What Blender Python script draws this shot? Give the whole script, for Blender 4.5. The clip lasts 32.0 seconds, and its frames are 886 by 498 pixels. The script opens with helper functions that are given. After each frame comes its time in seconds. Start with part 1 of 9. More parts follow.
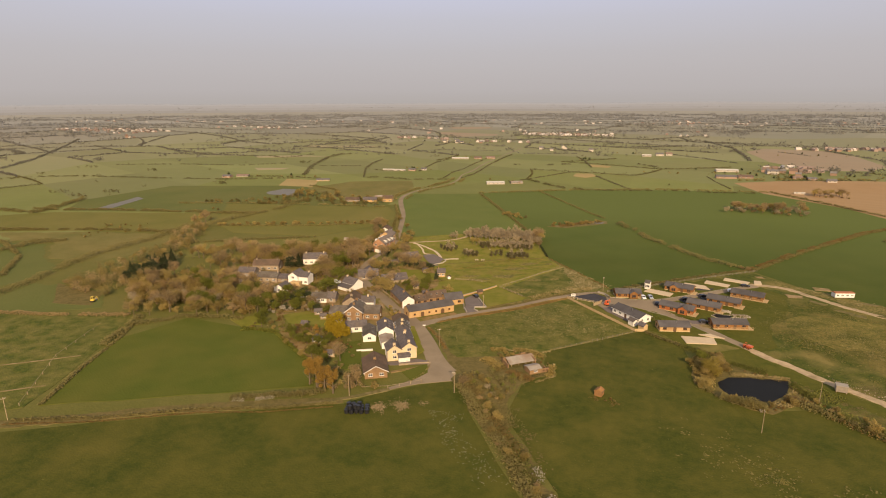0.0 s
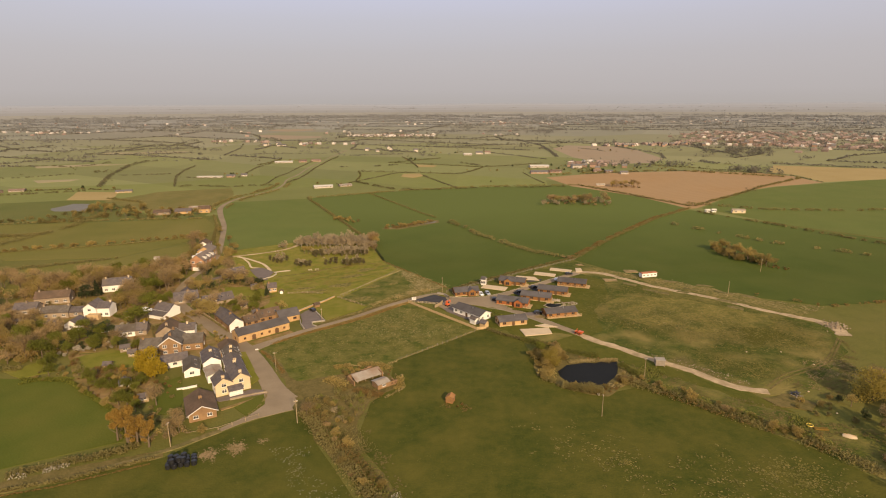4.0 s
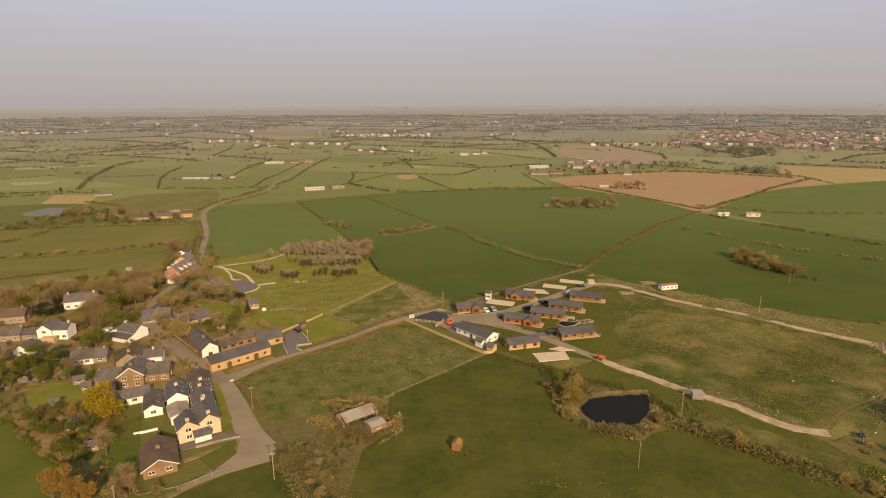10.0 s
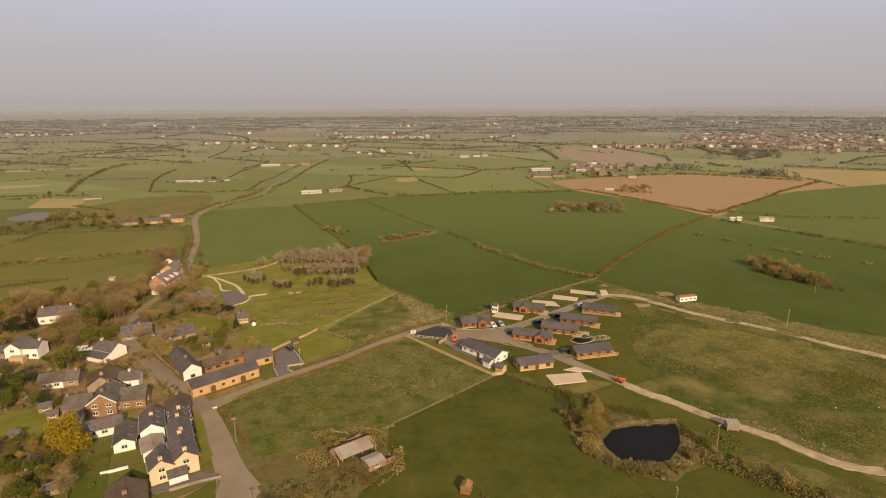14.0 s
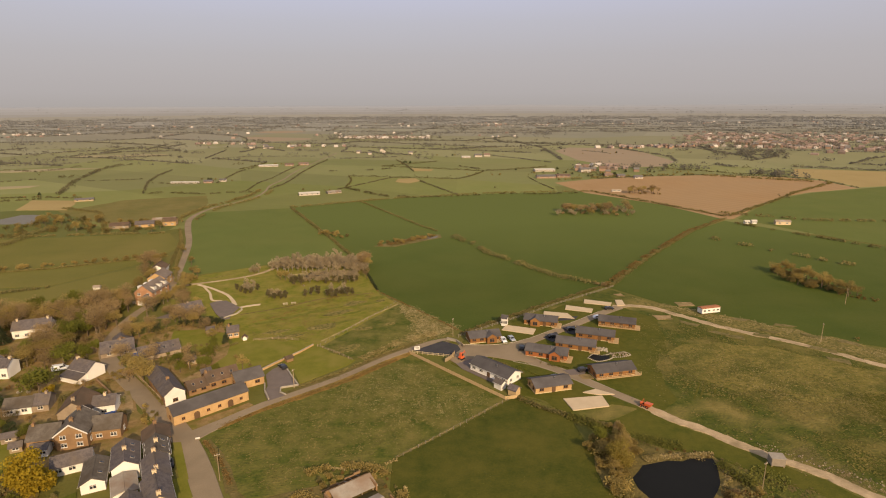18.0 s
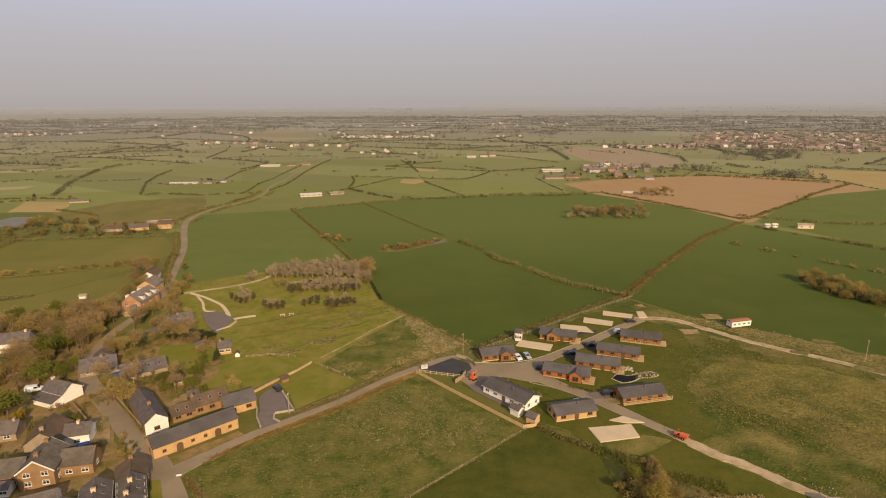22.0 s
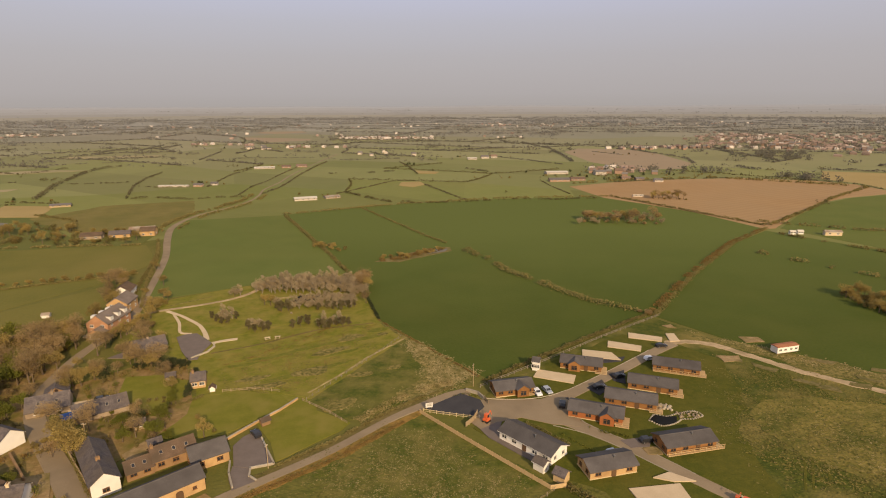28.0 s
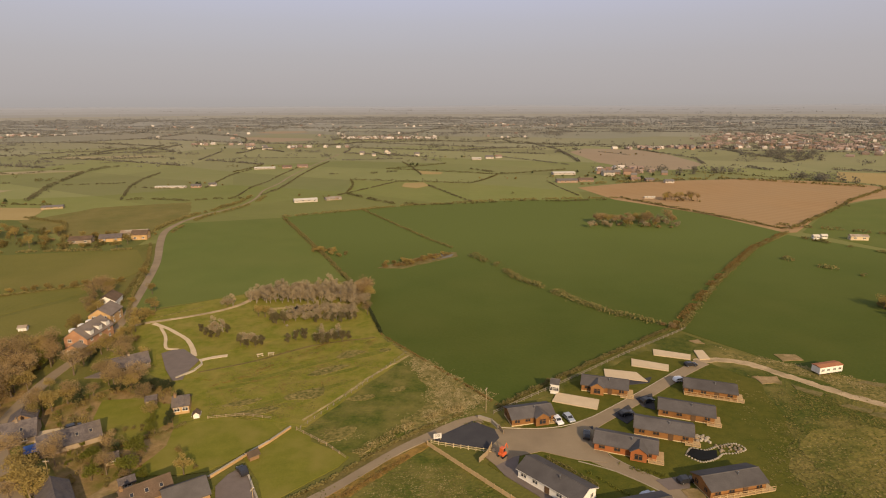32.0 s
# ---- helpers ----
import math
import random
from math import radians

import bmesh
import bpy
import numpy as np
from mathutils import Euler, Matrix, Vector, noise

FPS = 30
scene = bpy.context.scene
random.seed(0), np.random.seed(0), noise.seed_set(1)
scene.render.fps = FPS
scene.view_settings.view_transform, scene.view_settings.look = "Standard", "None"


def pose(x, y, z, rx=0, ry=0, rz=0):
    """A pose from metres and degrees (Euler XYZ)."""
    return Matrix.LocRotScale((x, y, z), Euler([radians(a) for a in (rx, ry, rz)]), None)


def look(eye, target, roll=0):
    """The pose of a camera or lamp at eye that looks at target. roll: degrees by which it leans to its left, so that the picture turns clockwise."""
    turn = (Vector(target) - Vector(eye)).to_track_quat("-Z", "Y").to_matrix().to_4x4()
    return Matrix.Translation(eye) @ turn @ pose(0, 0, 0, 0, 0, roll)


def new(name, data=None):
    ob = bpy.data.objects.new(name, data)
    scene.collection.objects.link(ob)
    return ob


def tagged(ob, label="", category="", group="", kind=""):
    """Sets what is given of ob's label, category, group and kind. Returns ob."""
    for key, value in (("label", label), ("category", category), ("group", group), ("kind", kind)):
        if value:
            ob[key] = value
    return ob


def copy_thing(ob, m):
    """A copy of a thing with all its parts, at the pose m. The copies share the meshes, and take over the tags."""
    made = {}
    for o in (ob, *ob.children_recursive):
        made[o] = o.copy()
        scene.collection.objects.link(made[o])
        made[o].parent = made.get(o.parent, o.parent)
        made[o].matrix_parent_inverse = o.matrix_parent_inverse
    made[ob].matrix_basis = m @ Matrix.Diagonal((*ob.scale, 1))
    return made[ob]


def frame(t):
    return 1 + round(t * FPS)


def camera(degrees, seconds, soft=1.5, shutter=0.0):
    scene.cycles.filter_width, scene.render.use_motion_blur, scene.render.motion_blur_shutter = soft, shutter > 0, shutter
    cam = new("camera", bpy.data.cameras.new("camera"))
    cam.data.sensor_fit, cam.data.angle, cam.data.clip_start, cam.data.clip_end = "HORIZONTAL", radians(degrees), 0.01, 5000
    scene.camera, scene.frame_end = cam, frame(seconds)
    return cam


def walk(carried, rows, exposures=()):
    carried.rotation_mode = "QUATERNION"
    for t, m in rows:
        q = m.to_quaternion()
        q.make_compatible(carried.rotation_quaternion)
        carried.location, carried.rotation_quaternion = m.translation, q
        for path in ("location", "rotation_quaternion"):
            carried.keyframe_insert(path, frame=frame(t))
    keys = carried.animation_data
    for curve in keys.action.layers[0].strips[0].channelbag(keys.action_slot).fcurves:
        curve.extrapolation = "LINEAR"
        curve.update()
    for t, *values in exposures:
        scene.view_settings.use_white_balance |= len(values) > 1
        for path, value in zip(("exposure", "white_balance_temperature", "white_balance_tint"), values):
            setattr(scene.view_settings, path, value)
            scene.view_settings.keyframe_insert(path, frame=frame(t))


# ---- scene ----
from mathutils import geometry
cam = camera(75.76, 32.0, soft=1.1)
# seconds, x, y, height, turn to the left, pitch
FLIGHT = [
    (0, 5.2, -30.5, 78.9, 17.84, -14.46),
    (0.5, 4.2, -30.4, 78.7, 10.07, -14.63),
    (1, 3.8, -30.0, 78.8, 3.42, -14.72),
    (1.5, 3.4, -29.4, 78.7, 1.39, -14.76),
    (2, 3.0, -28.2, 78.6, 0.90, -14.75),
    (2.5, 3.1, -26.9, 78.4, 0.93, -14.65),
    (3, 2.9, -25.0, 78.3, 0.92, -14.48),
    (3.5, 2.4, -22.6, 78.3, 0.72, -14.36),
    (5.5, 1.5, -14.1, 77.8, 0.43, -14.52),
    (6, 1.2, -12.0, 77.6, 0.33, -14.54),
    (7, 0.9, -8.1, 77.5, 0.11, -14.50),
    (8, 0.4, -3.9, 77.2, -0.04, -14.43),
    (9, -0.0, -0.0, 77.0, 0.00, -14.48),
    (10, -0.6, 3.9, 76.5, -0.02, -14.37),
    (11, -1.1, 7.8, 76.2, -0.03, -14.27),
    (12, -1.6, 11.7, 75.8, -0.06, -14.22),
    (13, -1.9, 15.7, 75.5, -0.12, -14.16),
    (14, -2.3, 19.5, 75.4, -0.15, -14.17),
    (14.5, -2.5, 21.5, 75.1, -0.18, -14.15),
    (16.5, -3.4, 29.2, 74.6, -0.26, -14.17),
    (17, -3.9, 30.8, 74.8, -0.28, -14.17),
    (18, -4.3, 34.6, 74.6, -0.17, -14.18),
    (19, -4.8, 38.4, 74.4, -0.03, -14.15),
    (20, -5.3, 42.4, 74.0, 0.03, -14.13),
    (21, -5.6, 46.2, 73.9, 0.08, -14.15),
    (22, -6.1, 49.8, 73.7, 0.18, -14.21),
    (23, -6.4, 53.9, 73.4, 0.22, -14.22),
    (24, -7.0, 57.5, 73.4, 0.19, -14.19),
    (25, -7.5, 61.3, 73.3, 0.14, -14.20),
    (25.5, -7.6, 63.3, 73.1, 0.15, -14.19),
    (27.5, -8.2, 71.3, 72.4, 0.03, -14.11),
    (28, -8.4, 73.3, 72.2, 0.03, -14.10),
    (29, -9.0, 77.0, 71.9, 0.06, -14.09),
    (30, -9.2, 80.8, 71.7, 0.12, -14.11),
    (31, -9.5, 84.7, 71.5, 0.14, -14.09),
    (32, -10.1, 88.5, 71.1, 0.28, -14.10),
]
ROLL = -0.24
walk(cam, [(t, pose(x, y, z, 90 + pitch, 0, turn) @ pose(0, 0, 0, 0, 0, ROLL)) for t, x, y, z, turn, pitch in FLIGHT],
     exposures=[(0, 0.14), (2, 0.18), (6, 0.11), (10, 0.08), (17, 0.04), (25, 0.01), (32, -0.04)])

# ---- light ----
SUN_AZ, SUN_EL = 158.0, 25.0
world = bpy.data.worlds.new("sky")
scene.world = world
world.use_nodes = True
wn = world.node_tree.nodes
wl = world.node_tree.links
wn.clear()
w_out, w_bg = wn.new("ShaderNodeOutputWorld"), wn.new("ShaderNodeBackground")
w_sky = wn.new("ShaderNodeTexSky")
w_sky.sky_type, w_sky.sun_disc = "NISHITA", False
w_sky.sun_elevation, w_sky.sun_rotation = radians(SUN_EL), radians(SUN_AZ)
w_sky.dust_density, w_sky.air_density = 4.0, 1.2
w_dim = wn.new("ShaderNodeVectorMath")
w_dim.operation = "SCALE"
w_dim.inputs["Scale"].default_value = 0.09
w_tex, w_sep, w_ramp = wn.new("ShaderNodeTexCoord"), wn.new("ShaderNodeSeparateXYZ"), wn.new("ShaderNodeValToRGB")
w_mix = wn.new("ShaderNodeMix")
w_mix.data_type = "RGBA"
w_mix.inputs["Factor"].default_value = 0.85
wl.new(w_tex.outputs["Generated"], w_sep.inputs[0])
wl.new(w_sep.outputs["Z"], w_ramp.inputs[0])
stops = w_ramp.color_ramp.elements
stops[0].position, stops[0].color = 0.0, (0.4752, 0.4301, 0.408, 1)
stops[1].position, stops[1].color = 1.0, (0.4608, 0.48, 0.576, 1)
for at_z, tone in ((0.02, (0.500, 0.458, 0.452, 1)), (0.08, (0.508, 0.473, 0.496, 1)), (0.13, (0.536, 0.513, 0.577, 1)), (0.17, (0.568, 0.559, 0.686, 1)), (0.4, (0.576, 0.5616, 0.6288, 1))):
    stops.new(at_z).color = tone
wl.new(w_sky.outputs[0], w_dim.inputs[0])
wl.new(w_dim.outputs[0], w_mix.inputs["A"])
wl.new(w_ramp.outputs[0], w_mix.inputs["B"])
wl.new(w_mix.outputs["Result"], w_bg.inputs[0])
wl.new(w_bg.outputs[0], w_out.inputs[0])
w_bg.inputs[1].default_value = 1.0

sun = new("sun", bpy.data.lights.new("sun", "SUN"))
sun.data.energy, sun.data.angle, sun.data.color = 4.95, radians(0.8), (1.0, 0.742, 0.452)
sun_way = Vector((math.sin(radians(SUN_AZ)) * math.cos(radians(SUN_EL)), math.cos(radians(SUN_AZ)) * math.cos(radians(SUN_EL)), math.sin(radians(SUN_EL))))
sun.matrix_world = look(sun_way * 400, (0, 0, 0))


# ---- materials ----
# thin gives the y span and the tone of haze mixed into the colour.
def material(name, low, high, rough=0.9, size=4.0, fine=0.3, third=None, bump=0.0, metal=0.0, contrast=1.0, big=0.0, spread=0.0, islands=0.0, stripes=0.0, stripe_turn=0.0, leafy=0.0, stain=0.85, thin=None):
    """Two tones mixed by coarse and fine noise (sizes in metres), a third tone in large stains, optional stripes, and a
    spread of brightness from object to object or from island to island."""
    m = bpy.data.materials.new(name)
    m.use_nodes = True
    n, l = m.node_tree.nodes, m.node_tree.links
    b = n["Principled BSDF"]
    b.inputs["Roughness"].default_value, b.inputs["Metallic"].default_value = rough, metal
    b.inputs["Specular IOR Level"].default_value = 0.5 if rough < 0.5 else 0.08
    place = n.new("ShaderNodeNewGeometry")

    def noise_at(metres, detail=3.0):
        t = n.new("ShaderNodeTexNoise")
        t.inputs["Scale"].default_value, t.inputs["Detail"].default_value = 1.0 / metres, detail
        l.new(place.outputs["Position"], t.inputs["Vector"])
        return t.outputs[0]

    def maths(kind, a, c):
        t = n.new("ShaderNodeMath")
        t.operation = kind
        for k, v in enumerate((a, c)):
            if isinstance(v, (int, float)):
                t.inputs[k].default_value = v
            else:
                l.new(v, t.inputs[k])
        return t.outputs[0]

    def mixed(fac, a, c, kind="MIX"):
        t = n.new("ShaderNodeMix")
        t.data_type, t.blend_type = "RGBA", kind
        for key, v in (("Factor", fac), ("A", a), ("B", c)):
            if isinstance(v, (int, float)):
                t.inputs[key].default_value = v
            elif isinstance(v, tuple):
                t.inputs[key].default_value = (*v, 1)
            else:
                l.new(v, t.inputs[key])
        return t.outputs["Result"]

    def sharpen(v, k, mid=0.5):
        t = n.new("ShaderNodeMapRange")
        t.inputs["From Min"].default_value, t.inputs["From Max"].default_value = mid - 0.25 / k, mid + 0.25 / k
        l.new(v, t.inputs["Value"])
        return t.outputs[0]

    coarse, small = noise_at(size), noise_at(fine)
    fac = maths("ADD", maths("MULTIPLY", sharpen(coarse, contrast), 0.6), maths("MULTIPLY", sharpen(small, contrast), 0.4))
    col = mixed(fac, tuple(low), tuple(high))
    if third:
        col = mixed(maths("MULTIPLY", sharpen(noise_at(big or size * 5, 8.0), 2.2 if stain > 0.8 else 1.3, 0.56), stain), col, tuple(third))
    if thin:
        # distance haze in the colour: a paler tone mixed in towards the far end
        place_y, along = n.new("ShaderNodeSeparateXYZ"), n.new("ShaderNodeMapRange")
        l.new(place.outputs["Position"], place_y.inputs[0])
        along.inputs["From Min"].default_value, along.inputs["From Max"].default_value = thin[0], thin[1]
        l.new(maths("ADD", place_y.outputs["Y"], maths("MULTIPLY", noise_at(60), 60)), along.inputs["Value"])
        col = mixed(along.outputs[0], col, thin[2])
    if stripes:
        turned, wave = n.new("ShaderNodeMapping"), n.new("ShaderNodeTexWave")
        turned.inputs["Rotation"].default_value = (0, 0, radians(stripe_turn))
        l.new(place.outputs["Position"], turned.inputs["Vector"])
        l.new(turned.outputs[0], wave.inputs["Vector"])
        wave.inputs["Scale"].default_value, wave.inputs["Distortion"].default_value = 0.31 / stripes, 1.2
        col = mixed(maths("MULTIPLY", wave.outputs["Fac"], 0.16), col, tuple(c * 0.6 for c in low))
    if spread or islands:
        if islands:
            pick = place.outputs["Random Per Island"]
        else:
            pick = n.new("ShaderNodeObjectInfo").outputs["Random"]
        width = spread or islands
        scaled = maths("ADD", maths("MULTIPLY", pick, 2 * width), 1.0 - width)
        shade = n.new("ShaderNodeCombineColor")
        for k in range(3):
            l.new(scaled, shade.inputs[k])
        col = mixed(1.0, col, shade.outputs[0], "MULTIPLY")
    l.new(col, b.inputs["Base Color"])
    if leafy:
        thin, both = n.new("ShaderNodeBsdfTranslucent"), n.new("ShaderNodeMixShader")
        l.new(col, thin.inputs["Color"])
        both.inputs[0].default_value = leafy
        l.new(b.outputs[0], both.inputs[1])
        l.new(thin.outputs[0], both.inputs[2])
        l.new(both.outputs[0], n["Material Output"].inputs["Surface"])
    if bump:
        t = n.new("ShaderNodeBump")
        t.inputs["Strength"].default_value, t.inputs["Distance"].default_value = bump, fine * 0.5
        l.new(small, t.inputs["Height"])
        l.new(t.outputs[0], b.inputs["Normal"])
    return m


M = {}
M["ground"] = material("ground_grass", (0.098, 0.101, 0.021), (0.145, 0.133, 0.031), size=4, fine=0.8, third=(0.170, 0.140, 0.042), big=22, bump=0.5, stain=0.6)
M["grass"] = material("pasture_grass", (0.05616, 0.068, 0.009), (0.09984, 0.097, 0.014), size=1.8, fine=0.4, third=(0.1331, 0.112, 0.022), big=12, bump=0.5, contrast=1.6, stain=0.6)
M["pasture"] = material("thick_pasture", (0.0427, 0.0543, 0.0076), (0.078, 0.079, 0.012), size=2.4, fine=0.5, third=(0.140, 0.115, 0.0225), big=13, bump=0.5, contrast=1.7, stain=0.6)
# The field's far end is paled in its colour for distance haze.
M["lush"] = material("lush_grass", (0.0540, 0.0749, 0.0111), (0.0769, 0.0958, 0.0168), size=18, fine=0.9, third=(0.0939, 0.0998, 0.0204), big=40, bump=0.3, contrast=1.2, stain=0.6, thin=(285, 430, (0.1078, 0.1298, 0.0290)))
M["paddock"] = material("paddock_grass", (0.050, 0.070, 0.0108), (0.112, 0.116, 0.021), size=1.8, fine=0.6, third=(0.225, 0.174, 0.052), big=5, bump=0.9, contrast=1.8, stain=0.68)
M["rough"] = material("rough_grass", (0.047, 0.064, 0.0105), (0.102, 0.106, 0.019), size=2.2, fine=0.6, third=(0.240, 0.183, 0.057), big=13, bump=0.9, contrast=1.8, stain=0.82)
M["damp"] = material("damp_meadow_grass", (0.092, 0.106, 0.0125), (0.160, 0.156, 0.023), size=1.2, fine=0.4, third=(0.205, 0.175, 0.04), big=4, bump=0.7, contrast=1.8, stain=0.6)
M["conifer"] = material("brownish_young_conifer", (0.1297, 0.1105, 0.0546), (0.2161, 0.1820, 0.0910), size=1.5, fine=0.3, spread=0.2, leafy=0.5)
M["meadow"] = material("meadow_grass", (0.120, 0.130, 0.0145), (0.198, 0.184, 0.027), size=2, fine=0.4, third=(0.290, 0.212, 0.060), big=5, bump=0.8, contrast=1.6, stain=0.62)
M["lawn"] = material("mown_lawn", (0.128, 0.130, 0.0165), (0.182, 0.168, 0.0255), size=3, fine=0.4, third=(0.205, 0.172, 0.038), big=8, bump=0.2, contrast=1.2)
M["olive"] = material("dull_pasture", (0.1205, 0.1178, 0.0248), (0.1627, 0.1454, 0.0331), size=16, fine=1.4, third=(0.1961, 0.1582, 0.0442), big=40, bump=0.3, stain=0.6)
M["plough"] = material("ploughed_soil", (0.315, 0.196, 0.0903), (0.385, 0.245, 0.1161), size=25, fine=1.2, third=(0.35, 0.2352, 0.1204), big=120, bump=0.5, stripes=6, stripe_turn=60)
M["stubble"] = material("pale_stubble", (0.299, 0.2185, 0.08625), (0.368, 0.276, 0.115), size=30, fine=2, bump=0.3)
M["scrub"] = material("dry_scrub_ground", (0.084, 0.074, 0.019), (0.162, 0.124, 0.042), size=1.6, fine=0.5, third=(0.205, 0.148, 0.058), big=6, bump=0.9, contrast=1.8, stain=0.6)
M["soil"] = material("bare_soil", (0.24, 0.16, 0.075), (0.38, 0.27, 0.14), size=2, fine=0.4, third=(0.13, 0.11, 0.03), big=5, bump=0.7, contrast=1.4)
# Distant land: haze is mixed into the base colours, stronger band by band.
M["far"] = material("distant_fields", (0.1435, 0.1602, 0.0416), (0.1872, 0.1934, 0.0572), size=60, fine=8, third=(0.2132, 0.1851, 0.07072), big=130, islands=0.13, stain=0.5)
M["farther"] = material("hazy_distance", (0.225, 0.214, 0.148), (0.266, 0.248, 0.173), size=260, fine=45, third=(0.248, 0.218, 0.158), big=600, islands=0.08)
M["ridge"] = material("haze_rim_top", (0.3209, 0.3295, 0.3457), (0.3285, 0.3371, 0.3533), size=500, fine=90)
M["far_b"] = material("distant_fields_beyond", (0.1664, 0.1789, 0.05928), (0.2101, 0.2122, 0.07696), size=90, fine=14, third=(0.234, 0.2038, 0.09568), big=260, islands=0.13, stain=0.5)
M["far_c"] = material("hazed_fields", (0.2007, 0.1997, 0.08632), (0.2402, 0.2309, 0.105), size=130, fine=18, third=(0.2548, 0.2174, 0.1206), big=380, islands=0.10, stain=0.55)
M["far_d"] = material("hazed_fields_beyond", (0.2205, 0.2111, 0.1154), (0.2579, 0.2413, 0.1362), size=180, fine=25, third=(0.2631, 0.2267, 0.1414), big=480, islands=0.09, stain=0.55)
M["far_e"] = material("haze_paled_fields", (0.245, 0.233, 0.180), (0.285, 0.267, 0.208), size=350, fine=60, third=(0.247, 0.226, 0.180), big=800, islands=0.07)
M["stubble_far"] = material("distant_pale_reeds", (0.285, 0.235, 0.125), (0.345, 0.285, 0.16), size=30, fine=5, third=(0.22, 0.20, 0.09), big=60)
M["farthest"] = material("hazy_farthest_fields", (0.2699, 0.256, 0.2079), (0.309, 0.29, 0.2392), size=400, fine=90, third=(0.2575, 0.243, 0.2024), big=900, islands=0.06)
# Far walls and roofs, greyed for haze in the colour itself.
M["farwall"] = material("hazed_pale_wall", (0.42, 0.36, 0.30), (0.50, 0.44, 0.37), size=8, fine=2, spread=0.15)
M["farbrick"] = material("hazed_brick_wall", (0.26, 0.17, 0.12), (0.33, 0.22, 0.16), size=8, fine=2, spread=0.2)
M["farroof"] = material("hazed_brown_roof", (0.17, 0.115, 0.085), (0.23, 0.16, 0.12), size=8, fine=2, spread=0.25)
M["farslate"] = material("hazed_grey_roof", (0.13, 0.118, 0.11), (0.18, 0.165, 0.15), size=8, fine=2, spread=0.2)
# Far trees, their leaf colour paled and greyed by painted-in haze.
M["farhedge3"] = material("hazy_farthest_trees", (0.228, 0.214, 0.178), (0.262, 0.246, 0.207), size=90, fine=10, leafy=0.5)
M["greystone"] = material("grey_brown_stone", (0.27, 0.205, 0.14), (0.37, 0.29, 0.20), size=0.9, fine=0.2, third=(0.22, 0.165, 0.115), big=3, bump=0.3)
M["stonetile"] = material("grey_brown_stone_tile", (0.095, 0.080, 0.064), (0.160, 0.136, 0.110), size=0.9, fine=0.25, third=(0.085, 0.066, 0.047), big=4, bump=0.5, contrast=1.6)
M["rubblestone"] = material("dusty_rubble", (0.21, 0.1645, 0.1085), (0.308, 0.245, 0.168), size=0.6, fine=0.15, spread=0.3)
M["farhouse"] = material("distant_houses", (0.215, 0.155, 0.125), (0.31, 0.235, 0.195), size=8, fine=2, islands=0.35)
M["sward"] = material("smooth_paddock_grass", (0.066, 0.084, 0.0105), (0.098, 0.108, 0.016), size=7, fine=0.6, third=(0.128, 0.116, 0.021), big=16, bump=0.4, stain=0.6)
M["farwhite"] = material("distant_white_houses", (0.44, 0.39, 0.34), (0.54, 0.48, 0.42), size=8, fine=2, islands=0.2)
M["earth"] = material("worn_garden_earth", (0.1835, 0.1188, 0.0464), (0.3059, 0.2052, 0.0864), size=1.6, fine=0.35, third=(0.1279, 0.1188, 0.0216), big=5, bump=0.8, contrast=1.5)
# Lush grass again, lightened for haze on fields further off.
M["lush_b"] = material("fresh_hazed_grass", (0.1014, 0.1252, 0.0268), (0.1312, 0.1511, 0.0358), size=18, fine=0.9, third=(0.1411, 0.1451, 0.0378), big=40, bump=0.3, stain=0.5)
M["dry"] = material("dry_yellow_grass", (0.095, 0.090, 0.020), (0.285, 0.218, 0.075), size=1.1, fine=0.6, third=(0.070, 0.076, 0.0135), big=4, bump=0.9, contrast=2.6, stain=0.6)
M["strawgrass"] = material("pale_straw_grass", (0.25, 0.19, 0.078), (0.43, 0.335, 0.155), size=1.2, fine=0.3, third=(0.13, 0.115, 0.03), big=3, bump=0.9, contrast=1.6)
# The palest tree colour, nearly all haze.
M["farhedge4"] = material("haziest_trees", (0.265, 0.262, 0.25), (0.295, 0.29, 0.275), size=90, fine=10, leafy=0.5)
M["weatherwood"] = material("grey_weathered_boards", (0.21, 0.175, 0.135), (0.31, 0.26, 0.205), size=0.8, fine=0.15, bump=0.3)
M["rustroof"] = material("rusty_red_roof", (0.30, 0.12, 0.06), (0.40, 0.18, 0.095), size=1.0, fine=0.2, bump=0.2)
# Horizon rim: haze stepped into the colour, ring by ring, up to the sky's tone.
M["ridge_a"] = material("haze_rim_foot", (0.264, 0.260, 0.246), (0.286, 0.281, 0.266), size=400, fine=90)
M["ridge_b"] = material("haze_rim_slope", (0.288, 0.289, 0.287), (0.305, 0.306, 0.304), size=400, fine=90)
M["ridge_c"] = material("haze_rim_upper_slope", (0.3042, 0.3091, 0.3159), (0.3159, 0.3208, 0.3276), size=400, fine=90)
# Far trees one step paler, more haze in the colour.
M["farhedge3b"] = material("hazed_farthest_trees", (0.258, 0.250, 0.228), (0.288, 0.278, 0.254), size=90, fine=10, leafy=0.5)
# Ploughed soil dulled and greyed in its colour for distance haze.
M["plough_far"] = material("hazed_ploughed_soil", (0.275, 0.205, 0.13), (0.325, 0.245, 0.155), size=40, fine=4, third=(0.29, 0.23, 0.15), big=120)
M["westgreen"] = material("dull_green_pasture", (0.0958, 0.1092, 0.0260), (0.1310, 0.1369, 0.0361), size=22, fine=1.2, third=(0.1512, 0.1386, 0.0403), big=60, bump=0.3, stain=0.6)
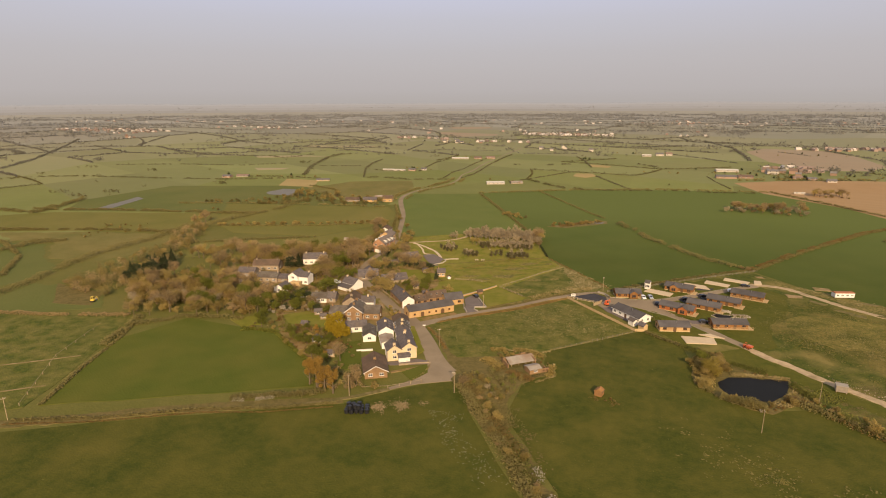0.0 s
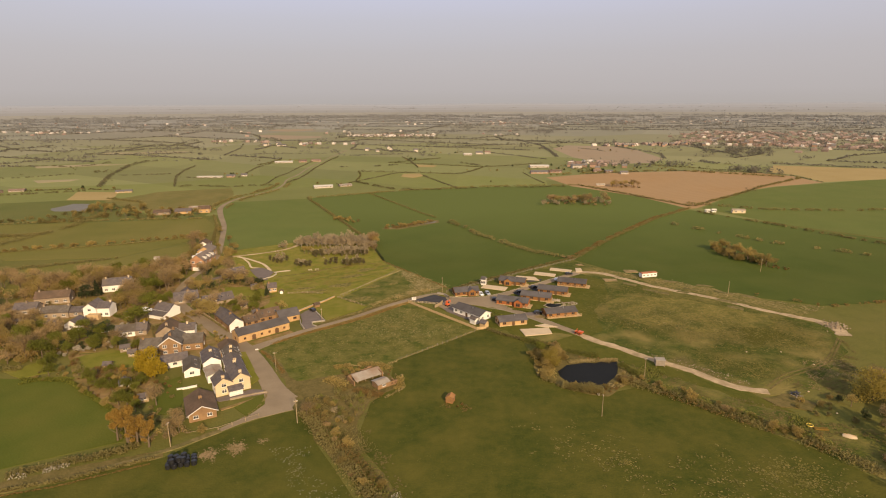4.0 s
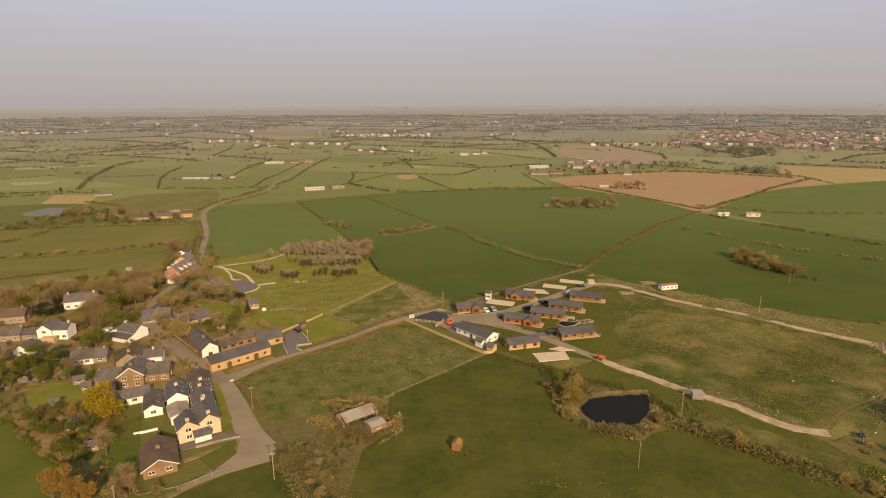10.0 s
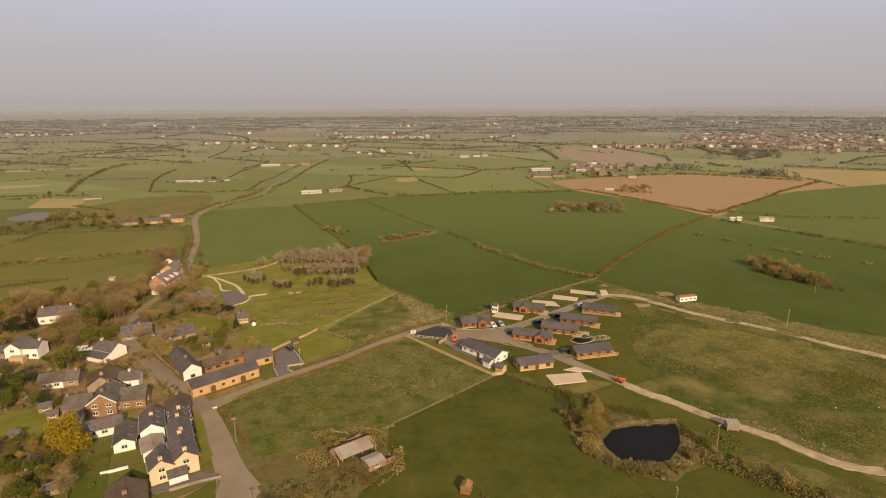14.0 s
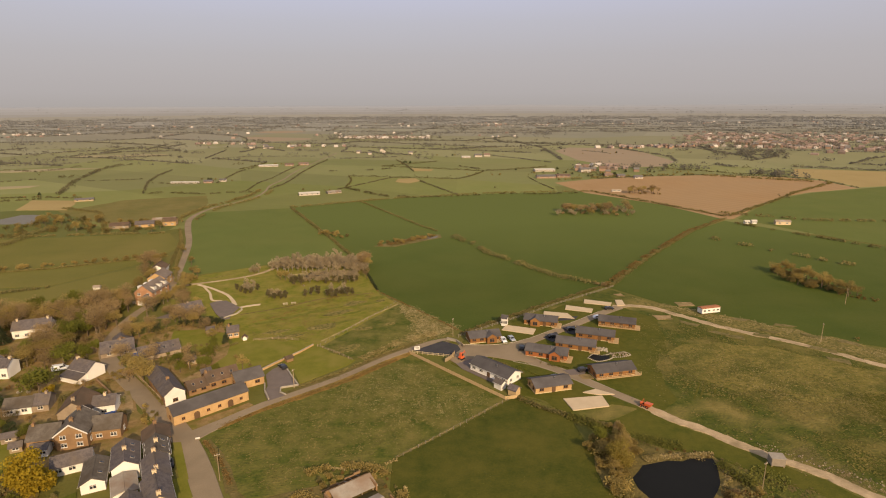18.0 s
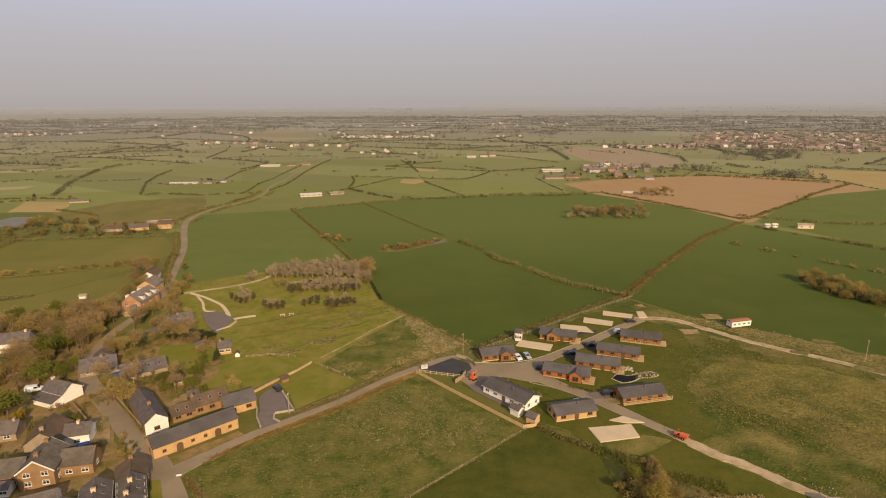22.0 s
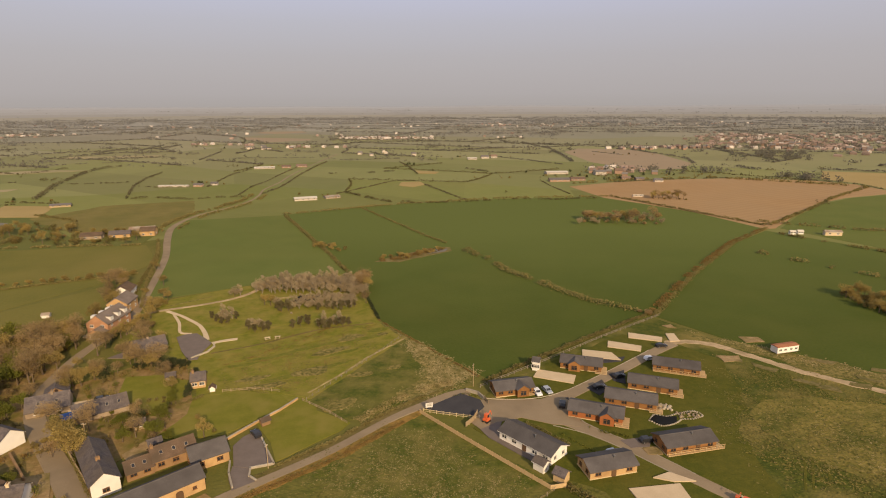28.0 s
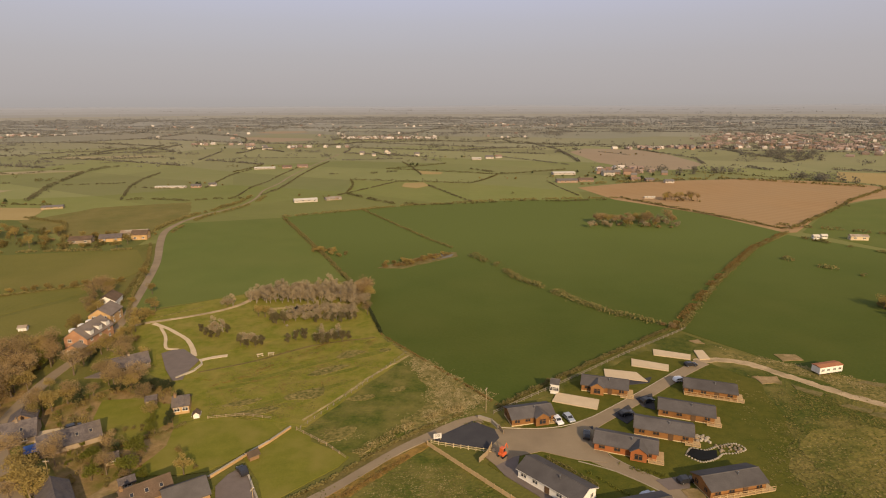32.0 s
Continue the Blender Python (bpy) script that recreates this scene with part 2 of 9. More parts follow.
M["scrubfield"] = material("rough_brown_pasture", (0.150, 0.128, 0.036), (0.205, 0.165, 0.052), size=9, fine=1.4, third=(0.12, 0.118, 0.028), big=22, bump=0.4, contrast=1.4, stain=0.7)
M["willow"] = material("golden_olive_willow", (0.26, 0.205, 0.045), (0.40, 0.31, 0.075), size=2, fine=0.4, spread=0.1, leafy=0.5)
M["dry2"] = material("yellowing_rough_grass", (0.125, 0.114, 0.0225), (0.245, 0.190, 0.054), size=1.6, fine=0.6, third=(0.070, 0.080, 0.0145), big=9, bump=0.8, contrast=1.8, stain=0.82)
M["asphalt"] = material("worn_asphalt", (0.232, 0.176, 0.108), (0.298, 0.230, 0.148), size=5, fine=0.25, third=(0.205, 0.156, 0.100), big=12, bump=0.2, contrast=1.2)
M["tarmac"] = material("fresh_tarmac", (0.045, 0.043, 0.046), (0.07, 0.066, 0.066), size=3, fine=0.2, bump=0.2)
M["paving"] = material("grey_block_paving", (0.140, 0.112, 0.096), (0.190, 0.155, 0.132), size=2, fine=0.2, bump=0.2)
M["gravel"] = material("pale_gravel", (0.37, 0.27, 0.155), (0.52, 0.39, 0.235), size=2, fine=0.35, third=(0.25, 0.19, 0.10), big=5, bump=0.6, contrast=1.5)
M["rustverge"] = material("rusty_dead_grass", (0.115, 0.085, 0.020), (0.27, 0.165, 0.042), size=1.4, fine=0.4, third=(0.31, 0.18, 0.05), big=4, bump=0.9, contrast=2.0)
M["scraped"] = material("scraped_dry_ground", (0.125, 0.105, 0.034), (0.255, 0.192, 0.088), size=1.4, fine=0.4, third=(0.075, 0.078, 0.016), big=4, bump=0.8, contrast=1.6, stain=0.7)
M["concrete"] = material("pale_concrete", (0.48, 0.37, 0.235), (0.60, 0.47, 0.305), size=2.5, fine=0.3, bump=0.1)
M["stone"] = material("pale_kerb_stone", (0.315, 0.27, 0.2025), (0.42, 0.36, 0.27), size=1, fine=0.2, spread=0.2)
M["brick"] = material("orange_brick", (0.235, 0.142, 0.070), (0.315, 0.198, 0.10), size=0.8, fine=0.15, third=(0.20, 0.122, 0.07), big=3, bump=0.3)
M["hutbrick"] = material("rusty_old_brick", (0.27, 0.135, 0.05), (0.37, 0.19, 0.075), size=0.7, fine=0.15, third=(0.20, 0.11, 0.05), big=2, bump=0.4)
M["redbrick"] = material("red_brick", (0.355, 0.190, 0.105), (0.455, 0.255, 0.145), size=0.8, fine=0.15, third=(0.30, 0.165, 0.095), big=3, bump=0.3)
M["sandstone"] = material("buff_sandstone", (0.42, 0.265, 0.118), (0.54, 0.355, 0.172), size=0.9, fine=0.2, third=(0.34, 0.21, 0.10), big=3, bump=0.3)
M["cream"] = material("cream_render", (0.58, 0.455, 0.285), (0.66, 0.53, 0.345), size=2, fine=0.2, third=(0.52, 0.40, 0.25), big=4, bump=0.1)
M["white"] = material("white_render", (0.72, 0.68, 0.61), (0.82, 0.78, 0.71), size=2, fine=0.2, third=(0.66, 0.61, 0.54), big=4, bump=0.05)
M["timber"] = material("brown_timber_cladding", (0.225, 0.106, 0.038), (0.305, 0.150, 0.055), size=1.2, fine=0.15, third=(0.19, 0.092, 0.036), big=3, bump=0.3, spread=0.2)
M["lodgetrim"] = material("stained_timber_trim", (0.17, 0.085, 0.035), (0.24, 0.12, 0.05), size=0.6, fine=0.1)
M["skirting"] = material("pale_timber_skirting", (0.52, 0.40, 0.22), (0.62, 0.49, 0.28), size=0.8, fine=0.15, bump=0.3)
M["redtimber"] = material("red_stained_timber", (0.285, 0.098, 0.036), (0.36, 0.135, 0.05), size=1.2, fine=0.15, bump=0.3)
M["deck"] = material("pale_timber_deck", (0.42, 0.29, 0.145), (0.53, 0.38, 0.20), size=0.8, fine=0.15, bump=0.3, spread=0.12)
M["slate"] = material("grey_slate", (0.0787, 0.0671, 0.0647), (0.1497, 0.1257, 0.1159), rough=0.6, size=1.0, fine=0.25, third=(0.1332, 0.1049, 0.0805), big=4, bump=0.5, contrast=1.7, spread=0.12)
M["slate_light"] = material("light_grey_roof", (0.08438, 0.07577, 0.07146), (0.1205, 0.1085, 0.1016), rough=0.7, size=1.5, fine=0.3, third=(0.07319, 0.06458, 0.06027), big=5, bump=0.3, spread=0.14)
M["palered"] = material("grey_brown_concrete_tile", (0.165, 0.132, 0.108), (0.235, 0.190, 0.156), size=1.0, fine=0.25, third=(0.14, 0.112, 0.09), big=4, bump=0.4)
M["browntile"] = material("brown_roof_tile", (0.105, 0.07, 0.046), (0.165, 0.112, 0.074), size=1.0, fine=0.25, third=(0.085, 0.064, 0.044), big=4, bump=0.5, contrast=1.3)
M["redtile"] = material("red_roof_tile", (0.26, 0.115, 0.07), (0.36, 0.17, 0.11), size=1.1, fine=0.3, bump=0.5)
M["tin"] = material("weathered_sheet_roof", (0.26, 0.22, 0.17), (0.38, 0.33, 0.26), rough=0.6, size=1.5, fine=0.3, third=(0.24, 0.16, 0.10), big=4, bump=0.3)
M["palemetal"] = material("pale_metal_roof", (0.50, 0.46, 0.38), (0.60, 0.55, 0.46), rough=0.55, size=3, fine=0.5)
M["frame"] = material("white_window_frame", (0.60, 0.565, 0.51), (0.68, 0.645, 0.59), rough=0.5)
M["glass"] = material("dark_window_glass", (0.02, 0.022, 0.026), (0.035, 0.036, 0.04), rough=0.08)
M["door"] = material("dark_painted_door", (0.10, 0.06, 0.035), (0.15, 0.09, 0.05), rough=0.5)
M["wood"] = material("weathered_fence_wood", (0.26, 0.19, 0.11), (0.40, 0.31, 0.19), size=0.6, fine=0.1, spread=0.2)
M["palewood"] = material("pale_fence_wood", (0.48, 0.38, 0.22), (0.60, 0.49, 0.30), size=0.6, fine=0.1, spread=0.15)
M["bark"] = material("tree_bark", (0.10, 0.075, 0.05), (0.18, 0.135, 0.09), size=0.5, fine=0.1, bump=0.5)
M["palebark"] = material("pale_bark", (0.228, 0.192, 0.15), (0.312, 0.27, 0.216), size=0.5, fine=0.1)
M["twig"] = material("bare_brown_twigs", (0.2973, 0.2088, 0.0954), (0.4649, 0.3339, 0.1590), size=2, fine=0.5, spread=0.25, leafy=0.5)
M["palecrown"] = material("pale_budding_twigs", (0.37, 0.295, 0.178), (0.51, 0.41, 0.255), size=2, fine=0.5, spread=0.15, leafy=0.5)
M["bud"] = material("olive_budding_leaves", (0.2757, 0.2088, 0.0678), (0.4487, 0.3371, 0.1155), size=2, fine=0.4, spread=0.28, leafy=0.5)
M["leaf"] = material("green_leaves", (0.1346, 0.1465, 0.02376), (0.2218, 0.2138, 0.04356), size=2, fine=0.4, spread=0.2, leafy=0.5)
M["evergreen"] = material("dark_evergreen", (0.05, 0.062, 0.028), (0.095, 0.108, 0.048), size=1.5, fine=0.3, spread=0.2, leafy=0.5)
M["gold"] = material("golden_leaves", (0.30, 0.218, 0.018), (0.43, 0.31, 0.035), size=1.5, fine=0.3, spread=0.1, leafy=0.5)
M["rust"] = material("rust_orange_leaves", (0.30, 0.185, 0.042), (0.42, 0.27, 0.07), size=1.5, fine=0.3, spread=0.15, leafy=0.5)
M["blossom"] = material("white_blossom", (0.42, 0.36, 0.27), (0.60, 0.54, 0.43), size=1.0, fine=0.3, spread=0.1, leafy=0.5)
M["hedge"] = material("brown_green_hedge", (0.1939, 0.1642, 0.0605), (0.3195, 0.2646, 0.1004), size=3, fine=0.6, spread=0.15, leafy=0.5)
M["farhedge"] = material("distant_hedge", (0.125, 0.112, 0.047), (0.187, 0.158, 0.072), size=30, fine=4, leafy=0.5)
# The two hedge colours below are the distant one with haze mixed in.
M["farhedge1"] = material("hazed_hedge_beyond", (0.142, 0.128, 0.068), (0.195, 0.168, 0.094), size=40, fine=5, leafy=0.5)
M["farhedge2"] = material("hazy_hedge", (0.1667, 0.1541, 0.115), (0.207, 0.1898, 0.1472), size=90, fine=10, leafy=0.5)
M["greenscrub"] = material("green_bramble_leaves", (0.1162, 0.1271, 0.0271), (0.2325, 0.2139, 0.0558), size=2, fine=0.5, spread=0.3, leafy=0.4)
M["bracken"] = material("orange_bracken", (0.204, 0.1296, 0.0432), (0.324, 0.21, 0.0744), size=2, fine=0.4, leafy=0.5)
M["water"] = material("dark_pond_water", (0.008, 0.008, 0.007), (0.012, 0.012, 0.010), rough=0.5, size=6, fine=0.6, bump=0.02)
M["paleWater"] = material("shallow_flood_water", (0.15, 0.14, 0.115), (0.19, 0.178, 0.15), rough=0.6, size=12, fine=2)
M["black"] = material("black_wrap", (0.012, 0.012, 0.014), (0.025, 0.025, 0.028), rough=0.35, size=0.5, fine=0.1, bump=0.3)
M["rubber"] = material("tyre_rubber", (0.015, 0.015, 0.015), (0.03, 0.03, 0.03))
M["steel"] = material("grey_steel", (0.3, 0.3, 0.3), (0.42, 0.42, 0.42), rough=0.35, metal=0.8)
M["red"] = material("orange_red_paint", (0.55, 0.10, 0.03), (0.66, 0.14, 0.04), rough=0.4)
M["yellow"] = material("yellow_paint", (0.60, 0.42, 0.05), (0.70, 0.50, 0.07), rough=0.45)
M["carwhite"] = material("white_car_paint", (0.70, 0.70, 0.70), (0.76, 0.76, 0.76), rough=0.25)
M["carsilver"] = material("silver_car_paint", (0.42, 0.44, 0.47), (0.48, 0.50, 0.53), rough=0.25, metal=0.4)
M["cardark"] = material("dark_car_paint", (0.02, 0.02, 0.024), (0.03, 0.03, 0.034), rough=0.2)
M["lamp"] = material("clear_lamp_glass", (0.6, 0.6, 0.58), (0.7, 0.7, 0.68), rough=0.1)
M["bluesheet"] = material("blue_tarpaulin", (0.03, 0.08, 0.26), (0.05, 0.11, 0.33), rough=0.5, size=0.8, fine=0.2, bump=0.4)


# ---- building blocks ----
def part(name, bm, mat, parent, label="", at=None):
    """Links a bmesh (or a ready mesh) as one mesh object under a thing or a part."""
    if isinstance(bm, bmesh.types.BMesh):
        me = bpy.data.meshes.new(name)
        bm.to_mesh(me)
        bm.free()
        me.materials.append(mat)
    else:
        me = bm
    ob = new(name, me)
    ob.parent = parent
    if at is not None:
        ob.matrix_basis = at
    if label:
        ob["label"] = label
    return ob


def thing(name, m, label, category, group="", kind=""):
    ob = new(name)
    ob.empty_display_size = 0.5
    ob.matrix_basis = m
    return tagged(ob, label, category, group, kind)


def block(bm, x0, y0, z0, x1, y1, z1, bevel=0.0):
    vs = [bm.verts.new(p) for p in ((x0, y0, z0), (x1, y0, z0), (x1, y1, z0), (x0, y1, z0), (x0, y0, z1), (x1, y0, z1), (x1, y1, z1), (x0, y1, z1))]
    fs = [bm.faces.new([vs[k] for k in q]) for q in ((3, 2, 1, 0), (4, 5, 6, 7), (0, 1, 5, 4), (1, 2, 6, 5), (2, 3, 7, 6), (3, 0, 4, 7))]
    if bevel:
        bmesh.ops.bevel(bm, geom=list({e for f in fs for e in f.edges}), offset=bevel, segments=1, affect="EDGES")
    return bm


def boxed(*a, bevel=0.0):
    return block(bmesh.new(), *a, bevel=bevel)


def extruded(profile, x0, x1):
    """A closed outline of (y, z) pairs drawn out along x."""
    bm = bmesh.new()
    a = [bm.verts.new((x0, y, z)) for y, z in profile]
    b = [bm.verts.new((x1, y, z)) for y, z in profile]
    k = len(profile)
    bm.faces.new(a[::-1])
    bm.faces.new(b)
    for i in range(k):
        bm.faces.new((a[i], a[(i + 1) % k], b[(i + 1) % k], b[i]))
    bmesh.ops.recalc_face_normals(bm, faces=bm.faces)
    return bm


def rod(bm, a, b, r0, r1, sides=6):
    a, b = Vector(a), Vector(b)
    q = (b - a).to_track_quat("Z", "Y")
    lo = [bm.verts.new(a + q @ Vector((r0 * math.cos(t), r0 * math.sin(t), 0))) for t in (2 * math.pi * k / sides for k in range(sides))]
    hi = [bm.verts.new(b + q @ Vector((r1 * math.cos(t), r1 * math.sin(t), 0))) for t in (2 * math.pi * k / sides for k in range(sides))]
    for k in range(sides):
        bm.faces.new((lo[k], lo[(k + 1) % sides], hi[(k + 1) % sides], hi[k]))
    bm.faces.new(hi)
    bm.faces.new(lo[::-1])
    return bm


def mesh_of(name, verts, faces, mat):
    me = bpy.data.meshes.new(name)
    me.from_pydata(verts, [], faces)
    me.materials.append(mat)
    me.update()
    return me


def smooth_line(points, step=4.0):
    """Points along a soft curve through the given ones."""
    p = [Vector((*q[:2], q[2] if len(q) > 2 else 0)) for q in points]
    p = [2 * p[0] - p[1]] + p + [2 * p[-1] - p[-2]]
    out = []
    for i in range(1, len(p) - 2):
        n = max(2, int((p[i + 1] - p[i]).length / step))
        for k in range(n):
            t = k / n
            out.append(0.5 * ((2 * p[i]) + (p[i + 1] - p[i - 1]) * t + (2 * p[i - 1] - 5 * p[i] + 4 * p[i + 1] - p[i + 2]) * t * t + (3 * p[i] - p[i - 1] - 3 * p[i + 1] + p[i + 2]) * t ** 3))
    return out + [p[-2]]


def strip(name, points, mat, z, label, category, step=4.0, ragged=0.0):
    """A ribbon of ground along a line of (x, y, width)."""
    line = smooth_line(points, step)
    verts, faces = [], []
    for i, c in enumerate(line):
        d = (line[min(i + 1, len(line) - 1)] - line[max(i - 1, 0)]).to_2d().normalized()
        side = Vector((-d.y, d.x))
        for s in (1, -1):
            w = c.z / 2 * (1 + ragged * (1.5 * noise.noise(Vector((c.x * 0.4, c.y * 0.4, 5.0 * s))) + random.uniform(-0.35, 0.35)))
            e = c.to_2d() + side * w * s
            verts += [(e.x, e.y, z), (e.x + side.x * s * 0.15, e.y + side.y * s * 0.15, -0.05)]
        if i:
            a, b = 4 * (i - 1), 4 * i
            faces += [(a + 2, b + 2, b, a), (a, b, b + 1, a + 1), (a + 3, b + 3, b + 2, a + 2)]
    return tagged(new(name, mesh_of(name, verts, faces, mat)), label, category, kind="structure")


def inside(x, y, poly):
    hit = False
    for (x0, y0), (x1, y1) in zip(poly, poly[1:] + poly[:1]):
        if (y0 > y) != (y1 > y) and x < (x1 - x0) * (y - y0) / (y1 - y0) + x0:
            hit = not hit
    return hit


TAKEN = []
LEVEL = [0]


def patch(name, poly, mat, z, label, category="field", ragged=0.0, step=6.0, keep=True):
    """A flat piece of ground inside a short outline, its edge worn by noise."""
    outline = []
    for (x0, y0), (x1, y1) in zip(poly, poly[1:] + poly[:1]):
        n = max(1, int(math.hypot(x1 - x0, y1 - y0) / step)) if ragged else 1
        for k in range(n):
            x, y = x0 + (x1 - x0) * k / n, y0 + (y1 - y0) * k / n
            if ragged:
                v = noise.noise_vector(Vector((x * 0.13, y * 0.13, 3.1)))
                x, y = x + v.x * ragged, y + v.y * ragged
            outline.append((x, y))
    LEVEL[0] += 1
    z += 0.0009 * LEVEL[0]
    n = len(outline)
    flat, _, tris, *_ = geometry.delaunay_2d_cdt([Vector(p) for p in outline], [], [list(range(n))], 1, 1e-4)
    m = len(flat)
    verts = [(p.x, p.y, z) for p in flat] + [(x, y, z) for x, y in outline] + [(x, y, -0.06) for x, y in outline]
    faces = [tuple(t) for t in tris]
    faces = [t if sum(flat[a].x * flat[b].y - flat[b].x * flat[a].y for a, b in zip(t, t[1:] + t[:1])) > 0 else t[::-1] for t in faces]
    faces += [(m + k, m + n + k, m + n + (k + 1) % n, m + (k + 1) % n) for k in range(n)]
    me = mesh_of(name, verts, faces, mat)
    if keep:
        TAKEN.append(list(poly))
    return tagged(new(name, me), label, category, kind="structure")


def flakes(centres, sizes, flat=0.0, seed=1):
    """Small randomly turned four-cornered leaves round the given centres: vertices and faces."""
    rng = np.random.default_rng(seed)
    c = np.asarray(centres, float)
    s = np.asarray(sizes, float)[:, None]
    a = rng.normal(size=c.shape)
    a /= np.linalg.norm(a, axis=1, keepdims=True) + 1e-9
    b = np.cross(a, rng.normal(size=c.shape))
    b /= np.linalg.norm(b, axis=1, keepdims=True) + 1e-9
    a[:, 2] *= 1 - flat
    b[:, 2] *= 1 - flat
    v = np.stack([c - a * s, c - b * s * 0.7, c + a * s, c + b * s * 0.7], 1).reshape(-1, 3)
    f = np.arange(len(v)).reshape(-1, 4)
    return v, f


def flake_mesh(name, v, f, mat):
    me = bpy.data.meshes.new(name)
    me.vertices.add(len(v))
    me.vertices.foreach_set("co", np.asarray(v, np.float32).ravel())
    me.loops.add(f.size)
    me.loops.foreach_set("vertex_index", f.astype(np.int32).ravel())
    me.polygons.add(len(f))
    me.polygons.foreach_set("loop_start", np.arange(0, f.size, f.shape[1], dtype=np.int32))
    me.materials.append(mat)
    me.update(calc_edges=True)
    me.validate()
    return me


def hedge(points, height, width, mat, label, leaf=0.35, per_metre=10, gap=0.0, name="hedge", z=0.0, seed=0, category="hedge"):
    """A line of small leaves heaped along a path, uneven in height, with gaps."""
    rng = np.random.default_rng(seed + int(abs(points[0][0]) * 7 + abs(points[0][1]) * 13))
    p = np.array([q[:2] for q in points], float)
    seg = np.hypot(*(p[1:] - p[:-1]).T)
    cum = np.r_[0, np.cumsum(seg)]
    n = int(cum[-1] * per_metre)
    u = rng.uniform(0, cum[-1], n)
    lump = np.array([noise.noise(Vector((w / (width * 1.8), points[0][0] * 0.37, 1.7))) for w in u])
    keep = lump > (gap * 2 - 1) * 0.5 if gap else np.ones(n, bool)
    u, lump = u[keep], lump[keep]
    x, y = np.interp(u, cum, p[:, 0]), np.interp(u, cum, p[:, 1])
    k = np.clip(np.searchsorted(cum, u) - 1, 0, len(seg) - 1)
    d = (p[1:] - p[:-1])[k] / seg[k][:, None]
    h = height * (0.75 + 0.7 * lump)
    zz = rng.uniform(0, 1, len(u)) ** 0.7
    spread = rng.uniform(-1, 1, len(u)) * np.sqrt(1 - zz ** 2 * 0.8) * width / 2
    wob = rng.normal(0, width * 0.12, len(u))
    c = np.stack([x - d[:, 1] * (spread + wob), y + d[:, 0] * (spread + wob), z + zz * h], 1)
    v, f = flakes(c, leaf * rng.uniform(0.6, 1.3, len(u)), seed=seed + 5)
    return tagged(new(name, flake_mesh(name, v, f, mat)), label, category, kind="stuff")

# ---- the land ----
def big_ground():
    """One sheet to the horizon: rings that widen with distance and lift into an added haze-coloured rim."""
    radii = [0, 60, 140, 260, 420, 700, 900, 1150, 1400, 1800, 2300, 3000, 3900, 4300, 4430, 4560, 4680, 4780]
    # the outer rings are raised to carry horizon haze; no ridge stands there
    lift = {4300: 14, 4430: 28, 4560: 43, 4680: 58, 4780: 70}
    turns = 96
    verts, faces = [(0, 0, 0)], []
    for r in radii[1:]:
        for k in range(turns):
            a = 2 * math.pi * k / turns
            wave = 1 + 0.10 * noise.noise(Vector((math.cos(a) * 6, math.sin(a) * 6, 0.3)))
            verts.append((r * math.sin(a), r * math.cos(a), lift.get(r, 0) * wave))
    for k in range(turns):
        faces.append((0, 1 + (k + 1) % turns, 1 + k))
    for i in range(len(radii) - 2):
        a, b = 1 + i * turns, 1 + (i + 1) * turns
        for k in range(turns):
            m = (k + 1) % turns
            faces.append((a + k, a + m, b + m, b + k))
    me = mesh_of("ground", verts, faces, M["ground"])
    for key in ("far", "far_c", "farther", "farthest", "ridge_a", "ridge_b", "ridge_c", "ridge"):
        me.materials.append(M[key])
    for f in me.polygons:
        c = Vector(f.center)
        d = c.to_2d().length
        # ring colours by distance, with more haze in each
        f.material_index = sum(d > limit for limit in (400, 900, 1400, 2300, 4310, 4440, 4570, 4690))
        f.use_smooth = True
    return tagged(new("ground", me), "flat grassy farmland lifted at the horizon into a haze-coloured rim", "ground", kind="structure")


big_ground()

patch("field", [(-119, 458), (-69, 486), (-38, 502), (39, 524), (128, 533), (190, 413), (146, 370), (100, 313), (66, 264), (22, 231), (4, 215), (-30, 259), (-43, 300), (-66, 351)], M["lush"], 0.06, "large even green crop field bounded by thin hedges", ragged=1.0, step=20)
patch("field", [(-172, 400), (-176, 440), (-119, 457), (-67, 351), (-52, 317), (-66, 316), (-80, 306), (-98, 293.5), (-117, 283), (-125, 281), (-133, 310), (-152, 356)], M["lush_b"], 0.08, "green field beside the winding road", ragged=1.0, step=20)
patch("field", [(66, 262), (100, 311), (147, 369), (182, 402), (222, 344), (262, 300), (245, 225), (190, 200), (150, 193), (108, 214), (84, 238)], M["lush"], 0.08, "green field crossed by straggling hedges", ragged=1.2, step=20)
patch("field", [(107, 594), (156, 622), (214, 640), (292, 652), (355, 625), (374, 600), (374, 547), (313, 522), (273, 496), (228, 450), (191, 408), (184, 406), (165, 463), (141, 499), (121, 527)], M["plough"], 0.09, "bare tan ploughed field with a small copse", ragged=1.0, step=25)
patch("field", [(194, 408), (230, 449), (275, 494), (314, 520), (376, 545), (520, 600), (470, 420), (300, 250), (266, 302), (224, 346)], M["lush_b"], 0.07, "green pasture beyond the ploughed field", ragged=1.0, step=25)
patch("field", [(378, 552), (384, 606), (366, 640), (414, 708), (492, 677), (640, 640), (560, 600)], M["stubble"], 0.08, "pale strip of stubble", ragged=2, step=30)
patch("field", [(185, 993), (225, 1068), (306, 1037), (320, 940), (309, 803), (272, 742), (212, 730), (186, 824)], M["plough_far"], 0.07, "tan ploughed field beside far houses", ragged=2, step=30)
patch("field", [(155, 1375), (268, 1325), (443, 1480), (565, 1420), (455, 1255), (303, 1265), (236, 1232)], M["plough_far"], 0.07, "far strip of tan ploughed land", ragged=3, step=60)
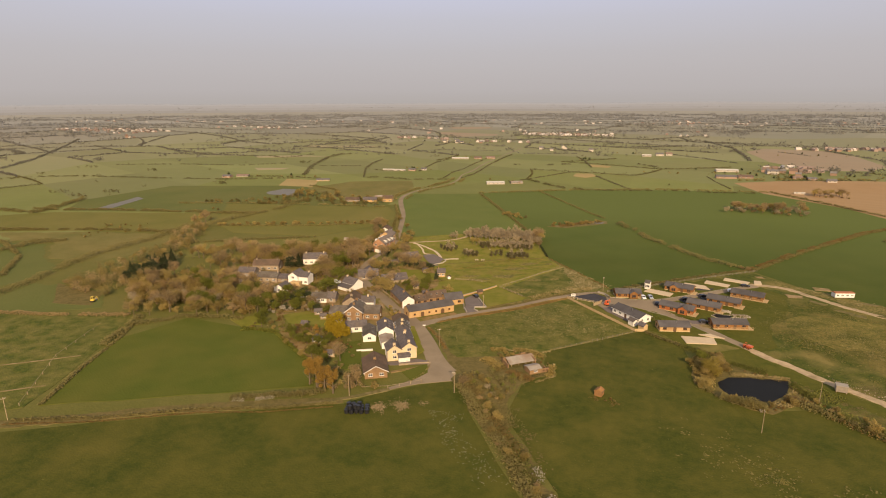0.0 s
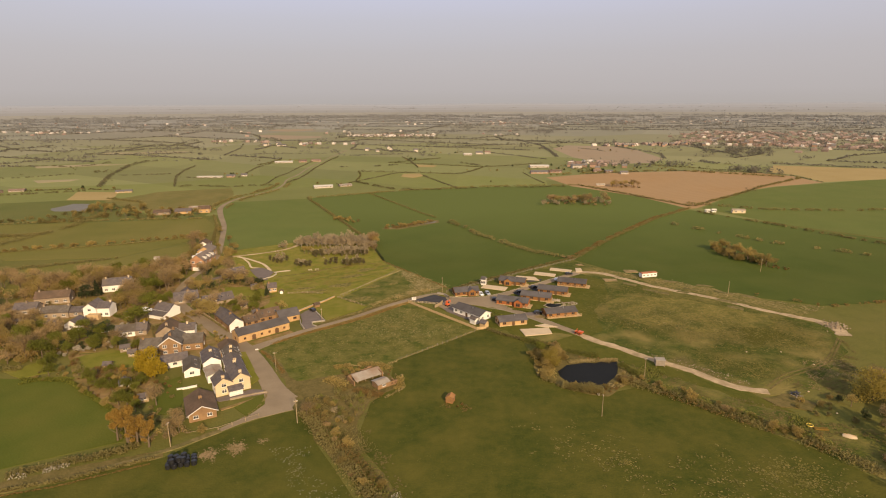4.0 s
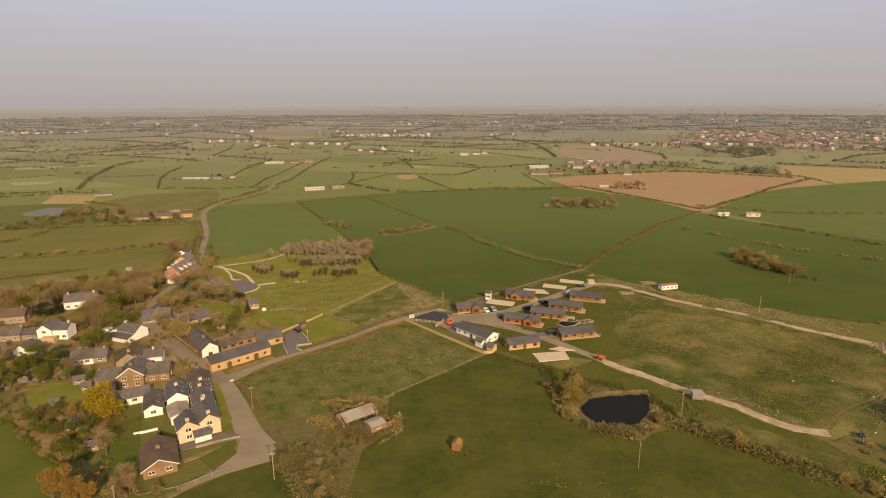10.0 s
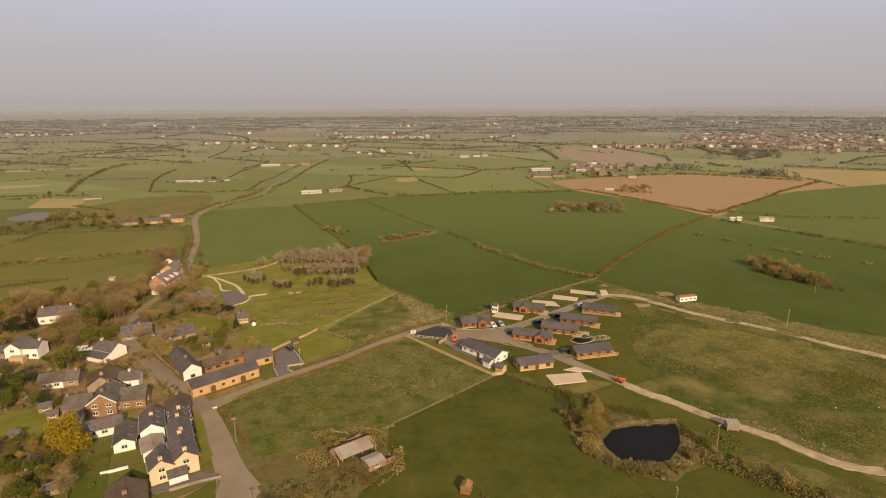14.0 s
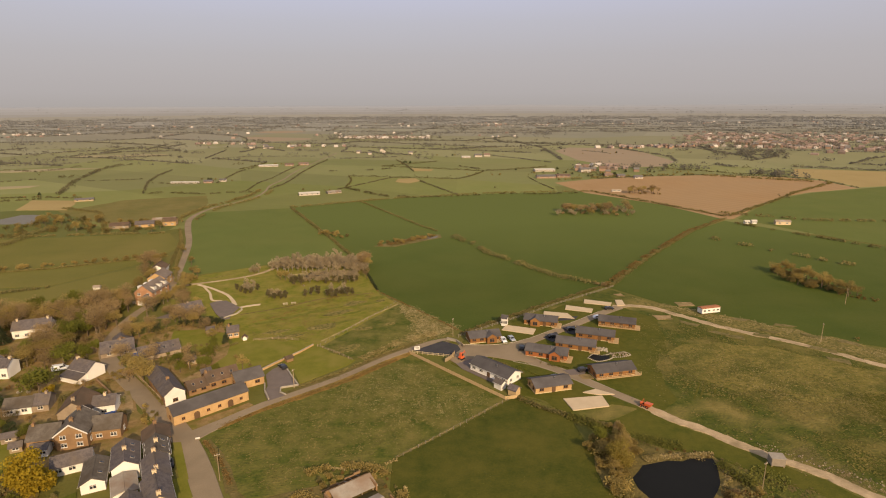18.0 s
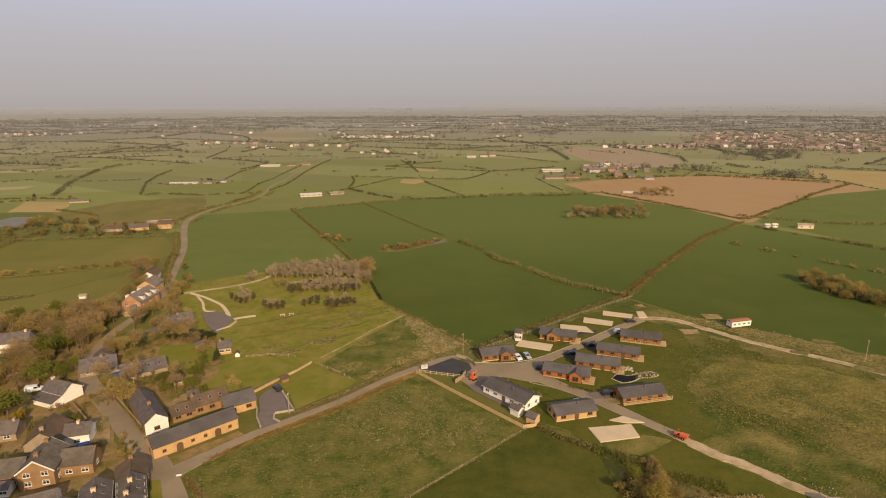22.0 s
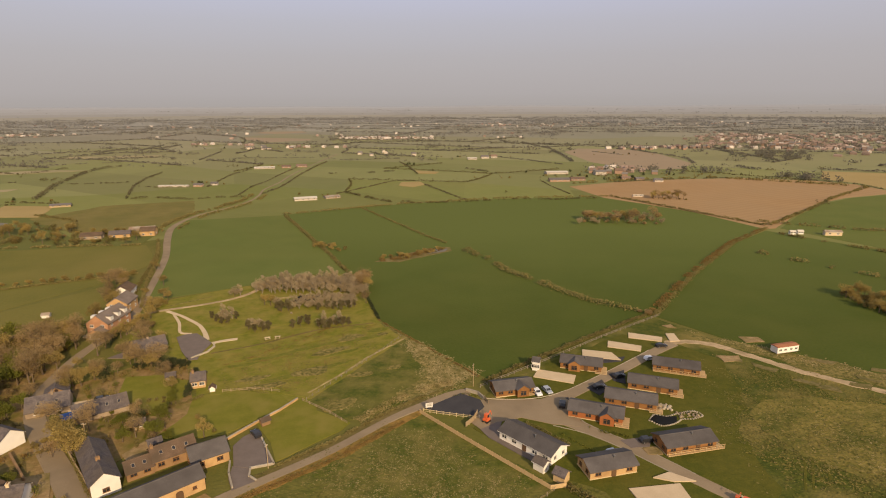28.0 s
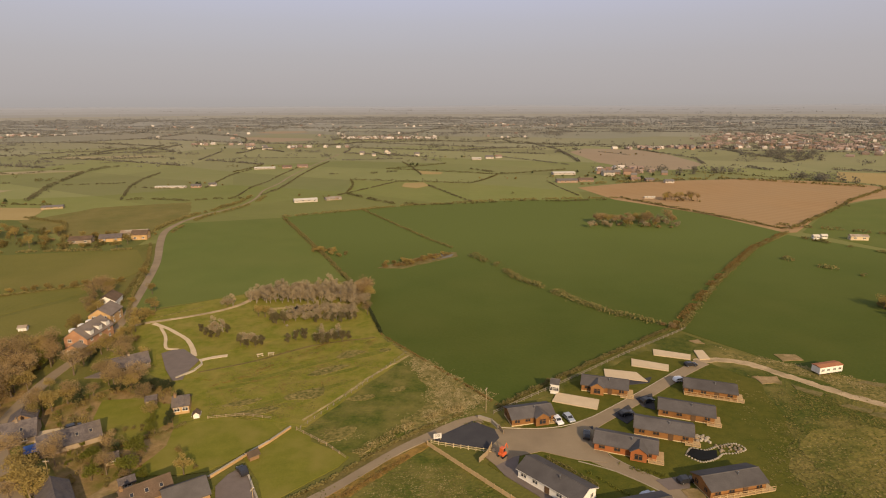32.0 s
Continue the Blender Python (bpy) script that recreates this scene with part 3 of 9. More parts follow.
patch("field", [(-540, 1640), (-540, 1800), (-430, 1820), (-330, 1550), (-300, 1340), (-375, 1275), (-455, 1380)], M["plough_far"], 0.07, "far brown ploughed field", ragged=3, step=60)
patch("field", [(-172, 268), (-150, 306), (-146, 336), (-168, 372), (-300, 350), (-258, 282), (-228, 262)], M["olive"], 0.08, "olive pasture with a line of hedge trees", ragged=1.0, step=20)
patch("field", [(-232, 232), (-172, 264), (-146, 302), (-130, 268), (-132, 236), (-170, 222), (-215, 205)], M["olive"], 0.09, "olive pasture behind the hamlet", ragged=1.0, step=20)
patch("field", [(-252, 276), (-294, 343), (-172, 364), (-176, 398), (-215, 384), (-290, 460), (-420, 420), (-430, 330), (-400, 288), (-358, 297), (-319, 308), (-283, 316)], M["westgreen"], 0.06, "green pasture beyond the trees", ragged=1.0, step=25)
patch("field", [(-402, 282), (-358, 293), (-319, 304), (-283, 311), (-250, 300), (-254, 272), (-264, 254), (-288, 245), (-316, 241), (-342, 231), (-372, 222), (-424, 214), (-440, 250)], M["olive"], 0.06, "olive pasture between long hedges", ragged=1.2, step=12)
patch("field", [(-372, 219), (-342, 227), (-316, 237), (-288, 241), (-262, 250), (-247, 230), (-246, 200), (-252, 182), (-280, 182), (-312, 208), (-340, 204)], M["scrubfield"], 0.06, "rough olive pasture with scattered scrub", ragged=4.0, step=4)
patch("field", [(-420, 200), (-340, 200), (-314, 204), (-284, 182), (-256, 168), (-253, 148), (-262, 134), (-340, 110)], M["westgreen"], 0.055, "green pasture behind a thorn hedge", ragged=3.5, step=4)
patch("field", [(-254, 132), (-247, 147), (-226, 150), (-206, 148), (-190, 132), (-219, 115), (-256, 100)], M["westgreen"], 0.055, "green pasture with a trampled corner", ragged=3, step=3)
patch("field", [(-158, 110), (-149, 133), (-110, 131), (-83, 113), (-76, 100), (-99, 88), (-141, 68)], M["sward"], 0.08, "smooth green paddock curving round the gardens", ragged=0.8, step=8)
patch("field", [(-172, 127), (-160, 108), (-144, 66), (-200, 20), (-300, 40), (-240, 112)], M["paddock"], 0.07, "pale green paddock with worn tracks", ragged=1.2, step=10)
patch("field", [(-63, 93), (-58, 99.6), (-53.6, 104.2), (-47, 109.6), (-42, 112.0), (-37, 114.4), (-29, 99), (-18, 80), (0, 55), (12, 30), (20, -170), (-240, -170), (-180, -10), (-141, 54), (-105, 73)], M["pasture"], 0.07, "green field sloping off below the hedge", ragged=0.8, step=8)
patch("field", [(-20, 104), (-19, 117), (-14.6, 126), (-15, 143), (0, 156.6), (14.4, 170.2), (27, 159.4), (29, 145), (30, 131), (34, 126), (48, 124), (58, 128), (75, 109), (88, 96), (97, 80), (96, 60), (150, -20), (170, -170), (21, -170), (13, 30), (-4, 74), (-18, 97)], M["pasture"], 0.07, "wide green pasture with pale worn patches", ragged=1.0, step=8)
patch("field", [(-61, 152), (-36, 181), (-14, 196), (14, 170.6), (-14.8, 143.4), (-32, 134), (-42, 130), (-50, 137)], M["paddock"], 0.08, "tussocky paddock between lane and wire fence", ragged=0.9, step=6)
patch("grass", [(-2, 194), (3, 207), (22, 227), (64, 262), (84, 236), (138, 172), (130, 150), (100, 122), (88, 122), (64, 146), (47, 165), (36, 158), (28, 162), (15, 172)], M["rough"], 0.06, "rough yellowing grass round the lodges", "grass", ragged=1.0, step=6)
patch("grass", [(70, 246), (84, 240), (104, 224), (132, 202), (140, 186), (134, 182), (110, 206), (94, 220), (84, 231), (74, 240)], M["dry"], 0.065, "pale disturbed ground above the track", "grass", ragged=2.6, step=1.6)
patch("lawn", [(4, 201), (22, 224), (50, 246), (64, 238), (72, 226), (70, 208), (62, 194), (58, 182), (56, 170), (50, 162), (40, 166), (28, 162), (14, 174), (0, 191)], M["grass"], 0.09, "mown green grass between the lodges", "grass", ragged=2.4, step=2.5)
patch("meadow", [(-75, 222), (-80, 240), (-66, 246), (-42, 258), (-31, 259), (-22, 244), (-42, 205), (-58, 209), (-69, 206)], M["meadow"], 0.08, "lumpy yellow-green meadow with dry tufts", "grass", ragged=1.2, step=6)
patch("meadow", [(-43, 203), (-21, 243), (-2, 219), (0, 211), (-19, 202), (-31, 194)], M["paddock"], 0.09, "green meadow fringed with pale dry grass", "grass", ragged=1.0, step=6)
patch("grass", [(-22, 246), (-31, 257), (-24, 251), (-9, 230), (-1, 221), (0, 215), (-13, 206), (-20, 202), (-21, 207), (-13, 216), (-17, 229)], M["dry"], 0.10, "pale dry grass along the field edge", "grass", ragged=3.2, step=1.2)
patch("meadow", [(-112, 272), (-84, 296), (-58, 320), (-44, 300), (-41, 261), (-62, 256), (-80, 243), (-96, 258)], M["meadow"], 0.07, "parkland grass with young trees", "grass", ragged=1.0, step=8)
patch("meadow", [(-112, 272), (-84, 297), (-58, 320), (-43, 300), (-31, 259), (-20, 245), (-43, 203), (-56, 196), (-62, 212), (-72, 206), (-82, 226), (-104, 238), (-111, 250), (-114, 266)], M["meadow"], 0.012, "rough parkland grass", "grass", ragged=1.0, step=6)
patch("lawn", [(-96, 216.4), (-88.3, 218.6), (-77.8, 214.6), (-73.8, 206.3), (-79.4, 199.4), (-86.1, 201.2), (-93.3, 207.6)], M["lawn"], 0.10, "smooth bright lawn behind clipped hedges", "lawn", ragged=1.2, step=3)
patch("lawn", [(-73.6, 186.4), (-70.4, 201), (-68.6, 205.2), (-62.3, 209), (-49.6, 206), (-46.6, 202), (-57.8, 188), (-61, 187.5)], M["lawn"], 0.10, "mown lawn behind the farm buildings", "lawn", ragged=1.2, step=3)
patch("lawn", [(-43.6, 178), (-32, 190), (-30.4, 193.2), (-45, 202.2), (-49.4, 193.6), (-46.6, 184.4)], M["lawn"], 0.11, "square mown green beside the yard", "lawn", ragged=0.2, step=3)
patch("lawn", [(-106, 236), (-92, 237), (-98, 248), (-112, 250)], M["lawn"], 0.10, "small lawn below the drive", "lawn", ragged=0.5, step=3)
patch("garden", [(-108, 131), (-122, 150), (-100, 146), (-86, 137), (-80, 122), (-84, 113)], M["earth"], 0.10, "mixed garden ground of grass and beds", "garden", ragged=0.8, step=4)
patch("lawn", [(-117, 146), (-109.9, 152), (-98, 149), (-95, 138.5), (-110, 138.4)], M["lawn"], 0.13, "oval lawn in a cottage garden", "lawn", ragged=1.4, step=2)
patch("lawn", [(-82, 128), (-77.3, 133), (-70, 119), (-68, 112), (-75, 112)], M["sward"], 0.13, "narrow garden lawn beside the bungalow", "lawn", ragged=0.4, step=3)
patch("lawn", [(-55, 115.5), (-48.6, 123.6), (-47.4, 117), (-50, 111)], M["sward"], 0.12, "grass verge in front of the houses", "lawn", ragged=0.3, step=3)
patch("scrubland", [(-39, 114.5), (-37, 121), (-42, 128), (-33, 134), (-16, 136), (-13, 127), (-19.5, 117), (-21, 106), (-19, 98), (-9.5, 81), (-3, 70), (9, 45), (4, 44), (-10, 70.5), (-22.5, 90.5), (-30.5, 103)], M["scrub"], 0.12, "dry brown scrub beside the sheds", "scrub", ragged=2.2, step=1.6)
patch("scrubland", [(30.5, 147), (27.8, 140), (27.8, 134), (29.8, 130.2), (34.2, 126.2), (41, 122.2), (45, 121.2), (52.4, 127.3), (57, 128.8), (58.4, 134), (55.6, 143.6), (45, 147), (36, 154), (31.4, 152)], M["scrub"], 0.11, "overgrown bank round a dark pond", "scrub", ragged=2.0, step=1.6)
patch("grass", [(30, 158), (37, 158.6), (46, 164.6), (52, 157), (58, 151), (66, 142.4), (74, 135), (80, 127.4), (86, 124), (92, 113), (80, 119), (68, 131), (57, 142), (45, 146.6), (36, 153)], M["grass"], 0.03, "dark green grass between pond and track", "grass", ragged=1.0, step=2)
patch("bank", [(56, 130), (57, 142), (68, 132), (80, 120), (96, 108), (128, 100), (118, 70), (96, 62), (97, 82), (88, 97), (75, 110)], M["rough"], 0.10, "rough brown bank below the track", "scrub", ragged=2.6, step=2)
patch("bare_ground", [(-41.6, 118), (-36, 122), (-36, 130), (-43, 135), (-50, 143), (-52, 141), (-46, 131)], M["scrub"], 0.0, "worn brown soil beside the road", "soil", ragged=1.0, step=3)
patch("bare_ground", [(-236, 150), (-205, 146), (-196, 132), (-214, 130)], M["scrub"], 0.10, "brown trampled ground beside a wood", "soil", ragged=1.5, step=4)

# water
patch("pond", [(35.1, 132.6), (35.0, 136.2), (36.8, 138.6), (38.2, 140.6), (41, 141.4), (44.1, 142.2), (47.2, 141.7), (49.6, 143), (52.2, 142.8), (54.5, 142.8), (54.2, 140.6), (53.2, 138.2), (51.8, 135), (50.2, 132.5), (47.4, 128.6), (43.2, 127.6), (39.6, 127.8), (36.6, 128.8)], M["water"], 0.14, "still dark pond below the track", "pond", ragged=0.6, step=0.7, keep=False)
patch("pond", [(-306, 412), (-302, 434), (-288, 432), (-272, 402), (-296, 400)], M["paleWater"], 0.12, "pale flooded hollow in a field", "pond", ragged=1.5, step=6, keep=False)
patch("pond", [(-384, 302), (-372, 300), (-386, 350), (-398, 356)], M["paleWater"], 0.12, "long shallow pool in a pasture", "pond", ragged=1.5, step=6, keep=False)
patch("grass", [(-41, 336), (-30, 335), (-12, 350), (-4, 357), (-5, 365), (-14, 362), (-30, 348)], M["scraped"], 0.10, "dry brown island of scrub in the crop field", "scrub", ragged=1.2, step=2)
hedge([(-39, 338), (-31, 340), (-22, 348), (-14, 357)], 1.6, 5.0, M["bracken"], "rusty scrub on an island in the field", 0.24, 40, 0.15, seed=96)
patch("pond", [(-17, 350), (-8, 355), (-6, 361), (-14, 359)], M["paleWater"], 0.12, "thin pool in the crop field", "pond", ragged=0.8, step=4, keep=False)
patch("pond", [(-66, 279), (-58, 281), (-57, 287), (-65, 286)], M["water"], 0.14, "small dark pool among young trees", "pond", ragged=0.6, step=2, keep=False)
patch("yard", [(-320, 453), (-282, 452), (-300, 496), (-340, 499)], M["stubble"], 0.14, "sandy yard beside a shed", "yard", ragged=1.0, step=6, keep=False)

patch("meadow", [(-117, 277), (-113, 283.5), (-98, 293), (-82, 304), (-79, 302), (-82, 288), (-98, 277), (-112, 270)], M["meadow"], 0.033, "rough grass beyond the curving path", "grass", ragged=0.6, step=5)
patch("lawn", [(-76, 205), (-60, 210), (-56, 204), (-60, 195), (-71, 195)], M["lawn"], 0.025, "mown grass beside the low fence", "grass", ragged=0.4, step=4)
patch("lawn", [(-53, 194), (-46, 204), (-41, 205), (-38, 192), (-44, 181)], M["lawn"], 0.03, "mown grass beside the boarded fence", "grass", ragged=0.4, step=4)

# worn and wet places in the meadow, along the lie of the land
def blotch(cx, cy, long, wide, turn, mat, z, label):
    c, s = math.cos(math.radians(turn)), math.sin(math.radians(turn))
    ring = []
    for k in range(14):
        a = k * math.tau / 14
        r = 1.0 + 0.45 * noise.noise(Vector((cx + 2.2 * math.cos(a), cy + 2.2 * math.sin(a), 7.7)))
        u, v = long * r * math.cos(a), wide * r * math.sin(a)
        ring.append((cx + u * c - v * s, cy + u * s + v * c))
    patch("grass", ring, mat, z, label, "grass", ragged=0.8, step=0.9)


for cx, cy, long, wide, turn in ((-42.8, 233.5, 5.5, 1.8, 32), (-46.3, 219.6, 5.5, 2.6, 32), (-56.3, 211.2, 6.0, 1.5, 20), (-38.4, 243.7, 4.6, 2.0, 40), (-28.6, 247, 2.4, 1.2, 20), (-31.4, 218, 3.2, 1.4, 10), (-33.7, 201.5, 4.6, 2.2, 40), (-60.3, 215.4, 4.0, 1.4, 25), (-22.4, 222.4, 2.4, 1.2, 30)):
    blotch(cx, cy, long, wide, turn, M["dry"], 0.14, "brown dead grass in the meadow")
for cx, cy, long, wide, turn in ((-48.5, 236.8, 9, 1.3, 30), (-40.5, 223.4, 8, 1.1, 32), (-34.4, 243, 7, 1.2, 33), (-59.7, 229.3, 8, 1.0, 27), (-50.5, 217.2, 8, 1.2, 28), (-66, 224, 5, 0.9, 22), (-38, 233, 7, 0.8, 33), (-30, 250, 4, 1.6, 30)):
    blotch(cx, cy, long, wide, turn, M["damp"], 0.095, "darker green grass in damp hollows")

# ---- roads and hard ground ----
strip("road", [(-43.2, 118.6, 9.0), (-45.6, 122.6, 7.0), (-48.9, 128.2, 5.7), (-56.4, 140.8, 5.3), (-64.6, 152.4, 5.2), (-71.3, 159.8, 4.9), (-79.5, 167.6, 4.7), (-87.7, 175.9, 4.6), (-101.2, 189.6, 4.4), (-110, 200.8, 4.2), (-114.2, 212, 3.8), (-117.5, 230, 3.2), (-117.6, 250, 2.8), (-120, 268, 2.8), (-132, 306, 3), (-146, 346, 3.2), (-162, 382, 3.6), (-174, 412, 3.8), (-178, 436, 2.8), (-176, 462, 2), (-167, 487, 1.8), (-161, 515, 1.7), (-163, 548, 1.7), (-169, 582, 1.7), (-169, 634, 1.7), (-173, 684, 1.8), (-175, 778, 1.8), (-173, 970, 2.6)], M["asphalt"], 0.16, "worn grey village road winding to the horizon", "road")
strip("verge", [(-47, 172.4, 1.4), (-38.6, 179.2, 2.2), (-30.2, 187, 2.8), (-23.6, 194.4, 3.2), (-17, 201, 3.2), (-9, 207.4, 2.6)], M["scrub"], 0.105, "olive-brown bank of rough grass beside the lane", "verge", ragged=0.3, step=1.5)
patch("road_mouth", [(-36.9, 116.2), (-37.2, 115.2), (-42.3, 112.4), (-47, 110.2), (-50.2, 107.8), (-53.3, 105.0), (-55.6, 102.8), (-56.6, 103.8), (-52.4, 108.2), (-50, 111.8), (-48.1, 115.8), (-48.2, 121), (-49.6, 125.6), (-42.4, 124)], M["asphalt"], 0.055, "wide worn road mouth narrowing to a track", "road", ragged=0.3, step=1.5, keep=False)
strip("lane", [(-63, 152, 5), (-57.0, 159.6, 3.0), (-50.0, 167.2, 2.6), (-42.4, 173.6, 2.3), (-32.8, 182.0, 2.2), (-26.4, 189, 2.2), (-19.8, 196, 2.2), (-14.2, 200.6, 2.6), (-7, 206, 3.2), (-2, 208, 3.4)], M["asphalt"], 0.15, "narrow grey lane towards the lodges", "road")
patch("tarmac_apron", [(-13, 199.6), (-4, 207), (0.8, 203.5), (1.6, 200), (-1, 196), (-9, 197.4)], M["tarmac"], 0.17, "fresh black tarmac at the site entrance", "tarmac", keep=False)
patch("turning_area", [(0.6, 203.6), (8, 203.4), (16, 203.8), (22, 205), (25, 199), (23, 191), (17, 192), (10, 195), (4, 193), (0, 190), (-2, 193)], M["asphalt"], 0.165, "wide grey turning area between lodges", "road", keep=False)
strip("lodge_road", [(12, 199.5, 6), (18.5, 195.5, 5), (25, 189.5, 3.8), (31, 184, 3.4), (36.3, 178, 3.4), (41.2, 172.2, 3.2), (47, 165.8, 3)], M["asphalt"], 0.175, "grey road running past the lodges", "road")
strip("lodge_road", [(18, 202, 5), (25.5, 207.5, 3.6), (34.2, 214.4, 3.4), (44, 222.5, 3.4), (55, 232, 3.4), (62.8, 238.2, 4)], M["asphalt"], 0.18, "grey road between rows of lodges", "road")
strip("track", [(46.6, 166.2, 3.0), (52, 159, 2.8), (57.7, 154, 2.6), (65.2, 145.6, 2.8), (74.8, 137.2, 2.6), (81, 129, 2.8), (86, 125.4, 2.8), (91, 124, 3.2)], M["gravel"], 0.17, "pale gravel track above the pond", "track", ragged=0.3, step=0.8)
strip("track", [(61, 238.4, 3.2), (68, 239.6, 2.8), (75.5, 236.8, 3.0), (84.3, 226.6, 2.8), (94.2, 216, 2.7), (110.4, 203, 2.6), (123.3, 189, 2.5), (134, 180, 2.8), (140, 173.5, 4), (138.6, 163, 4.4)], M["gravel"], 0.17, "pale gravel track past a static caravan", "track", ragged=0.32, step=1.0)
strip("drive", [(-116, 267, 2.0), (-110.6, 270, 1.7), (-100, 275.2, 1.6), (-90.6, 281.7, 1.7), (-85.8, 288.2, 1.9), (-83.4, 295, 2.0)], M["gravel"], 0.16, "pale stone drive across the parkland", "path", step=3)
strip("drive", [(-109, 269, 1.4), (-102, 264.4, 1.2), (-97.2, 260.3, 1.2), (-91.4, 255, 1.2), (-86.6, 247.8, 1.3), (-84, 242.4, 1.7)], M["concrete"], 0.17, "pale paved drive to a car park", "path", step=3)
strip("path", [(-105, 265.6, 0.8), (-99.5, 257.5, 0.8), (-96.6, 251.2, 0.8), (-94.5, 248.2, 0.8), (-91, 247.8, 0.9)], M["concrete"], 0.16, "curved pale path round a verge", "path", step=2)
strip("path", [(-111.4, 274.2, 0.6), (-105.7, 279, 0.7), (-98.9, 285.6, 0.6)], M["dry"], 0.14, "faint dry path beside the drive", "path", step=2, ragged=0.3)
strip("bank", [(-74.6, 282.6, 1.6), (-66, 284.6, 2.2), (-59, 285.6, 2.4), (-50, 286.4, 2.4), (-44, 286.8, 1.8)], M["strawgrass"], 0.13, "tan strip of tall dry grass before the birches", "grass", step=1.5, ragged=0.4)
strip("path", [(-81.3, 239.8, 1.6), (-78, 242, 1.6), (-74.4, 243.2, 1.7)], M["concrete"], 0.16, "short pale path from the car park", "path", step=2)
strip("driveway", [(-54.4, 104.4, 1.9), (-57.2, 102, 1.8), (-61.4, 98, 1.5), (-65.8, 94.8, 1.3), (-71, 91.4, 1.2), (-77, 88.2, 1.1)], M["scraped"], 0.15, "rutted earth driveway behind the bungalow", "path", step=2, ragged=0.15)
strip("path", [(-46.5, 122.5, 1.0), (-51.5, 119.5, 1.0), (-56.5, 115.5, 1.1), (-58.2, 114.2, 1.2)], M["earth"], 0.15, "pale concrete path to the bungalow", "path", step=2)
patch("car_park", [(-94.6, 244.6), (-92.6, 247), (-89.3, 247.8), (-84.4, 243.2), (-81.4, 240), (-81.6, 232), (-80.9, 228), (-83.4, 227.4), (-88.3, 234)], M["paving"], 0.15, "grey paved car park", "paving", keep=False)
patch("car_park", [(-108, 229), (-104, 235.5), (-101, 236), (-102, 229)], M["paving"], 0.14, "grey paved yard with parked cars", "paving", keep=False)
patch("yard", [(-54.6, 183.6), (-53.6, 187.2), (-51.0, 190.4), (-47.4, 183.8), (-43.9, 177.4), (-48.4, 175.9), (-51.9, 176.4)], M["paving"], 0.16, "grey paved yard beside the stone barn", "paving", keep=False)
patch("yard", [(-52.2, 176.6), (-48.3, 176.0), (-47.7, 173.2), (-45.8, 171.7), (-49.6, 168.8), (-51.6, 172.6)], M["paving"], 0.10, "grey paved mouth of the yard", "paving", keep=False)
patch("yard", [(-104, 202), (-92, 207), (-90, 200.5), (-97, 196)], M["concrete"], 0.15, "pale yard between slate roofs", "paving", ragged=0.4, step=2, keep=False)
patch("verge", [(-67.4, 156.3), (-54.4, 168.2), (-52.8, 166.8), (-58.4, 161), (-62.4, 155.2)], M["earth"], 0.03, "worn earth strip in front of the stone barn", "verge", ragged=0.3, step=1.5, keep=False)
patch("garden", [(-128, 150), (-172, 172), (-176, 206), (-124, 232), (-113, 214), (-111, 206), (-98, 186), (-84, 168), (-70, 152), (-88, 138), (-112, 150)], M["earth"], 0.02, "brown garden earth and rough grass between houses", "garden", ragged=1.5, step=4)
patch("garden", [(-108, 212), (-98, 224), (-84, 226), (-79, 218), (-72, 204), (-70, 190), (-78, 176), (-92, 192)], M["earth"], 0.015, "brown garden beds behind roadside houses", "garden", ragged=1.2, step=4)
patch("yard", [(-106, 172), (-96, 178), (-88, 168), (-99, 160)], M["scrub"], 0.14, "worn earth yard behind the brick house", "yard", ragged=0.6, step=2, keep=False)
patch("verge", [(-58, 136), (-66, 150), (-64, 150.2), (-56.6, 137)], M["lawn"], 0.14, "grass verge beside the terrace", "paving", keep=False)

for poly in ([(29, 209.6), (34.4, 214.2), (35, 209), (31.4, 205.6)], [(19.6, 203.6), (23.4, 204.8), (21.6, 197.4), (19.3, 198.2)], [(37.2, 217.4), (42.2, 219.8), (40, 211.8), (37.4, 213.4)], [(37, 224.4), (43.4, 225.6), (45.2, 228.8), (38.6, 227.2)]):
    patch("drive", poly, M["tarmac"], 0.14, "dark tarmac parking bay beside a lodge", "drive", ragged=0.2, step=2, keep=False)
patch("drive", [(30.6, 185.4), (38.2, 187), (36.4, 183), (32.2, 182.4)], M["paving"], 0.14, "grey drive to a lodge", "drive", ragged=0.2, step=2, keep=False)
patch("flower_bed", [(34.4, 182.5), (39.2, 183.4), (38.4, 180), (35, 180.1)], M["soil"], 0.16, "bare brown flower bed beside a drive", "bed", ragged=0.4, step=1, keep=False)
patch("patio", [(-0.6, 191.4), (5.6, 195.2), (4.2, 189), (13.8, 178.2), (13, 174.8), (1.6, 186.8)], M["paving"], 0.13, "grey patio between white lodge and fence", "paving", ragged=0.2, step=2, keep=False)
patch("yard", [(-77, 180.4), (-74.6, 187), (-70.8, 183.2), (-73.4, 176.2)], M["soil"], 0.14, "brown earth yard behind the farm range", "yard", ragged=0.6, step=1.5, keep=False)
for poly in ([(-69, 149), (-67.2, 150), (-62.8, 143.6), (-64.4, 142)], [(-60, 136.4), (-57.6, 138), (-53.4, 131.4), (-54.8, 127.8), (-56.4, 129)]):
    patch("lawn", poly, M["lawn"], 0.17, "small walled front lawn beside the road", "lawn", ragged=0.2, step=2, keep=False)
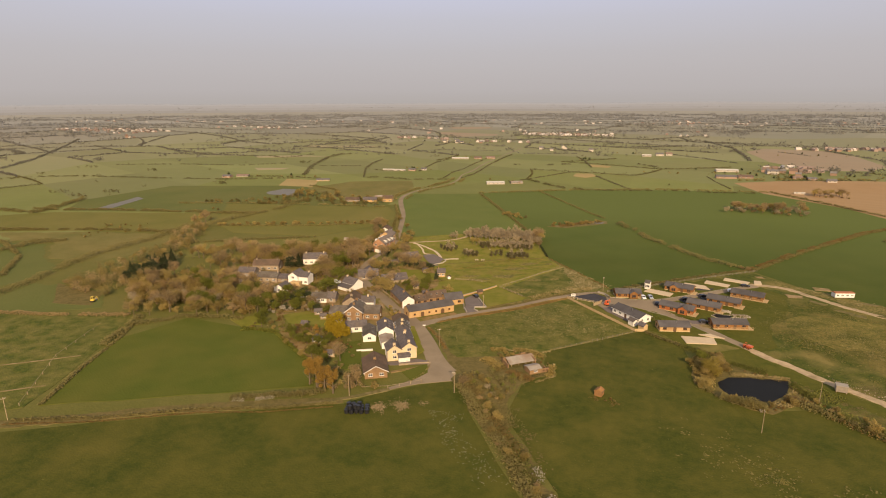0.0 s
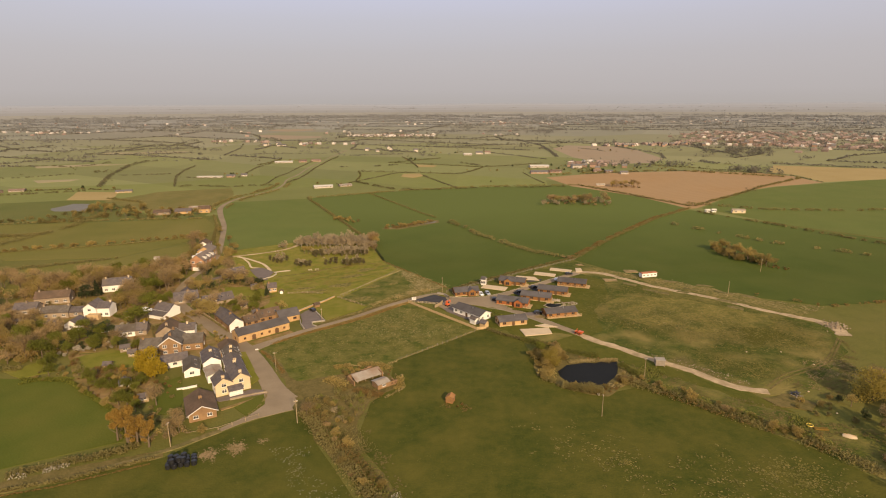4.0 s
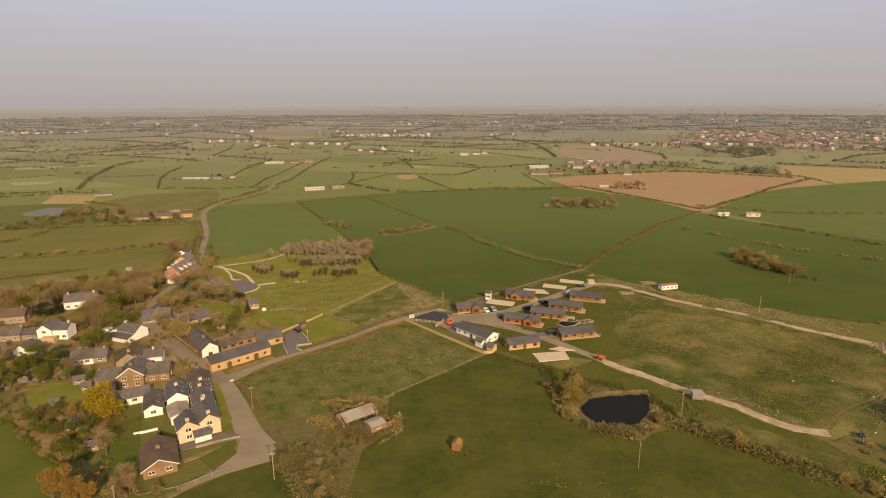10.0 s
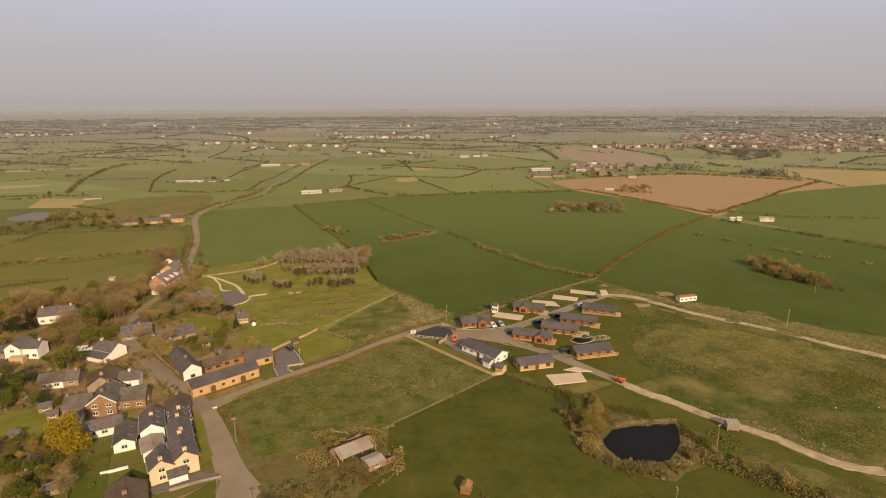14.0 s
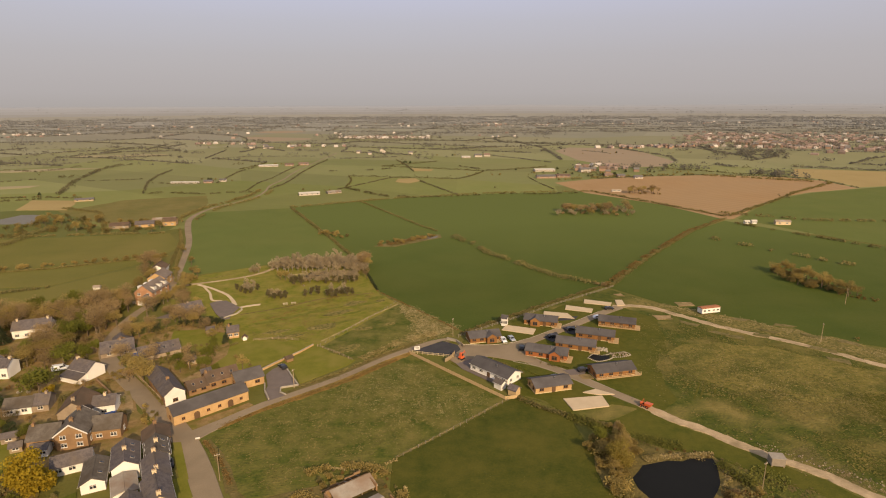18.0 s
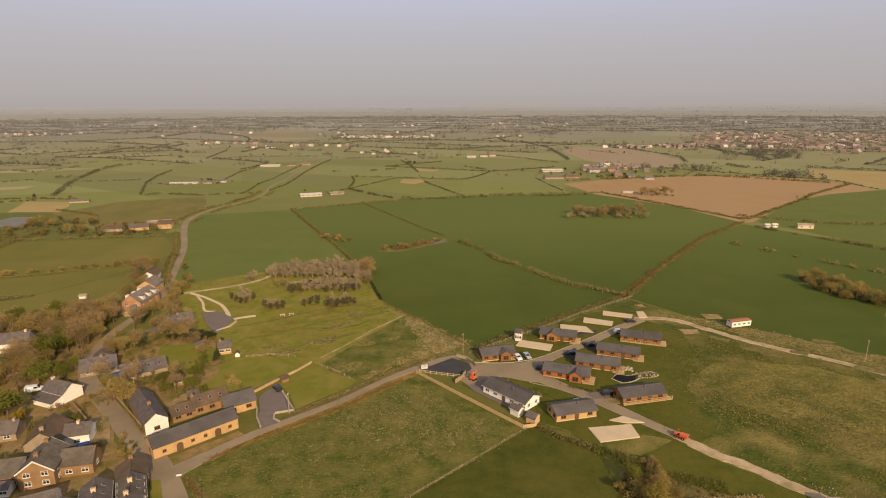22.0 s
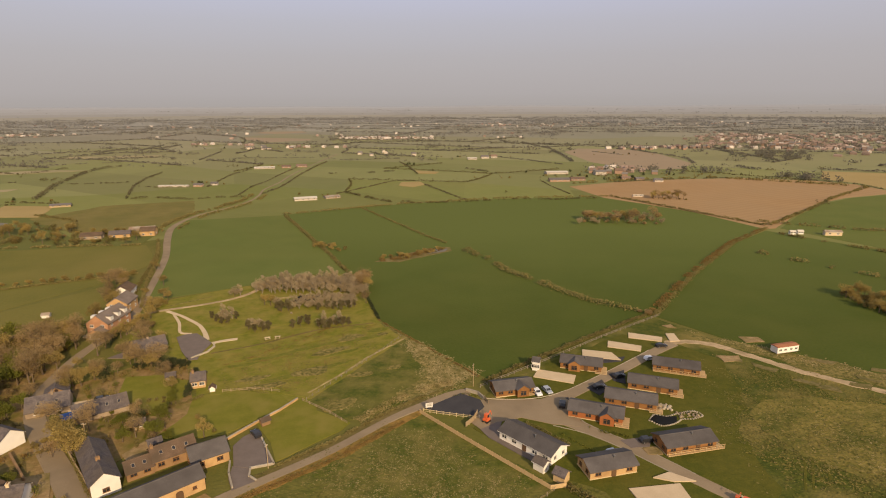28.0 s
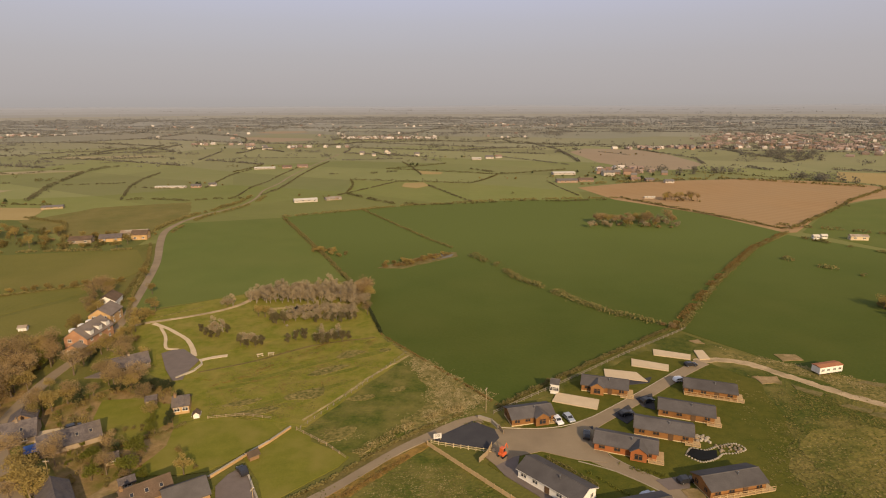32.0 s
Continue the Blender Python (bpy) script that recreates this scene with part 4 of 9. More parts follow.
patch("yard", [(-96.4, 172), (-88.4, 174.4), (-82, 164), (-86, 158), (-93, 163)], M["soil"], 0.15, "earth yard with parked clutter", "yard", ragged=0.6, step=1.5, keep=False)
strip("track", [(-178, 81, 0.6), (-168, 88, 0.6), (-158.4, 95.2, 0.6)], M["soil"], 0.12, "faint pale track across a paddock", "track", ragged=0.3, step=2)
strip("track", [(-162, 68, 0.6), (-156, 72.4, 0.6), (-150, 76.8, 0.6)], M["soil"], 0.12, "faint pale track across a paddock", "track", ragged=0.3, step=2)
strip("verge", [(-145, 56, 4), (-124, 67, 4), (-106, 76.6, 4), (-84, 86.4, 4), (-64, 95, 3)], M["scrub"], 0.10, "brown grassy bank along a ditch", "bank", ragged=0.3, step=2)
strip("verge", [(-58, 156, 1.4), (-48.6, 165.6, 2.4), (-40.6, 172.2, 3.0), (-31, 180.4, 3.4), (-24.6, 187.2, 3.0), (-18.2, 194, 2.4), (-14.0, 198, 1.4)], M["rustverge"], 0.11, "rusty brown verge along the lane", "verge", ragged=0.35, step=2)
strip("verge", [(-46, 133, 2.4), (-52, 143, 2), (-58.6, 151, 1.6)], M["scrub"], 0.11, "dry brown verge beside the road", "verge", ragged=0.35, step=2)


def slab(poly, label="flat pale concrete base awaiting a lodge"):
    ob = patch("concrete_slab", poly, M["concrete"], 0.28, label, "slab", keep=False)
    return tagged(ob, group="lodge bases")


slab([(27.3, 168.8), (28.6, 163.0), (38.2, 165.0), (37.8, 170.3)])
slab([(33.2, 172.2), (37.0, 173.9), (41.3, 171.0), (37.0, 170.9)])
slab([(18.1, 220.2), (27.9, 216.5), (26.2, 211.9), (16.1, 215.9)])
slab([(33.6, 233.6), (41.9, 231.4), (43.2, 226), (32.6, 228.6)])
slab([(43.3, 240.1), (52.5, 236.0), (51.0, 232.2), (41.9, 235.6)])
slab([(51.8, 246.7), (61.4, 242.7), (60.0, 239.4), (50.6, 242.6)])
slab([(63.6, 245.8), (66.3, 245.8), (65.8, 239.8), (62.6, 239.4)])
for cx, cy in ((81.6, 221), (88.5, 213), (75.2, 226.7), (101.6, 210.2), (118.7, 209.9), (114.7, 191), (127, 203.8), (114.4, 198.6), (113.4, 219), (101.2, 224.8), (93, 208.6), (106, 214)):
    a = radians(-35 + random.uniform(-6, 6))
    pts = [(cx + u * math.cos(a) - v * math.sin(a), cy + u * math.sin(a) + v * math.cos(a)) for u, v in ((-random.uniform(1.6, 4), -1.2), (random.uniform(1.6, 3.6), -1.3), (random.uniform(2, 4), 1.2), (-random.uniform(1.4, 3), 1.1))]
    patch("bare_ground", pts, M["scraped"], 0.12, "scraped pale soil plot beside the track", "soil", ragged=1.8, step=0.9, keep=False)


def kerb(points, width=0.12, height=0.21):
    strip("kerb", [(x, y, width) for x, y in points], M["stone"], height, "pale stone kerb along the lodge road", "kerb", step=2)


kerb([(1.5, 204.4), (8, 203.8), (14, 204.2), (19, 205.8), (24.4, 208.9)])
kerb([(24.4, 208.9), (33.1, 215.8), (42.9, 223.9), (53.9, 233.4)])
kerb([(23.6, 199), (23.8, 194.4), (26.3, 190.8), (32.2, 185.2), (37.5, 179.2), (42.3, 173.3)])
kerb([(17, 191.6), (23.7, 188.2), (29.8, 182.8), (35.1, 176.8), (40.1, 171.1)])


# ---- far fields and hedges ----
# Field colours by distance in metres, each band holding more haze.
HAZE_BANDS = ((620, "far"), (860, "far_b"), (1150, "far_c"), (1500, "far_d"), (2000, "farther"), (2700, "far_e"), (9000, "farthest"))


def far_country():
    """Fields on a skewed, wavering grid, with hedges along most of their edges."""
    rng = random.Random(11)
    fields = {key: ([], []) for _, key in HAZE_BANDS}
    lines = []
    turn = radians(-27)
    for cell, near, beyond in ((92.0, 440, 1250), (190.0, 1250, 4050)):
        n = int(beyond / cell) + 2

        def corner(i, k):
            wob = noise.noise_vector(Vector((i * 0.9 + cell, k * 0.9, 0.7))) * 0.42 + noise.noise_vector(Vector((i * 0.21, k * 0.21, 5.3))) * 0.9
            u, v = (i + wob.x + 0.3 * math.sin(k * 1.7)) * cell * 1.45, (k + wob.y) * cell
            return u * math.cos(turn) - v * math.sin(turn), u * math.sin(turn) + v * math.cos(turn)

        for i in range(-n, n):
            for k in range(-n, n):
                a, b, c, d = corner(i, k), corner(i + 1, k), corner(i + 1, k + 1), corner(i, k + 1)
                cx, cy = (a[0] + b[0] + c[0] + d[0]) / 4, (a[1] + b[1] + c[1] + d[1]) / 4
                r, way = math.hypot(cx, cy), math.degrees(math.atan2(cx, cy))
                if not near <= r < beyond or not -84 < way < 62:
                    continue
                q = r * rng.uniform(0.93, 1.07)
                vs, fs = fields[next(key for limit, key in HAZE_BANDS if q < limit)]
                m = len(vs)
                z = 0.012 + 0.016 * ((i + 2 * k) % 3) + 0.006 * (len(fs) % 2) + (0.06 if cell > 150 else 0)
                vs += [(*a, z), (*b, z), (*c, z), (*d, z)]
                fs.append((m, m + 1, m + 2, m + 3))
                share = 0.15 if r < 900 else 0.5 if r < 1200 else 0.8
                if rng.random() < share:
                    lines.append((a, b, r))
                if rng.random() < share:
                    lines.append((a, d, r))
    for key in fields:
        tagged(new("far_fields", mesh_of("far_fields", *fields[key], M[key])), "patchwork of distant fields in haze-paled colours", "fields", kind="structure")
    bands = {0: [], 1: [], 2: [], 3: []}
    for a, b, r in lines:
        mx, my = (a[0] + b[0]) / 2, (a[1] + b[1]) / 2
        if any(inside(mx, my, poly) or inside(*a, poly) or inside(*b, poly) for poly in TAKEN):
            continue
        if abs(mx + 176) < 60 and my < 700 or (-350 < mx < 110 and my < 300):
            continue
        bands[0 if r < 850 else 1 if r < 1500 else 2 if r < 2300 else 3].append((a, b, r))
    # each band of hedges takes a colour with more haze in it
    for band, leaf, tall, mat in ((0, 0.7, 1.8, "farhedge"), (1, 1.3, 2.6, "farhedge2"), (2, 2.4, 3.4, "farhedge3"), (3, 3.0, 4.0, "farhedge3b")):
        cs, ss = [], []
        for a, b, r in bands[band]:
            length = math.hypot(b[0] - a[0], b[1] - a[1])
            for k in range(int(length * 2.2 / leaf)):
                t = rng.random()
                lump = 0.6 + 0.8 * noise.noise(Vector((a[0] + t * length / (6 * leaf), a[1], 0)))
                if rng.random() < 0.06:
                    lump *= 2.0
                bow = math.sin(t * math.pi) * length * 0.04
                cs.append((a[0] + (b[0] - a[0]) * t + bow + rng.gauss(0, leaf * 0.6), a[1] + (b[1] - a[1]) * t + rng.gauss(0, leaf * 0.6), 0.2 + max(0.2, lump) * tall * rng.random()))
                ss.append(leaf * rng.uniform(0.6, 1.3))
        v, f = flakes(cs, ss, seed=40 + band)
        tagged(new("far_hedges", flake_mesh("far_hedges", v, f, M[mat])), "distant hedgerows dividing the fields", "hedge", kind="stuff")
    # scattered hedgerow trees and copses, thickening towards the horizon, with haze in their colours
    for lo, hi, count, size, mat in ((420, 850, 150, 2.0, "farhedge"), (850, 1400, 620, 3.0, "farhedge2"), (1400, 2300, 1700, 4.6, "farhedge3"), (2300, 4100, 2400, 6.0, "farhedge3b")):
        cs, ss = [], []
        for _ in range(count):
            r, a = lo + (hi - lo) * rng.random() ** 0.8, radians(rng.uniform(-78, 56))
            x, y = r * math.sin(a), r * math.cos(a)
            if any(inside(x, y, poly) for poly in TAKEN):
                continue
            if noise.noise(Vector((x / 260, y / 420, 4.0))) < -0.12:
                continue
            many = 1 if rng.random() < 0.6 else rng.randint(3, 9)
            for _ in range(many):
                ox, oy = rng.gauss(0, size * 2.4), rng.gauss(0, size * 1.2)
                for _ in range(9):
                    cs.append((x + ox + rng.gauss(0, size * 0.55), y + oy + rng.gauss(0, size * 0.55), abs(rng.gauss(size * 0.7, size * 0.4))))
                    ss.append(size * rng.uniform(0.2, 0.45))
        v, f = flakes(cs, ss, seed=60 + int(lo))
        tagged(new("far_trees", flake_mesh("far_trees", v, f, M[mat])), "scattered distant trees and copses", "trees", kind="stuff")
    # trees on the foot of the added rim, haze in their colour
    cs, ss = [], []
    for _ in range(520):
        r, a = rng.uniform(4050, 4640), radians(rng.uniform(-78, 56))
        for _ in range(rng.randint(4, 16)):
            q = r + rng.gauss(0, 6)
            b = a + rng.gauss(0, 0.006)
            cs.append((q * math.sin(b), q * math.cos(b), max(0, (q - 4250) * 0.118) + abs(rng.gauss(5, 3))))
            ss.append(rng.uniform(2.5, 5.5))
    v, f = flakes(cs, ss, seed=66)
    tagged(new("far_trees", flake_mesh("far_trees", v, f, M["farhedge4"])), "haze-coloured trees along the raised horizon rim", "trees", kind="stuff")


far_country()


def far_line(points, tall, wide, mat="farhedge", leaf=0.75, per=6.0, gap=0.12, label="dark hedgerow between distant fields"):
    # hedges beyond 560 m take the copy paled for haze
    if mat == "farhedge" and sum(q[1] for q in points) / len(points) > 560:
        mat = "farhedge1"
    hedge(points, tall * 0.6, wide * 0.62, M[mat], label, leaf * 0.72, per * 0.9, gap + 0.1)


# hedges of the western farmland
far_line([(-337, 527), (-375, 609), (-392, 656), (-416, 728), (-420, 768), (-412, 792)], 5.4, 7.5, per=9)
far_line([(-396, 501), (-374, 509), (-349, 515), (-302, 508)], 2.6, 3.0)
far_line([(-372, 622), (-350, 626), (-318, 634)], 2.6, 3.4)
far_line([(-560, 716), (-516, 724), (-479, 708), (-468, 730), (-465, 776)], 3.2, 5.0, gap=0.3)
far_line([(-565, 986), (-577, 1115)], 4.0, 7.0, "farhedge2", 1.2, 4)
far_line([(-526, 1057), (-549, 1192)], 4.0, 6.0, "farhedge2", 1.2, 4)
far_line([(-265, 531), (-281, 566), (-299, 607), (-316, 663), (-326, 719)], 3.2, 4.0, gap=0.25)
far_line([(-297, 607), (-270, 598), (-240, 600)], 1.6, 2.0, gap=0.3)
far_line([(-262, 532), (-245, 537), (-211, 527), (-195, 536), (-171, 539)], 3.0, 5.0)
far_line([(-227, 600), (-232, 636), (-240, 704), (-236, 753)], 2.4, 3.0)
far_line([(-348, 874), (-374, 1023)], 3.2, 4.0, "farhedge2", 1.0, 4)
far_line([(-180, 548), (-186, 600), (-183, 640), (-186, 690), (-187, 780)], 2.0, 2.6, gap=0.3)
far_line([(-163, 552), (-158, 590), (-160, 640), (-164, 690), (-166, 790), (-164, 845)], 2.4, 3.2, gap=0.2)
far_line([(-638, 408), (-621, 433), (-574, 456), (-478, 463), (-400, 476), (-336, 504)], 2.6, 3.4, gap=0.2)
far_line([(-739, 479), (-819, 584), (-990, 769), (-1189, 973)], 4.0, 7.0, "farhedge2", 1.1, 5)
far_line([(-896, 852), (-1000, 1005), (-1104, 1158)], 4.0, 7.0, "farhedge2", 1.2, 4)
far_line([(-640, 560), (-560, 590), (-470, 600), (-430, 640)], 2.4, 3.2, gap=0.25)
far_line([(-700, 740), (-600, 760), (-520, 800), (-430, 860)], 2.8, 4.0, "farhedge2", 0.9, 4, gap=0.3)
far_line([(-330, 860), (-300, 900), (-260, 905), (-190, 900)], 2.8, 4.0, "farhedge2", 0.9, 4, gap=0.3)
# hedges beyond the crop fields
far_line([(-92, 561), (-65, 526), (-49, 510), (-27, 503)], 3.4, 5.0, per=9, gap=0.08)
far_line([(-27, 504), (3, 509), (52, 523), (80, 519), (115, 525)], 2.2, 3.0, gap=0.15)
far_line([(-99, 554), (-78, 595), (-60, 635), (-48, 644)], 1.8, 2.2, gap=0.15)
far_line([(-26, 611), (-6, 558), (10, 517)], 2.6, 3.0)
far_line([(-66, 836), (-51, 780), (-36, 696)], 2.6, 3.4)
far_line([(-134, 700), (-120, 711)], 4.0, 8.0, per=10)
far_line([(-93, 706), (-78, 720), (-64, 727)], 4.0, 8.0, per=10, gap=0.3)
far_line([(-127, 1010), (-90, 929)], 3.0, 4.0, "farhedge2", 1.0, 4)
far_line([(-150, 866), (-118, 873), (-70, 889)], 3.0, 4.0, "farhedge2", 1.0, 4)
far_line([(62, 922), (112, 844), (142, 795)], 3.0, 4.4, "farhedge2", 0.9, 5)
far_line([(150, 1235), (166, 1130), (175, 1071), (170, 930), (163, 825)], 5.0, 8.0, "farhedge2", 1.1, 6)
far_line([(18, 750), (52, 704)], 3.4, 5.0, per=8, gap=0.25)
far_line([(88, 640), (92, 590), (98, 548)], 1.4, 1.8, gap=0.3)
far_line([(441, 1056), (441, 934), (437, 829)], 5.0, 9.0, "farhedge2", 1.2, 6)
far_line([(336, 779), (352, 723)], 5.0, 9.0, "farhedge2", 1.1, 7)
far_line([(422, 727), (456, 707), (496, 682), (560, 650)], 4.4, 7.0, "farhedge2", 1.0, 7)
far_line([(310, 800), (330, 870), (322, 940), (306, 1036)], 4.0, 7.0, "farhedge2", 1.1, 5)
far_line([(156, 622), (214, 641), (292, 653), (355, 627), (376, 600), (374, 548)], 2.4, 3.4, gap=0.2)
far_line([(232, 1000), (262, 930)], 2.4, 3.0, "farhedge2", 0.9, 4)
for poly, count, lab in (([(322, 640), (352, 618), (376, 612), (374, 650), (344, 672)], 26, "dark copse beyond the ploughed field"), ([(455, 980), (548, 952), (470, 820), (440, 846)], 60, "grey-brown wood below the far town"),
                         ([(180, 690), (300, 676), (330, 720), (250, 735), (160, 726)], 30, "trees among houses beside the ploughed fields"), ([(440, 1060), (560, 1120), (640, 1060), (540, 1000)], 36, "trees along the edge of the far town")):
    rng = random.Random(count)
    cs, ss = [], []
    xs, ys = [q[0] for q in poly], [q[1] for q in poly]
    for _ in range(count):
        x, y = rng.uniform(min(xs), max(xs)), rng.uniform(min(ys), max(ys))
        if inside(x, y, poly):
            r = rng.uniform(2.6, 4.6)
            for _ in range(60):
                cs.append((x + rng.gauss(0, r * 0.6), y + rng.gauss(0, r * 0.6), abs(rng.gauss(r * 0.8, r * 0.45))))
                ss.append(rng.uniform(0.5, 1.1))
    v, f = flakes(cs, ss, seed=count)
    tagged(new("copse", flake_mesh("copse", v, f, M["farhedge2"])), lab, "copse", kind="stuff")
patch("field", [(-36, 702), (-16, 701), (-13, 719), (-41, 733)], M["stubble"], 0.10, "pale scraped strip beside a far hedge", ragged=1.5, step=6)
patch("field", [(-50, 606), (-37, 593), (-25, 610), (-31, 633), (-49, 630)], M["stubble"], 0.10, "bare tan ground round a far farmhouse", ragged=1.5, step=5)
patch("field", [(-560, 905), (-440, 925), (-440, 962), (-570, 940)], M["stubble_far"], 0.10, "far strip of pale dry grass", ragged=3, step=20)
patch("field", [(-520, 700), (-480, 712), (-420, 745), (-470, 752), (-540, 722)], M["stubble_far"], 0.10, "far strip of pale reeds", ragged=3, step=15)
patch("field", [(-420, 560), (-395, 575), (-395, 590), (-440, 580)], M["stubble_far"], 0.10, "small far patch of pale reeds", ragged=2, step=8)

for off in (-0.8, 0.8):
    strip("tyre_track", [(82.8 + off, 201.5, 0.5), (78.3 + off, 193.1, 0.5), (72.3 + off, 182.1, 0.5), (67.2 + off, 171.3, 0.5)], M["grass"], 0.13, "green tyre track across dry grass", "track", ragged=0.3, step=2)
    strip("tyre_track", [(75.7 + off, 191.1, 0.5), (67.3 + off, 177.2, 0.5), (62.1 + off, 168.5, 0.4)], M["grass"], 0.128, "green tyre track across dry grass", "track", ragged=0.3, step=2)
for poly in ([(65, 253), (70, 255), (70, 251), (66, 250)], [(86, 243), (91, 243), (91, 239.5), (86, 239)], [(72, 229), (78, 230), (77, 225.4), (72, 225)]):
    patch("bare_ground", poly, M["soil"], 0.125, "scraped pale soil with stones", "soil", ragged=2.2, step=0.8, keep=False)
strip("path", [(-43.7, 207.5, 0.5), (-37, 218, 0.6), (-30, 230.4, 0.7), (-21, 243, 0.8)], M["strawgrass"], 0.15, "pale line of dry grass along the meadow fence", "path", step=1.2, ragged=0.4)
strip("ditch", [(-78.6, 232.3, 0.7), (-65.3, 239.4, 0.9), (-50, 250.6, 0.9), (-32.5, 256.6, 0.7)], M["scrub"], 0.13, "dark grassy ditch across the meadow", "ditch", ragged=0.2, step=2)
patch("lawn", [(-133, 136), (-125, 144), (-115.5, 137), (-124, 132.4)], M["lawn"], 0.04, "small lawn beside the woodland", "lawn", ragged=1.2, step=2)
patch("field", [(-284, 446), (-262, 500), (-205, 520), (-184, 470), (-180, 404), (-214, 392), (-262, 428)], M["scrubfield"], 0.03, "rough brown pasture scattered with scrub", "field", ragged=3, step=6)
for off in (-0.8, 0.8):
    strip("tyre_track", [(92.3, 126.4 + off, 0.5), (100.5, 133.2 + off, 0.5), (110.1, 137.9 + off, 0.5), (119.5, 143.5 + off, 0.5), (129.4, 154.2 + off, 0.5), (134.9, 160.8 + off, 0.6)], M["scrub"], 0.13, "worn wheel track looping across rough grass", "track", ragged=0.2, step=2)
patch("bare_ground", [(88, 121), (96, 122.4), (101, 117), (97, 113), (90, 116)], M["scrub"], 0.12, "trampled brown ground at the track end", "soil", ragged=2.0, step=1.0)
patch("terrace_paving", [(-62.6, 119.6), (-60.1, 118.4), (-48.9, 123.0), (-49.9, 124.8), (-53.6, 125.2)], M["paving"], 0.06, "dark paved strip in front of the cream house", "paving", keep=False)
patch("grass", [(64, 190), (67, 199), (74, 203), (84, 204.5), (96, 202), (112, 192), (122, 182), (121, 174), (114, 171), (104, 172), (97, 166), (90, 167), (84, 174), (75, 172), (68, 180)], M["dry2"], 0.04, "yellowing grass spread across the rough field", "grass", ragged=2.2, step=1.0)

# ---- buildings ----
SHARED = {}


def window_meshes(w, h, trim="frame"):
    """A frame with a mullion, a transom and a sill, and the glass behind them."""
    key = ("window", round(w, 2), round(h, 2), trim)
    if key not in SHARED:
        bm = bmesh.new()
        t = 0.075
        rings = []
        for y, d in ((0.03, 0), (-0.05, 0), (-0.05, t), (0.03, t)):
            rings.append([bm.verts.new((sx * (w / 2 - d), y, z)) for sx, z in ((-1, d), (1, d), (1, h - d), (-1, h - d))])
        for p, q in zip(rings, rings[1:] + rings[:1]):
            for k in range(4):
                bm.faces.new((p[k], p[(k + 1) % 4], q[(k + 1) % 4], q[k]))
        block(bm, -0.045, -0.045, t, 0.045, 0.025, h - t)
        block(bm, -w / 2 + t, -0.04, h * 0.66, w / 2 - t, 0.024, h * 0.66 + 0.07)
        block(bm, -w / 2 - 0.08, -0.12, -0.1, w / 2 + 0.08, 0.03, -0.004)
        bmesh.ops.recalc_face_normals(bm, faces=bm.faces)
        fr = bpy.data.meshes.new("window_frame")
        bm.to_mesh(fr)
        bm.free()
        fr.materials.append(M[trim])
        gl = bpy.data.meshes.new("pane")
        bm = boxed(-w / 2 + 0.05, -0.02, 0.05, w / 2 - 0.05, 0.02, h - 0.05)
        bm.to_mesh(gl)
        bm.free()
        gl.materials.append(M["glass"])
        SHARED[key] = (fr, gl)
    return SHARED[key]


def add_window(root, m, w=1.0, h=1.1, trim="frame"):
    fr, gl = window_meshes(w, h, trim)
    win = part("window", fr, None, root, at=m)
    part("pane", gl, None, win)


def add_door(root, m, w=0.95, h=2.05, mat="door"):
    key = ("door", mat, w)
    if key not in SHARED:
        bm = boxed(-w / 2 - 0.08, -0.04, 0, w / 2 + 0.08, 0.02, h + 0.08)
        block(bm, -w / 2, -0.07, 0, w / 2, -0.03, h, bevel=0.01)
        me = bpy.data.meshes.new("door")
        bm.to_mesh(me)
        bm.free()
        me.materials.append(M[mat])
        SHARED[key] = me
    part("door", SHARED[key], None, root, at=m)


def chimney(root, x, y, z0, z1, mat, w=0.55):
    st = part("chimney", boxed(x - w / 2, y - w / 2 * 1.4, z0, x + w / 2, y + w / 2 * 1.4, z1, bevel=0.03), mat, root)
    block_m = boxed(x - w / 2 - 0.06, y - w * 0.7 - 0.06, z1 - 0.18, x + w / 2 + 0.06, y + w * 0.7 + 0.06, z1 - 0.02)
    part("cap", block_m, mat, st)
    for o in (-0.18, 0.18):
        part("chimney_pot", rod(bmesh.new(), (x, y + o, z1 - 0.02), (x, y + o, z1 + 0.4), 0.10, 0.08), M["brick"], st)


